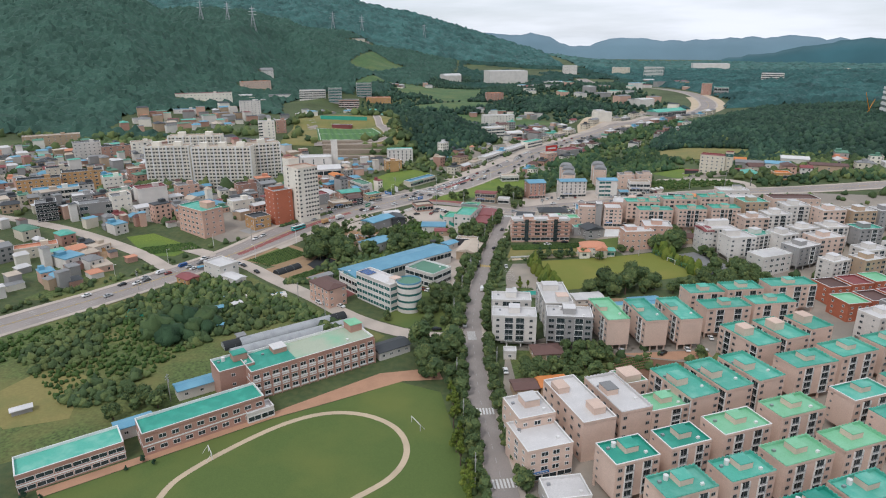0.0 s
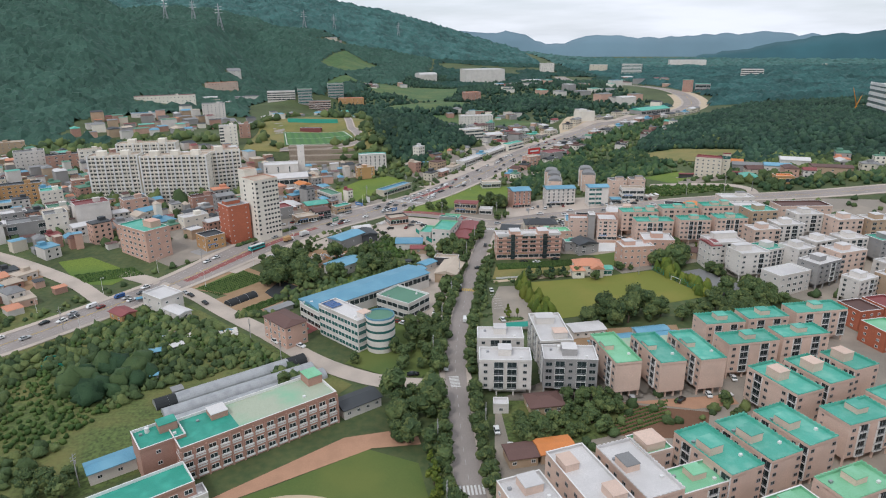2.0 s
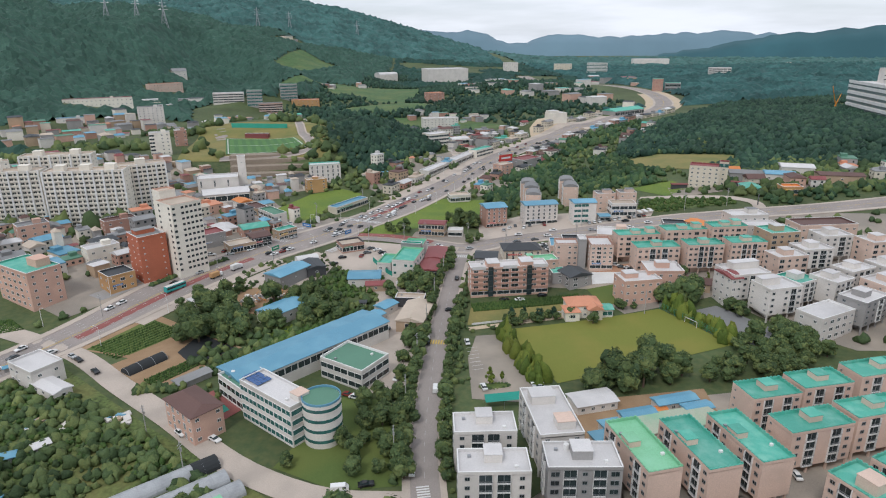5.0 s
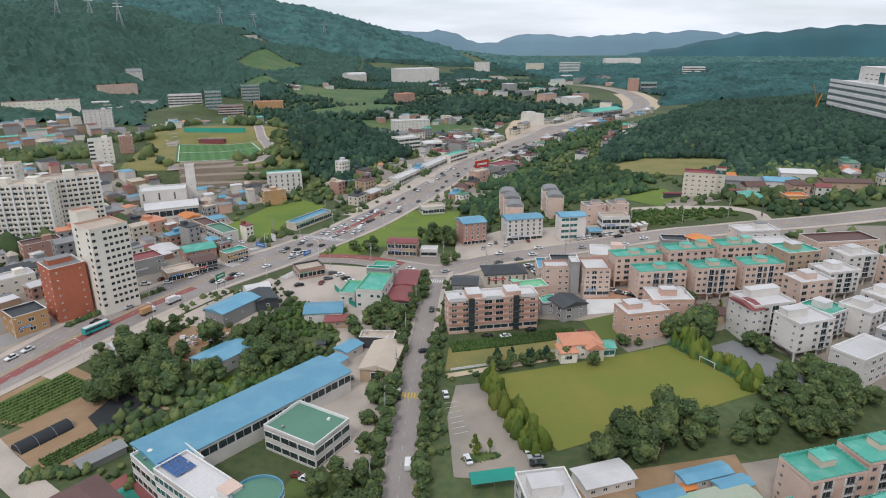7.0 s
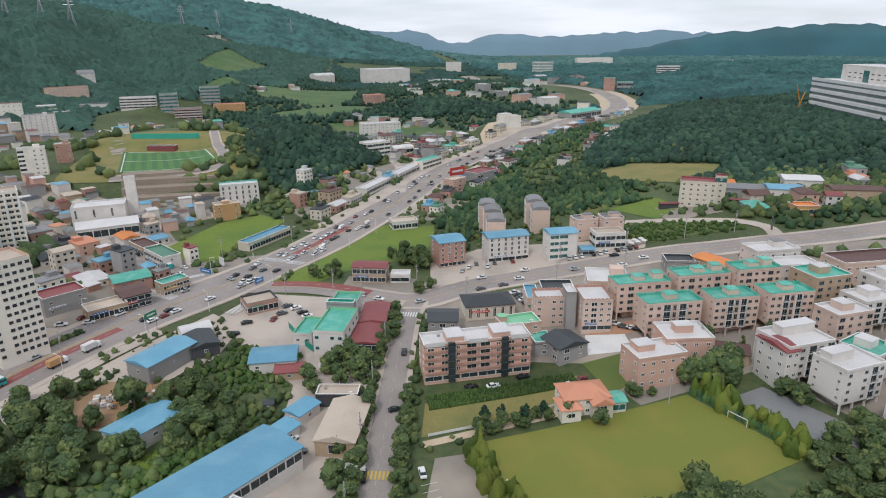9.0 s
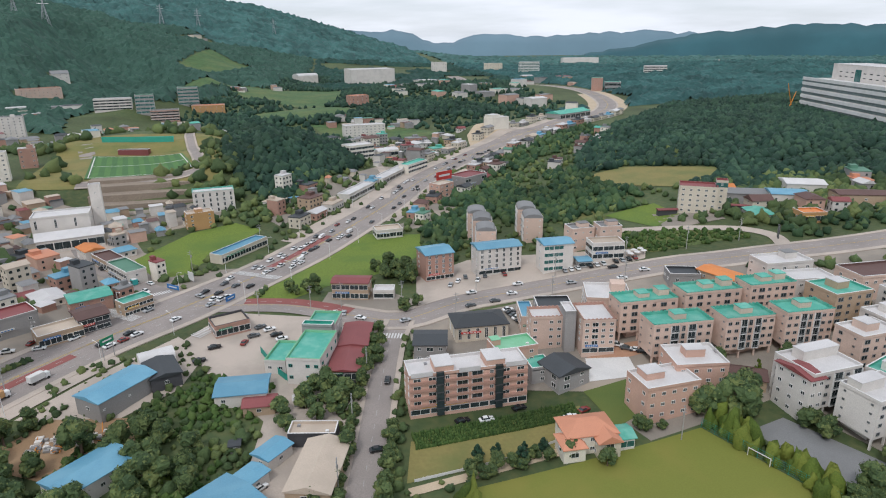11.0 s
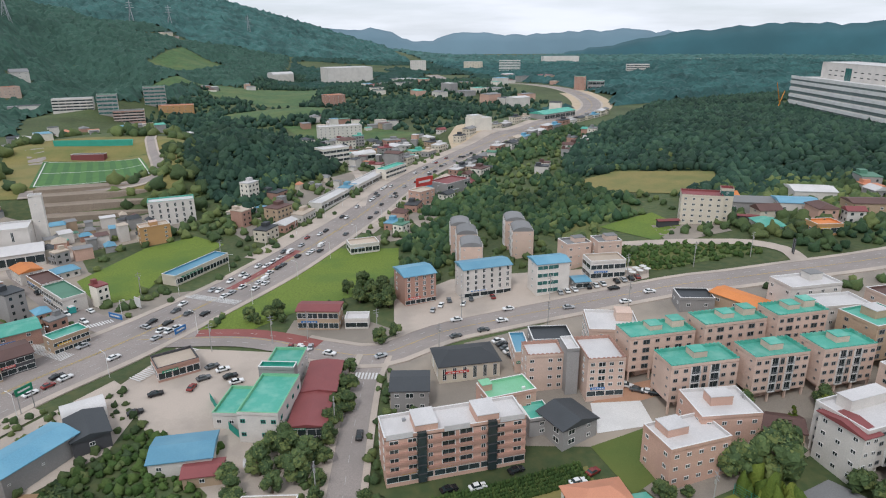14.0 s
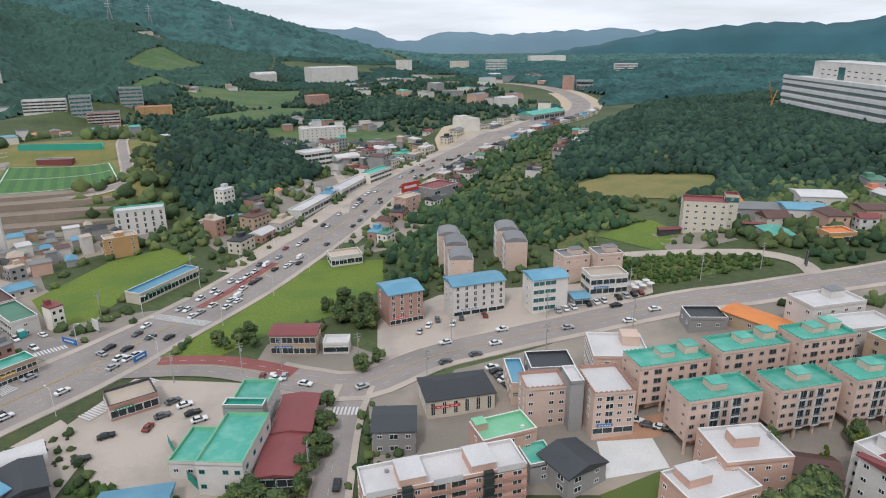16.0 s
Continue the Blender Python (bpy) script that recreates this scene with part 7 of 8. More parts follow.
mass("bushes_yards", scatter([(62, 200), (120, 206), (110, 232), (70, 232), (40, 226), (30, 206)], 4.5, 1.4, 0.35, seed=16), "round dark green garden bushes", "tree", base=(ICO2, ICO2F), category="scrub")
mass("bushes_east", scatter([(90, 600), (140, 640), (200, 680), (330, 800), (330, 850), (250, 790), (150, 690)], 6.5, 2.8, 0.6, rule=clear, seed=18), "trees and bushes beside the trunk road", "thicket", base=(ICO2, ICO2F), category="scrub")
mass("bushes_court", scatter([(-60, 690), (-20, 660), (0, 700), (-20, 740), (-50, 770)], 6, 2.6, 0.5, seed=19), "bushes beside the sports ground", "tree", base=(ICO2, ICO2F), category="scrub")
mass("trees_slabs", scatter([(-245, 512), (-140, 508), (-120, 530), (-122, 560), (-140, 525), (-245, 522)], 4.5, 4.4, 0.9, seed=20), "row of trees at the foot of the slabs", "tree", base=(ICO2, ICO2F), category="trees")
WALL_LINE = [(-50 + 44 * k / 300, 322 + 40 * k / 300) for k in range(300)]
mass("weeds_factory", [(x + rt.uniform(-5, 4), y + rt.uniform(-4, 5), rt.uniform(0.5, 1.3)) for x, y in WALL_LINE], "tangled green weeds along the factory wall", "crop", base=(ICO2, ICO2F), category="scrub")
mass("bushes_wall", [(x + rt.uniform(-6, 1), y + rt.uniform(0, 6), rt.uniform(0.9, 2.2)) for x, y in WALL_LINE[::5]], "dark bushes along the factory wall", "tree", base=(ICO2, ICO2F), category="scrub")
mass("trees_flats", scatter([(190, 300), (330, 300), (330, 440), (180, 440)], 9.0, 1.9, 0.55, seed=65), "garden trees between the flats", "tree", base=(ICO2, ICO2F), category="garden trees")
for ring, seed in (([(140, 312), (147, 316), (137, 349), (130, 347)], 84), ([(59, 293), (65, 297), (58.5, 338), (53.5, 338)], 85)):
    mass("hedge_pitch", scatter(ring, 2.2, 1.6, 0.85, seed=seed, vary=(0.6, 1.5)), "tall uneven yellow-green hedge of young trees beside the pitch", "bright_tree", base=(ICO2, ICO2F), squash=2.0, category="hedge")
mass("maize_rows", [(x, y, 0.52) for j in range(6) for i in range(84) for x, y in [(49 + i * 0.59 + 0.2 * math.sin(i * 7 + j), 358.5 + j * 1.2 + i * 0.033)]], "rows of green maize", "crop", base=(ICO1, ICO1F), squash=1.9, category="crop")
mass("bean_rows", [(x, y, 0.55) for j in range(9) for i in range(26) for x, y in [(-104 + i * 0.72 + j * 1.55, 345 + i * 0.78 - j * 1.25)]], "rows of green vegetables", "crop", base=(ICO1, ICO1F), category="crop")
mass("low_bed_rows", [(x, y, 0.6) for j in range(5) for i in range(20) for x, y in [(-75.5 + i * 0.62 + j * 1.0, 316.5 + i * 0.66 - j * 0.95)]], "rows of bushy green vegetables", "crop", base=(ICO1, ICO1F), category="crop")
mass("hedge_beds", [(-76 + 0.45 * k + rt.uniform(-1, 1), 309 + 0.02 * k + rt.uniform(-1.5, 1.5), rt.uniform(0.8, 1.7)) for k in range(34)], "dark bushes below the vegetable beds", "tree", base=(ICO2, ICO2F), category="scrub")
mass("plot_rows", [(x, y, 0.5) for j in range(6) for i in range(22) for x, y in [(64 + i * 0.9 + j * 1.1, 209 + j * 2.2 + i * 0.35)]], "rows of young vegetables", "crop", base=(ICO1, ICO1F), category="crop")
mass("field_rows", [(x, y, 0.6) for j in range(8) for i in range(34) for x, y in [(-165 + i * 0.8 - j * 1.3, 356 + i * 0.25 + j * 1.3)]], "rows of dark green crops", "crop", base=(ICO1, ICO1F), category="crop")

# ---- small houses ----
rh = random.Random(21)
ROOFS = ("grey_roof", "brown_roof", "dark_roof", "beige_roof", "blue_roof", "olive_roof", "grey_roof", "white_roof", "teal_roof", "tile_roof", "dark_roof", "grey_roof", "beige_roof", "grey_roof", "brown_roof", "white_roof", "maroon_roof", "dark_roof", "grey_roof", "blue_roof")
WALLS = ("white", "cream", "tan", "brick", "white", "grey", "salmon", "slab_white", "grey", "white")


def house(x, y, rot, w, d, h, wall, roof, flat, windows=True, group=""):
    words = "%s%s house with a %s %s roof" % ("two-storey " if h > 5 else "low ", wall.replace("_", " "), roof.replace("_roof", "").replace("_", " "), "flat" if flat else "pitched")
    top = thing("house", x, y, rot)
    tagged(top, words, "house", group)
    boxes("wall", top, M[wall], (-w / 2, w / 2, -d / 2, d / 2, -2.5, h))
    if flat:
        boxes("roof", top, M[roof], (-w / 2 - 0.15, w / 2 + 0.15, -d / 2 - 0.15, d / 2 + 0.15, h, h + 0.5), (w * 0.05, w * 0.4, 0, d * 0.4, h + 0.5, h + 2.4))
    else:
        pitched_roof(top, w, d, h, roof, rh.uniform(1.4, 2.2), rh.choice((0, 2.5)))
    if windows:
        bm = bmesh.new()
        k = max(2, int(w / 3))
        for f in range(max(1, int(h / 2.9))):
            for i in range(k):
                u = (i + 0.5) / k * w - w / 2
                put_box(bm, u - 0.65, u + 0.65, -d / 2 - 0.06, -d / 2 + 0.1, f * 2.9 + 1.0, f * 2.9 + 2.2)
            for v in (-d / 4, d / 4):
                put_box(bm, -w / 2 - 0.06, -w / 2 + 0.1, v - 0.5, v + 0.5, f * 2.9 + 1.0, f * 2.9 + 2.2)
        tagged(part("window_row", bm, M["glass"], top), kind="stuff")


FAR = bmesh.new()
FAR_SLOTS = list(dict.fromkeys(WALLS + ROOFS))


def far_house(x, y, rot, w, d, h, wall, roof):
    m = pose(x, y, height(x, y), 0, 0, rot)
    top = 1.7 if int(x * 7 + y * 3) % 3 == 0 else 0.25
    a = len(FAR.faces)
    put_box(FAR, -w / 2, w / 2, -d / 2, d / 2, -2.5, h)
    b = len(FAR.faces)
    lo = [FAR.verts.new(p) for p in ((-w / 2 - 0.4, -d / 2 - 0.4, h), (w / 2 + 0.4, -d / 2 - 0.4, h), (w / 2 + 0.4, d / 2 + 0.4, h), (-w / 2 - 0.4, d / 2 + 0.4, h))]
    ra, rb = FAR.verts.new((-w / 2 + 1, 0, h + top)), FAR.verts.new((w / 2 - 1, 0, h + top))
    for f in ((lo[0], lo[1], rb, ra), (lo[2], lo[3], ra, rb), (lo[1], lo[2], rb), (lo[3], lo[0], ra)):
        FAR.faces.new(f)
    FAR.faces.ensure_lookup_table()
    moved = set()
    for i, f in enumerate(FAR.faces[a:]):
        f.material_index = FAR_SLOTS.index(wall if i < b - a else roof)
        moved.update(f.verts)
    for v in moved:
        v.co = m @ v.co


def hamlet(ring, gap, seed, rot, keep=0.8, big=1.0, windows=True, rule=None, group="old town houses", tall=0.3):
    for x, y, s in scatter(ring, gap, 1.0, keep, rule, seed, gap * 0.28):
        fl = rh.random() < 0.55
        for i in range(int((x - 12) // 20), int((x + 12) // 20) + 1):
            for j in range(int((y - 12) // 20), int((y + 12) // 20) + 1):
                BUILT.setdefault((i, j), []).append((x, y, gap * 0.42))
        (house if windows else lambda *a: far_house(*a[:8]))(x, y, rot + rh.choice((0, 90)) + rh.uniform(-9, 9), gap * 0.62 * s * big, gap * 0.48 * s * big, rh.choice((3.2, 3.4, 6.0, 6.2)) if rh.random() > tall else rh.choice((6.5, 9.2, 12.0)), rh.choice(WALLS), rh.choice(ROOFS), fl, windows, group)


hamlet([(-420, 450), (-250, 420), (-165, 402), (-125, 420), (-110, 440), (-66, 500), (-120, 585), (-130, 660), (-260, 715), (-450, 690)], 17.5, 31, 40, 0.95, 1.0, rule=lambda x, y: y < 585)
hamlet([(-430, 585), (-120, 585), (-130, 660), (-260, 715), (-450, 690)], 15.5, 47, 40, 0.95, 1.0, False)
hamlet([(-330, 300), (-200, 300), (-165, 330), (-190, 400), (-330, 440)], 17, 32, 50, 0.4, 1.0, tall=0.1)
hamlet([(-58, 470), (-36, 500), (-66, 560), (-88, 600), (-96, 560), (-80, 500)], 13, 33, 40, 0.8, 1.0)
hamlet([(0, 600), (40, 625), (92, 705), (140, 770), (100, 790), (80, 720), (30, 670), (-10, 640)], 17, 34, 55, 0.8, 1.0, group="valley houses")
hamlet([(70, 790), (180, 800), (200, 880), (60, 890)], 19, 35, 20, 0.7, 1.0, group="valley houses")
hamlet([(100, 560), (130, 610), (190, 690), (270, 800), (240, 800), (120, 660), (88, 590)], 17, 36, 50, 0.5, 0.9, group="valley houses", tall=0.05)
hamlet([(200, 640), (230, 660), (290, 740), (330, 800), (280, 760)], 15, 37, 50, 0.7, 0.9, group="valley houses", tall=0.0)
hamlet([(330, 880), (420, 940), (460, 1060), (400, 1040), (330, 960)], 24, 38, 50, 0.6, 1.0, False, group="far houses")
hamlet([(200, 1050), (420, 1080), (450, 1350), (380, 1700), (250, 1800), (150, 1300)], 46, 39, 20, 0.5, 0.7, False, group="far houses", tall=0.5)
hamlet([(-170, 830), (-40, 860), (-60, 1000), (-110, 1080), (-200, 1000), (-330, 850)], 24, 40, 20, 0.6, 0.8, False, group="far houses")
hamlet([(-420, 1080), (-250, 1060), (-230, 1180), (-330, 1230)], 30, 41, 20, 0.5, 0.9, False, group="far houses")
hamlet([(240, 468), (330, 455), (400, 470), (330, 520), (250, 530)], 17, 42, -20, 0.7, 1.0, group="houses under the wood", tall=0.05)
hamlet([(300, 330), (400, 320), (430, 410), (330, 420)], 19, 43, 8, 0.85, 1.0, group="pale houses", tall=0.7)
hamlet([(700, 1700), (1500, 1500), (1700, 2100), (800, 2300)], 120, 44, 20, 0.4, 0.35, False, group="far houses", tall=0.5)
hamlet([(60, 985), (170, 940), (180, 985), (80, 1030)], 17, 45, 10, 0.9, 0.95, False, group="terraced far houses", tall=0.2)

TOWN = [(-430, 450), (-250, 415), (-165, 398), (-112, 420), (-66, 500), (-120, 585), (-130, 665), (-260, 720), (-460, 695)]
hamlet([(-90, 556), (-40, 604), (-36, 640), (-100, 642), (-110, 600)], 10, 57, 20, 0.8, 1.0, False, tall=0.1)
hamlet(TOWN, 10.5, 51, 40, 0.9, 1.0, False, tall=0.12)
hamlet([(-340, 290), (-200, 290), (-165, 330), (-190, 400), (-330, 445)], 11, 52, 50, 0.6, 1.0, False, tall=0.05)
hamlet([(10, 610), (92, 705), (150, 780), (190, 880), (70, 890), (80, 720), (0, 650)], 11, 53, 55, 0.5, 0.95, False, tall=0.05)
mass("bushes_roadside", scatter([(238, 442), (330, 442), (332, 466), (244, 470)], 4.2, 1.9, 0.7, seed=82), "bushes and small trees above the road", "thicket", base=(ICO2, ICO2F), category="scrub")
mass("trees_hotel", scatter([(242, 500), (262, 508), (300, 530), (300, 560), (250, 548), (236, 520)], 5.0, 3.0, 0.8, seed=83), "dark trees behind the hotel", "forest", base=(ICO2, ICO2F), category="trees")
mass("trees_stores", scatter([(228, 462), (335, 446), (350, 535), (250, 548)], 5.0, 2.5, 0.85, seed=66), "garden trees and bushes round the stores", "tree", base=(ICO2, ICO2F), category="garden trees")
mass("trees_pale_houses", scatter([(300, 330), (420, 320), (440, 440), (300, 440)], 8.0, 2.2, 0.6, seed=67), "garden trees between the pale houses", "tree", base=(ICO2, ICO2F), category="garden trees")
mass("trees_town", scatter(TOWN, 9, 2.2, 0.6, seed=54), "garden trees squeezed between the old houses", "tree", base=(ICO2, ICO2F), category="garden trees")
hamlet([(-390, 810), (-255, 800), (-215, 955), (-300, 1000), (-410, 900)], 22, 71, 30, 0.9, 1.0, False, tall=0.75)
hamlet([(-310, 2160), (-215, 2280), (-190, 2250), (-285, 2120)], 30, 72, 20, 0.9, 0.8, False, tall=0.3)
hamlet([(-160, 1450), (-60, 1560), (20, 1500), (-60, 1420)], 34, 73, 20, 0.7, 0.7, False, tall=0.3)
hamlet([(420, 1300), (560, 1260), (640, 1500), (520, 1700), (440, 1560)], 60, 74, 10, 0.6, 0.6, False, tall=0.8)
for i, p in enumerate(highway):
    if 560 < p.y < 960 and i % 3 == 0:
        for e in (-1, 1):
            q = p + side_of(highway, i) * e * (half_road(p) + 17)
            if free(q.x, q.y, 5) and (e < 0 or p.y > 600):
                dirn = highway[i + 1] - p
                house(q.x, q.y, math.degrees(math.atan2(dirn.y, dirn.x)), rh.uniform(11, 16), 8.0, rh.choice((3.6, 4.2, 6.4)), rh.choice(("white", "cream", "grey", "brick")), rh.choice(("white_roof", "grey_roof", "blue_roof", "beige_roof", "dark_roof")), rh.random() < 0.6, True, "roadside shops")
tagged(new("far_houses", mesh_of("far_houses", FAR, *[M[k] for k in FAR_SLOTS])), "small pale houses scattered far up the valley", "houses", kind="stuff")


# ---- vehicles ----
def car_thing(paint, label, long=4.5, tall=1.48, van=False):
    top = new("car")
    half, w = long / 2, 0.88
    bm = bmesh.new()
    side_line = [(-half, 0.35), (half, 0.35), (half, 0.72), (half - 0.1, 0.86), (half * 0.42, 0.98), (-half * 0.75, 1.0), (-half, 0.9)]
    if van:
        side_line = [(-half, 0.35), (half, 0.35), (half, 0.9), (half - 0.25, 1.1), (half * 0.62, tall), (-half + 0.05, tall), (-half, 1.2)]
    a, b = [bm.verts.new((x, -w, z)) for x, z in side_line], [bm.verts.new((x, w, z)) for x, z in side_line]
    k = len(side_line)
    bm.faces.new(a)
    bm.faces.new(b[::-1])
    for i in range(k):
        bm.faces.new((a[(i + 1) % k], a[i], b[i], b[(i + 1) % k]))
    bmesh.ops.bevel(bm, geom=bm.edges[:], offset=0.06, segments=1, affect="EDGES")
    part("body", bm, M[paint], top)
    if not van:
        bm = bmesh.new()
        lo, hi = [(-half * 0.72, 1.0), (half * 0.40, 0.98)], [(-half * 0.48, tall - 0.06), (half * 0.08, tall - 0.06)]
        r = [bm.verts.new((x, y, z)) for (x, z), wy in ((lo[0], 0.82), (lo[1], 0.82), (hi[1], 0.64), (hi[0], 0.64)) for y in (-wy, wy)]
        for f in ((0, 2, 4, 6), (3, 1, 7, 5), (2, 3, 5, 4), (1, 0, 6, 7), (6, 4, 5, 7)):
            bm.faces.new([r[i] for i in f])
        part("cabin_glass", bm, M["glass"], top)
        bm = bmesh.new()
        put_box(bm, -half * 0.5, half * 0.1, -0.63, 0.63, tall - 0.07, tall)
        part("car_roof", bm, M[paint], top)
    else:
        boxes("cabin_glass", top, M["glass"], (half * 0.3, half * 0.72, -w - 0.01, w + 0.01, 1.15, tall - 0.25))
    for x in (-half * 0.62, half * 0.62):
        for y in (-0.80, 0.80):
            bm = bmesh.new()
            put_rod(bm, (x, y - 0.1, 0.31), (x, y + 0.1, 0.31), 0.31, 10)
            part("wheel", bm, M["rubber"], top)
    return tagged(top, label, "car")


CARS = [car_thing("car_white", "white parked saloon car"), car_thing("car_black", "black saloon car on the asphalt"), car_thing("car_white", "white compact sport utility car", 4.6, 1.65), car_thing("car_silver", "silver saloon car on the asphalt"),
        car_thing("car_grey", "dark grey saloon car"), car_thing("car_white", "white delivery van with dark glass", 4.9, 1.95, True), car_thing("car_red", "dull red compact car", 4.0), car_thing("car_blue", "dark blue compact truck", 5.0, 1.95, True)]
COUNT = [0]
rc = random.Random(77)


def park(x, y, rot, up=0.34):
    k = COUNT[0]
    COUNT[0] += 1
    i = k if k < len(CARS) else rc.choice((0, 0, 0, 1, 1, 2, 2, 2, 3, 3, 4, 4, 1, 0, 5, 3, 1, 0, 4, 2, 6))
    m = pose(x, y, height(x, y) + up, 0, 0, rot)
    if k < len(CARS):
        CARS[i].matrix_world = m
    else:
        copy_thing(CARS[i], m)


def along(line, offs, a, b, gap, seed, up=0.34, keep=0.7):
    r = random.Random(seed)
    for i in range(a, min(b, len(line) - 1)):
        d = line[i + 1] - line[i]
        rot = math.degrees(math.atan2(d.y, d.x))
        for o in offs:
            if r.random() < keep * 4.6 / gap:
                q = line[i] + side_of(line, i) * (o + r.uniform(-0.2, 0.2)) + d * r.random() * 0.6
                park(q.x, q.y, rot + (180 if o < 0 else 0), up)


along(highway, (-6.6, -2.4), 36, 66, 14, 1)
along(highway, (2.4, 6.6), 36, 62, 22, 2)
along(highway, (-8.5, -5.1, 1.8, 5.1, 8.5), 66, 92, 10, 3)
along(highway, (-8.5, -5.1, 5.1, 8.5), 92, 135, 15, 4)
along(east, (-5.8, -2.0, 2.0, 6.2), 8, 34, 34, 5, 0.38)
along(central, (-3.4, 2.0), 10, 62, 40, 6)
along(side, (2.0,), 4, 20, 30, 7)
along(west, (-2.5, 2.5, 5), 1, 14, 20, 8, 0.38)
for i in range(9):
    park(99.0 + i * 0.35, 430 - i * 2.7, 12 + rc.uniform(-4, 4), 0.2)
for i in range(12):
    if i not in (3, 7):
        park(134 + i * 2.9, 456.5 - i * 0.25, 84 + rc.uniform(-5, 5), 0.2)
for i in range(7):
    park(84 + i * 4.2, 463 + 0.4 * i + (i % 3) * 3, 70 + rc.uniform(-15, 15), 0.2)
for i in range(8):
    park(60.5 + 0.15 * i, 291 + i * 2.8, 175 + rc.uniform(-6, 6), 0.22)
for x, y, r in ((62.5, 301, 10), (42, 296, 95), (41.5, 330, 90), (5, 440, 30), (8.5, 437, 20), (11, 432, 20), (13, 428, 15), (3, 433, 20), (-10, 427, 15), (0, 428, 70), (-14, 418, 20), (36.5, 445, 80), (33, 446, 80), (30, 447, 80),
                (127, 388, -40), (129.5, 386, -40), (131, 384.5, -40), (125, 391, -35), (167, 384, 20), (152, 383, 10), (186, 381, 5), (6, 349, 40), (8, 352, 40), (10, 346, 5), (21, 334, 80), (-4, 297, -30), (-1.5, 295, -30),
                (13, 306, 60), (-43, 277, -40), (-5, 250, 0), (2, 251, 5), (77, 229, 80), (93, 227, 40), (110, 229, 0), (104, 230, 85), (134, 256, 5), (118, 240, 80), (38.5, 360, 0), (71, 366, 5), (64, 367, 10), (82, 369, 10),
                (95, 361, 5), (100, 363, 20), (-122, 412, 45), (-118, 409, 45), (-115, 407, 45), (-74, 446, 60), (-80, 441, 10), (-70, 441, 10), (31, 205, 85), (30, 182, 85), (31, 150, 80), (28, 214, 90)):
    park(x, y, r, 0.24)


def bus_thing(x, y, rot):
    top = thing("bus", x, y, rot)
    top.location.z += 0.36
    tagged(top, "teal and white city bus in traffic", "bus")
    bm = bmesh.new()
    put_box(bm, -5.2, 5.2, -1.25, 1.25, 0.4, 2.9)
    bmesh.ops.bevel(bm, geom=bm.edges[:], offset=0.15, segments=2, affect="EDGES")
    part("body", bm, M["bus_teal"], top)
    boxes("window_band", top, M["glass"], (-4.9, 5.0, -1.27, 1.27, 1.6, 2.5))
    boxes("bus_roof", top, M["paint"], (-4.8, 4.8, -1.0, 1.0, 2.9, 3.05))
    for u in (-3.2, 3.4):
        for v in (-1.1, 1.1):
            bm = bmesh.new()
            put_rod(bm, (u, v - 0.15, 0.48), (u, v + 0.15, 0.48), 0.48, 12)
            part("wheel", bm, M["rubber"], top)


bus_thing(-55, 509, -55)
bus_thing(-86, 395, 52)

# ---- street furniture ----
pole = new("utility_pole")
bm = bmesh.new()
put_rod(bm, (0, 0, -0.5), (0, 0, 11), 0.17, 8, 0.11)
part("post", bm, M["pole"], pole)
for zz in (9.2, 10.2):
    boxes("crossarm", pole, M["metal"], (-1.1, 1.1, -0.07, 0.07, zz, zz + 0.12))
bm = bmesh.new()
put_rod(bm, (0.35, 0, 7.6), (0.35, 0, 8.6), 0.28, 8)
part("transformer", bm, M["pole"], pole)
tagged(pole, "grey concrete utility pole with crossarms and transformer", "utility pole", "utility poles")
spots = [(12.0, 150), (10.0, 178), (9.0, 206), (11, 232), (10, 262), (15, 290), (21, 318), (27, 346), (33, 372), (40, 396), (26, 160), (24.5, 214), (-48, 262), (-64, 282), (-92, 196), (60, 448), (92, 451), (128, 453), (162, 455),
         (190, 452), (215, 450), (78, 430), (118, 432), (150, 433), (24, 452), (36, 452), (4, 452), (-148, 300), (-110, 372), (-70, 412), (144, 366), (120, 344), (-30, 520), (0, 560)]
for i, (x, y) in enumerate(spots):
    m = pose(x, y, height(x, y), 0, 0, 78 if y < 420 else 10)
    if i:
        copy_thing(pole, m)
    else:
        pole.matrix_world = m
lamp = new("street_lamp")
bm = bmesh.new()
put_rod(bm, (0, 0, -0.4), (0, 0, 8.6), 0.11, 8, 0.07)
part("post", bm, M["trim"], lamp)
bm = bmesh.new()
put_rod(bm, (0, 0, 8.5), (2.4, 0, 9.0), 0.06, 6)
part("arm", bm, M["trim"], lamp)
boxes("lantern", lamp, M["trim"], (2.0, 2.9, -0.15, 0.15, 8.9, 9.05))
tagged(lamp, "pale steel street lamp with one arm", "street lamp", "street lamps")
first = True
for i in range(40, 110, 5):
    for o, r in ((-18.5, 0), (18.5, 180)):
        q = highway[i] + side_of(highway, i) * o
        d = side_of(highway, i)
        m = pose(q.x, q.y, height(q.x, q.y), 0, 0, math.degrees(math.atan2(d.y, d.x)) + r)
        if first:
            lamp.matrix_world, first = m, False
        else:
            copy_thing(lamp, m)


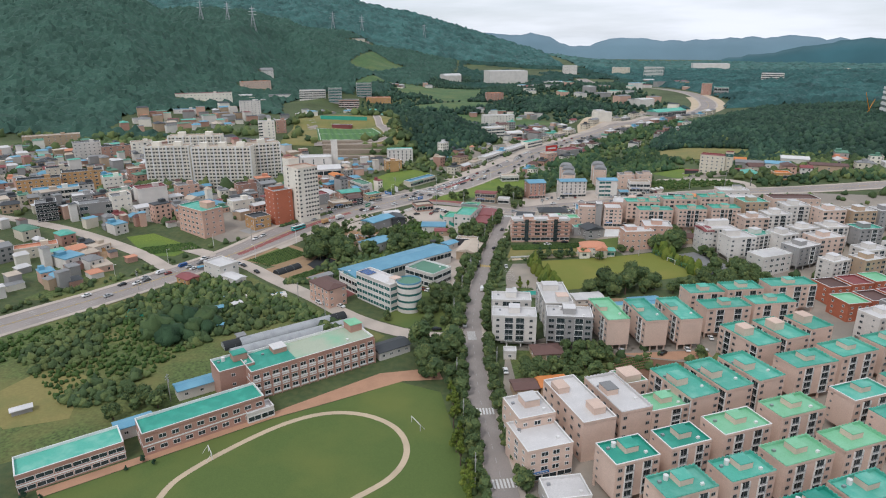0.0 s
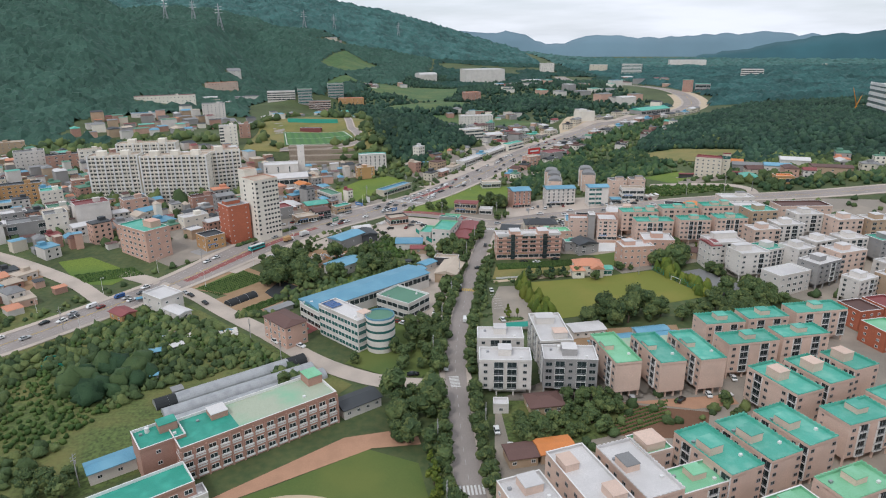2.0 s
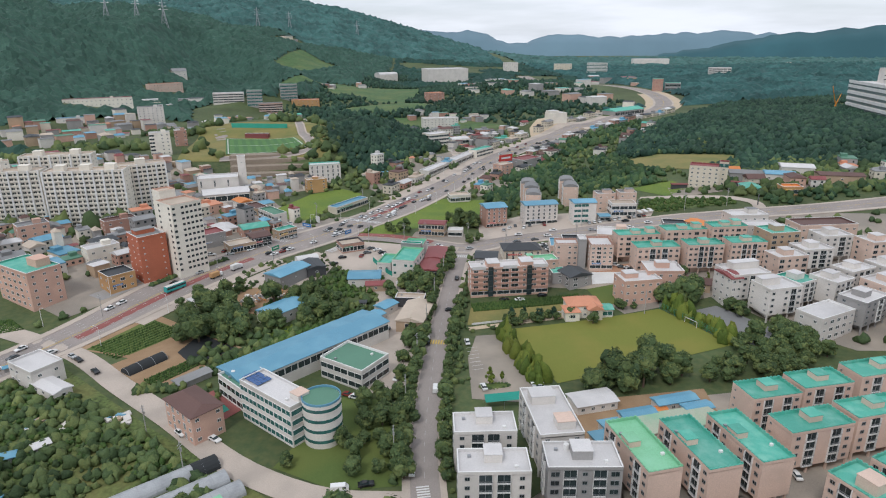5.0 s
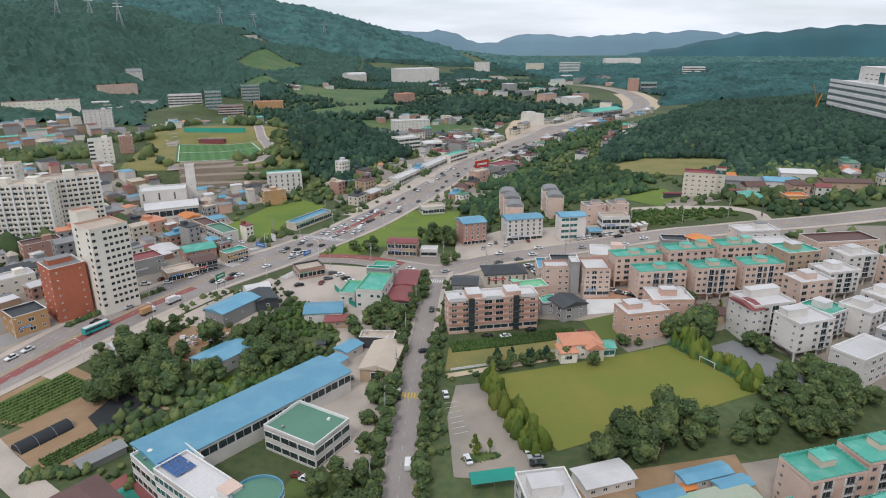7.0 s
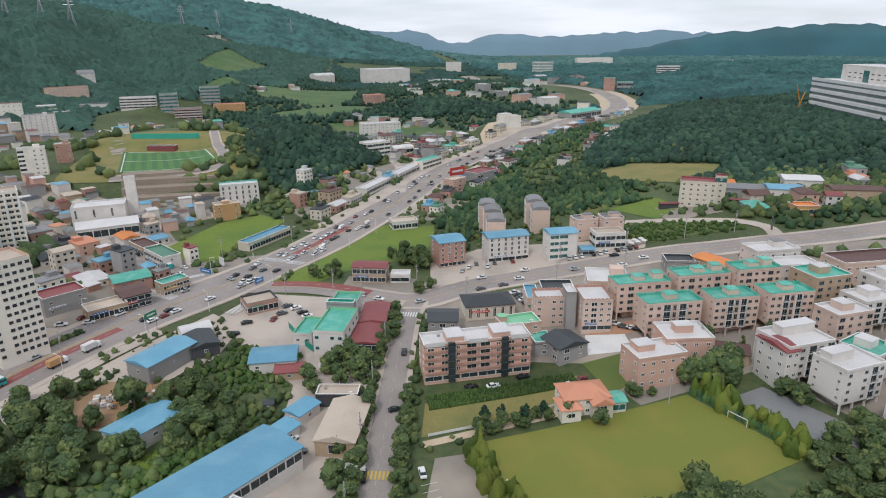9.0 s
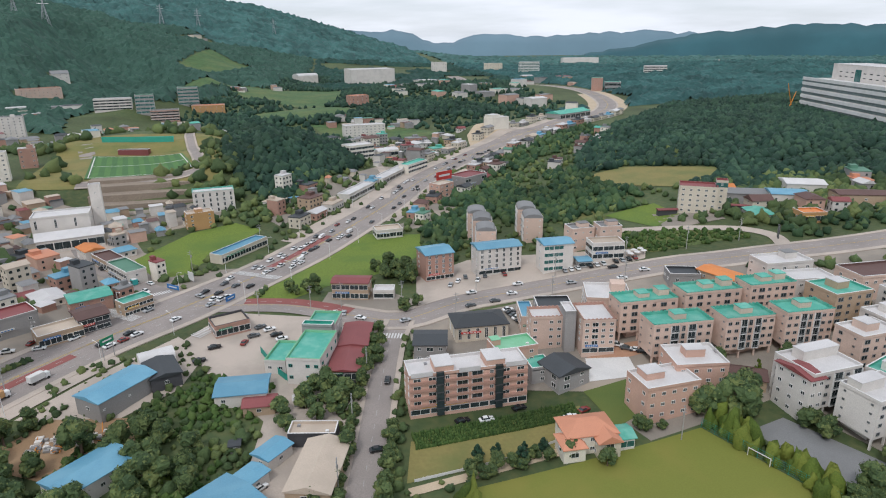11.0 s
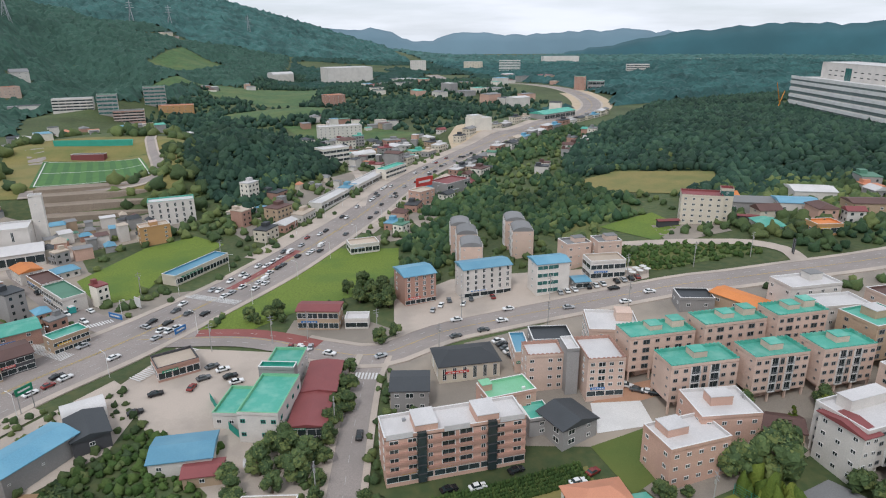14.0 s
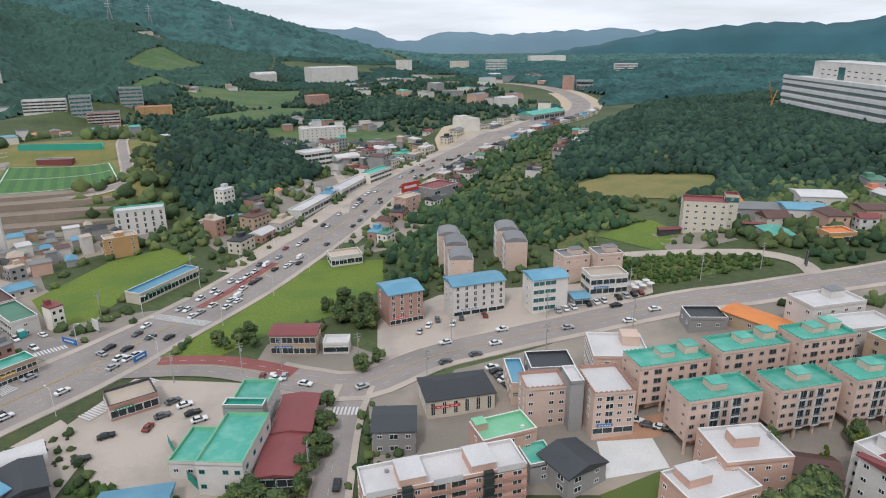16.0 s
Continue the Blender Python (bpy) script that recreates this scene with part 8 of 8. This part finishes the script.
def pylon(x, y, tall):
    top = thing("pylon", x, y)
    tagged(top, "tall lattice steel power pylon on the hill", "pylon", "power pylons")
    b = tall * 0.11
    for sx in (-1, 1):
        for sy in (-1, 1):
            bm = bmesh.new()
            put_rod(bm, (sx * b, sy * b, -3), (sx * 1.2, sy * 1.2, tall * 0.62), 0.6, 5)
            put_rod(bm, (sx * 1.2, sy * 1.2, tall * 0.62), (0, 0, tall), 0.5, 5)
            part("leg", bm, M["metal"], top)
    for k in range(5):
        t0, t1 = k / 5, (k + 1) / 5
        r0, r1 = b + (1.2 - b) * t0, b + (1.2 - b) * t1
        for sx, sy, ex, ey in ((-1, -1, 1, -1), (1, -1, 1, 1), (1, 1, -1, 1), (-1, 1, -1, -1)):
            bm = bmesh.new()
            put_rod(bm, (sx * r0, sy * r0, tall * 0.62 * t0), (ex * r1, ey * r1, tall * 0.62 * t1), 0.3, 4)
            part("brace", bm, M["metal"], top)
    for k in range(3):
        z = tall * (0.66 + 0.11 * k)
        bm = bmesh.new()
        put_rod(bm, (-tall * 0.17 + k * 1.5, 0, z), (tall * 0.17 - k * 1.5, 0, z), 0.55, 5)
        part("crossarm", bm, M["metal"], top)


pylon(-445, 1702, 62)
pylon(-640, 1900, 60)
pylon(-560, 1880, 56)
pylon(-330, 2300, 60)
pylon(-240, 2380, 60)
pylon(-20, 2500, 55)


# ---- sports ground, goals, fences ----
def goal(x, y, rot, w=6.0, h=2.4):
    top = thing("goal", x, y, rot)
    tagged(top, "white football goal frame on the grass", "goal", "football goals")
    for u in (-w / 2, w / 2):
        bm = bmesh.new()
        put_rod(bm, (u, 0, 0), (u, 0, h), 0.12, 6)
        part("post", bm, M["paint"], top)
        bm = bmesh.new()
        put_rod(bm, (u, 0, h), (u, 1.8, 0.1), 0.07, 5)
        part("stay", bm, M["paint"], top)
    bm = bmesh.new()
    put_rod(bm, (-w / 2, 0, h), (w / 2, 0, h), 0.12, 6)
    part("crossbar", bm, M["paint"], top)


goal(-5.5, 179, -60)
goal(-68, 165, 120, 5)
goal(134.0, 331, -68)
goal(62.5, 318, 108)
drape("lawn_stadium", [(-121, 688), (-49, 690), (-68, 764), (-138, 776)], M["artificial_turf"], 0.7, "striped green artificial football field")
for k in range(9):
    t0, t1 = k / 9, (k + 0.5) / 9
    drape("turf_stripe", [(-121 + 72 * t0, 688.5 + 1.5 * t0), (-121 + 72 * t1, 688.5 + 1.5 * t1), (-138 + 70 * t1, 775.5 - 12 * t1), (-138 + 70 * t0, 775.5 - 12 * t0)], M["lawn_dark"], 0.76, "darker mown stripe of the football field", step=14)
for a, b in (((-119, 690), (-51, 691.5)), ((-136, 774), (-69.5, 762.5)), ((-119, 690), (-136, 774)), ((-51, 691.5), (-69.5, 762.5)), ((-128, 732), (-60, 727))):
    ribbon("field_line", smooth_line([a, b], 8), -0.35, 0.35, M["paint"], 0.86, "white line of the football field", category="line")
stadium_lane = smooth_line([(-124, 678), (-80, 680), (-50, 682), (-45, 690), (-50, 720), (-58, 760), (-66, 800), (-70, 830)], 5)
ribbon("road_stadium", stadium_lane, -3.0, 3.0, M["asphalt"], 0.95, "narrow asphalt lane round the sports ground")
ribbon("kerb_stadium", stadium_lane, -4.4, -3.0, M["concrete"], 1.1, "pale concrete kerb wall of the lane", 0.4, "kerb")
ribbon("kerb_stadium", stadium_lane, 3.0, 4.4, M["concrete"], 1.1, "pale concrete kerb wall of the lane", 0.4, "kerb")
block("grandstand", "low dark red pavilion beside the football field", -107.0, 778.0, -10, 24.0, 6.0, 3.4, "maroon_roof", "grey_roof", 1, "", "", category="pavilion")
drape("court_stadium", [(-136, 800), (-78, 792), (-82, 818), (-142, 826)], M["court_green"], 0.8, "fenced green hard court")
drape("verge_stadium", [(-160, 676), (-30, 670), (-40, 830), (-170, 840)], M["dry_grass"], 0.35, "dry banks round the sports ground")
for k in range(4):
    bm = bmesh.new()
    put_box(bm, -36, 36, -5, 5, -9, 0)
    wall = new("retaining_wall", mesh_of("retaining_wall", bm, M["terrace"]))
    wall.matrix_world = pose(-80 + 2 * k, 684 - 10 * k, height(-80, 690 - 11 * k) + 0.5, 0, 0, 2)
    tagged(wall, "brown stone retaining terrace below the sports ground", "retaining wall", kind="structure")


def fence(name, points, h, material, label, gap=3.0, wires=0):
    """Posts with a mesh panel or some wires between each two."""
    line = smooth_line(points, gap) if len(points) > 2 else smooth_line(points, gap)
    top = thing(name, line[0].x, line[0].y)
    tagged(top, label, "fence")
    o = Vector((line[0].x, line[0].y))
    z0 = height(*o)
    for p, q in zip(line, line[1:]):
        a, b = p - o, q - o
        za, zb = height(p.x, p.y) - z0, height(q.x, q.y) - z0
        bm = bmesh.new()
        put_rod(bm, (a.x, a.y, za - 0.3), (a.x, a.y, za + h), 0.06, 5)
        part("post", bm, M[material], top)
        bm = bmesh.new()
        n = (b - a).normalized()
        s = Vector((-n.y, n.x)) * 0.03
        v = [bm.verts.new((c.x, c.y, z)) for c, z in ((a - s, za + 0.1), (b - s, zb + 0.1), (b - s, zb + h - 0.1), (a - s, za + h - 0.1), (a + s, za + 0.1), (b + s, zb + 0.1), (b + s, zb + h - 0.1), (a + s, za + h - 0.1))]
        for f in ((0, 1, 2, 3), (7, 6, 5, 4), (3, 2, 6, 7), (0, 4, 5, 1)):
            bm.faces.new([v[i] for i in f])
        if wires:
            bm.free()
            for k in range(wires):
                bm = bmesh.new()
                up = h * (k + 1) / wires - 0.05
                put_rod(bm, (a.x, a.y, za + up), (b.x, b.y, zb + up), 0.03, 4)
                part("wire", bm, M[material], top)
        else:
            part("panel", bm, M[material], top)


fence("fence", [(128, 347), (142, 313)], 3.2, "cloth_green", "dark green wire fence beside the pitch", 4, wires=5)
fence("fence", [(-136, 800), (-107, 796), (-78, 792)], 5.0, "court_green", "green mesh fence round the hard court", 8)
fence("fence", [(46, 346), (72, 349), (100, 356)], 1.1, "trim", "low white railing along the lane", 3)
fence("fence", [(6, 420), (12, 404), (16, 398)], 2.6, "cloth_green", "green site fence beside the car park", 3)
# sandy lane south of the maize
drape("lane_white", [(44, 344), (100, 352), (101, 349), (44, 341)], M["sand"], 0.22, "pale sandy lane beside the railing")
for i in range(7):
    bm = bmesh.new()
    a, b = Vector((39.5 + 0.9 * i * 0 + 0.3, 322 - i * 2.6)), Vector((44.0, 322.8 - i * 2.6))
    put_box(bm, -2.2, 2.2, -0.06, 0.06, 0, 0.02)
    ln = new("bay_line", mesh_of("bay_line", bm, M["paint"]))
    ln.matrix_world = pose(42.5, 326 - i * 2.8, height(42.5, 326 - i * 2.8) + 0.2, 0, 0, 8)
    tagged(ln, "white painted parking bay line", "bay line", kind="structure")
    bm = bmesh.new()
    put_box(bm, -2.2, 2.2, -0.06, 0.06, 0, 0.02)
    ln = new("bay_line", mesh_of("bay_line", bm, M["paint"]))
    ln.matrix_world = pose(57.0 + 0.6 * i, 330 - i * 5.0, height(57, 330 - i * 5.0) + 0.2, 0, 0, 8)
    tagged(ln, "white painted parking bay line", "bay line", kind="structure")


def crane(x, y, rot):
    top = thing("crane", x, y, rot)
    tagged(top, "orange mobile crane on the building site", "crane")
    boxes("base", top, M["crane_paint"], (-4, 4, -1.6, 1.6, 0, 3))
    bm = bmesh.new()
    put_rod(bm, (2, 0, 3), (-12, 0, 30), 0.7, 6, 0.4)
    part("boom", bm, M["crane_paint"], top)
    bm = bmesh.new()
    put_rod(bm, (-2, 0, 3), (8, 0, 20), 0.6, 6, 0.4)
    part("jib", bm, M["crane_paint"], top)


crane(600, 870, 20)


# ---- odds and ends ----
def stack(x, y, rot, w, d, h, tone):
    top = thing("timber_stack", x, y, rot)
    tagged(top, "stack of orange-brown sawn timber in the yard", "timber", "timber stacks")
    for k in range(3):
        boxes("layer", top, M[tone], (-w / 2 + 0.2 * (k % 2), w / 2 - 0.2 * (k % 2), -d / 2, d / 2, k * h / 3 + 0.05, (k + 1) * h / 3))


ro = random.Random(9)
for k in range(26):
    stack(-208 + ro.uniform(-10, 12), 360 + ro.uniform(-14, 12), ro.choice((20, 110)) + ro.uniform(-8, 8), ro.uniform(3, 5), ro.uniform(1.6, 3), ro.uniform(1.5, 3), ro.choice(("ochre", "wood", "tan")))


def truck(x, y, rot, tone="paint"):
    top = thing("truck", x, y, rot)
    top.location.z += 0.25
    tagged(top, "white box truck standing in the yard", "truck", "trucks")
    bm = bmesh.new()
    put_box(bm, -3.4, 1.4, -1.1, 1.1, 0.9, 3.1)
    bmesh.ops.bevel(bm, geom=bm.edges[:], offset=0.08, segments=1, affect="EDGES")
    part("cargo_box", bm, M[tone], top)
    bm = bmesh.new()
    put_prism(bm, [(1.55, -1.0), (3.2, -1.0), (3.2, 1.0), (1.55, 1.0)], 0.5, 2.3)
    bmesh.ops.bevel(bm, geom=bm.edges[:], offset=0.18, segments=2, affect="EDGES")
    part("cab", bm, M["car_white"], top)
    boxes("windscreen", top, M["glass"], (3.05, 3.23, -0.85, 0.85, 1.35, 2.05))
    boxes("chassis", top, M["rubber"], (-3.4, 3.0, -0.5, 0.5, 0.5, 0.9))
    for u in (-2.4, 2.3):
        for v in (-0.95, 0.95):
            bm = bmesh.new()
            put_rod(bm, (u, v - 0.14, 0.45), (u, v + 0.14, 0.45), 0.45, 10)
            part("wheel", bm, M["rubber"], top)


truck(-9.0, 310.0, -35)
truck(-4.6, 307.2, -35)
truck(24.0, 334.0, 0)
truck(-70.0, 407.5, 52, "ochre")
truck(-62.0, 417.0, 52)

island = thing("planting_island", 46.0, 296.8, -6)
tagged(island, "kerbed green planting island in the car park", "planting island")
ring = [(math.cos(i * math.tau / 20) * 5.6, math.sin(i * math.tau / 20) * 1.9) for i in range(20)]
bm = bmesh.new()
put_prism(bm, ring, 0, 0.35)
part("kerb", bm, M["concrete"], island)
bm = bmesh.new()
put_prism(bm, [(x * 0.94, y * 0.88) for x, y in ring], 0.35, 0.45)
part("turf", bm, M["turf"], island)
mass("island_shrubs", [(46 + 5.0 * math.cos(a), 296.8 + 1.5 * math.sin(a), 0.55) for a in [k * math.tau / 26 for k in range(26)]], "clipped shrubs round the planting island", "tree", base=(ICO2, ICO2F), category="shrubs")

sail = thing("canopy_tarpaulin", 46.5, 285.0, -4)
tagged(sail, "sagging teal tarpaulin canopy over a bicycle stand", "canopy")
bm = bmesh.new()
n = 8
grid = [[bm.verts.new((-6 + 12 * i / n, -2.5 + 5 * j / 4, 2.8 + 0.9 * (i / n) - 0.5 * math.sin(math.pi * i / n) * math.sin(math.pi * j / 4))) for j in range(5)] for i in range(n + 1)]
for i in range(n):
    for j in range(4):
        bm.faces.new((grid[i][j], grid[i + 1][j], grid[i + 1][j + 1], grid[i][j + 1]))
sheet = part("sheet", bm, M["cloth_green"], sail)
for u in (-6, 0, 6):
    for v in (-2.5, 2.5):
        bm = bmesh.new()
        put_rod(bm, (u, v, 0), (u, v, 2.8), 0.06, 6)
        part("post", bm, M["metal"], sail)

for x, y, rot, w, d, h, tone in ((-99.9, 274.7, 20, 4, 3, 2, "blue_roof"), (-92.6, 279, 40, 4, 3, 2.2, "white_roof"), (-92.7, 255, 10, 2, 2, 2.4, "blue_roof"), (1.0, 369, 0, 2.5, 2.5, 2.5, "dark_roof"), (-81, 244, 34, 3, 3, 2.5, "grey_roof"),
                                 (-127, 330, 30, 3, 2, 2, "blue_roof"), (95, 274, 8, 3, 2, 2, "orange_roof"), (18, 386, 0, 2.4, 2.4, 2.6, "white_roof"), (-140, 190, 34, 6, 2.5, 2, "white_roof")):
    block("hut", "small makeshift hut with a %s sheet roof" % tone.replace("_roof", ""), x, y, rot, w, d, h, "grey", tone, 1, "s", "", shape="pitch", rise=0.5, category="hut", group="makeshift huts")

pen = thing("net_pen", -135, 270.5, 15)
tagged(pen, "small pen of bright green netting in the weeds", "pen")
for u, v, a in ((0, -4, 0), (0, 4, 0), (-5, 0, 90), (5, 0, 90)):
    bm = bmesh.new()
    l = 5 if a == 0 else 4
    put_box(bm, -l, l, -0.05, 0.05, 0, 1.6)
    o = part("net", bm, M["cloth_green"], pen)
    o.matrix_local = pose(u, v, 0, 0, 0, a)
    bm = bmesh.new()
    put_rod(bm, (l, 0, 0), (l, 0, 1.9), 0.06, 5)
    o = part("post", bm, M["metal"], pen)
    o.matrix_local = pose(u, v, 0, 0, 0, a)

for k in range(40):
    x, y = -102 + ro.random() * 30, 287 + ro.random() * 8
    s = ro.uniform(0.5, 1.6)
    if not free(x, y, 0.5):
        continue
    bm = bmesh.new()
    put_box(bm, -s, s, -s * 0.6, s * 0.6, -0.2, s * 0.6)
    for v in bm.verts:
        v.co += Vector((ro.uniform(-0.2, 0.2), ro.uniform(-0.2, 0.2), ro.uniform(-0.2, 0.2))) * s
    heap = new("debris", mesh_of("debris", bm, M[ro.choice(("white", "concrete", "blue_roof", "white", "tan"))]))
    heap.matrix_world = pose(x, y, height(x, y), 0, 0, ro.uniform(0, 180))
    tagged(heap, "pale lump of builders' debris on waste ground", "debris", "builders' debris")


def parasol(x, y):
    top = thing("parasol", x, y)
    tagged(top, "white parasol on the cafe terrace", "parasol", "cafe parasols")
    bm = bmesh.new()
    put_rod(bm, (0, 0, 0), (0, 0, 2.5), 0.05, 6)
    part("pole", bm, M["metal"], top)
    bm = bmesh.new()
    rim = [bm.verts.new((math.cos(k * math.tau / 8) * 1.5, math.sin(k * math.tau / 8) * 1.5, 2.15)) for k in range(8)]
    tip = bm.verts.new((0, 0, 2.75))
    for k in range(8):
        bm.faces.new((rim[k], rim[(k + 1) % 8], tip))
    part("canopy", bm, M["paint"], top)


for k in range(6):
    parasol(165 + 3.2 * (k % 3), 459 - 3.0 * (k // 3))

def billboard(x, y, rot, w, h, low, tone, words):
    top = thing("billboard", x, y, rot)
    tagged(top, words, "billboard")
    boxes("board", top, M[tone], (-w / 2, w / 2, -0.15, 0.15, low, low + h))
    boxes("bar", top, M["paint"], (-w * 0.35, w * 0.35, -0.2, -0.16, low + h * 0.4, low + h * 0.65))
    for u in (-w * 0.4, w * 0.4):
        bm = bmesh.new()
        put_rod(bm, (u, 0.2, -0.3), (u, 0.2, low + h), 0.12, 6)
        part("post", bm, M["metal"], top)


billboard(124, 646, 30, 15, 6, 8, "sign_red", "large pink-red billboard beside the store")
billboard(-44, 428, 52, 5, 2.2, 6, "sign_green", "green road sign board over the trunk road")
billboard(-34, 492, -40, 7, 2.0, 0.8, "sign_blue", "low blue banner beside the junction")
billboard(-8, 470, 50, 5, 2.0, 0.8, "sign_blue", "low blue banner on the traffic island")
billboard(232, 446, 60, 3, 6, 0.3, "dark", "tall black roadside sign")
billboard(-28, 503, -50, 4, 4, 1.0, "paint", "white notice board beside the rice field")

# the scrap yard among the trees
heap = new("scrap_heap")
heap.matrix_world = pose(-43, 381, height(-43, 381))
tagged(heap, "tangled heap of rusty poles, boards and crates", "scrap heap")
rj = random.Random(81)
for name, paint, label in (("pole_pile", "crane_paint", "rusty orange poles"), ("board_pile", "white", "pale boards"), ("crate_pile", "grey", "grey crates")):
    bm = bmesh.new()
    for k in range(34):
        x, y, a, e = rj.uniform(-11, 11), rj.uniform(-4, 4), rj.uniform(0, math.tau), rj.uniform(0, 0.7)
        n = rj.uniform(1.2, 3.2)
        if name == "pole_pile":
            put_rod(bm, (x, y, 0.1), (x + n * math.cos(a), y + n * math.sin(a), 0.3 + n * e), 0.14, 6)
        else:
            z = rj.uniform(0.0, 0.9)
            put_box(bm, x, x + rj.uniform(0.6, 2.0), y, y + rj.uniform(0.5, 1.3), z - 0.4, z + rj.uniform(0.15, 0.8))
    tagged(part(name, bm, M[paint], heap, label), kind="stuff")
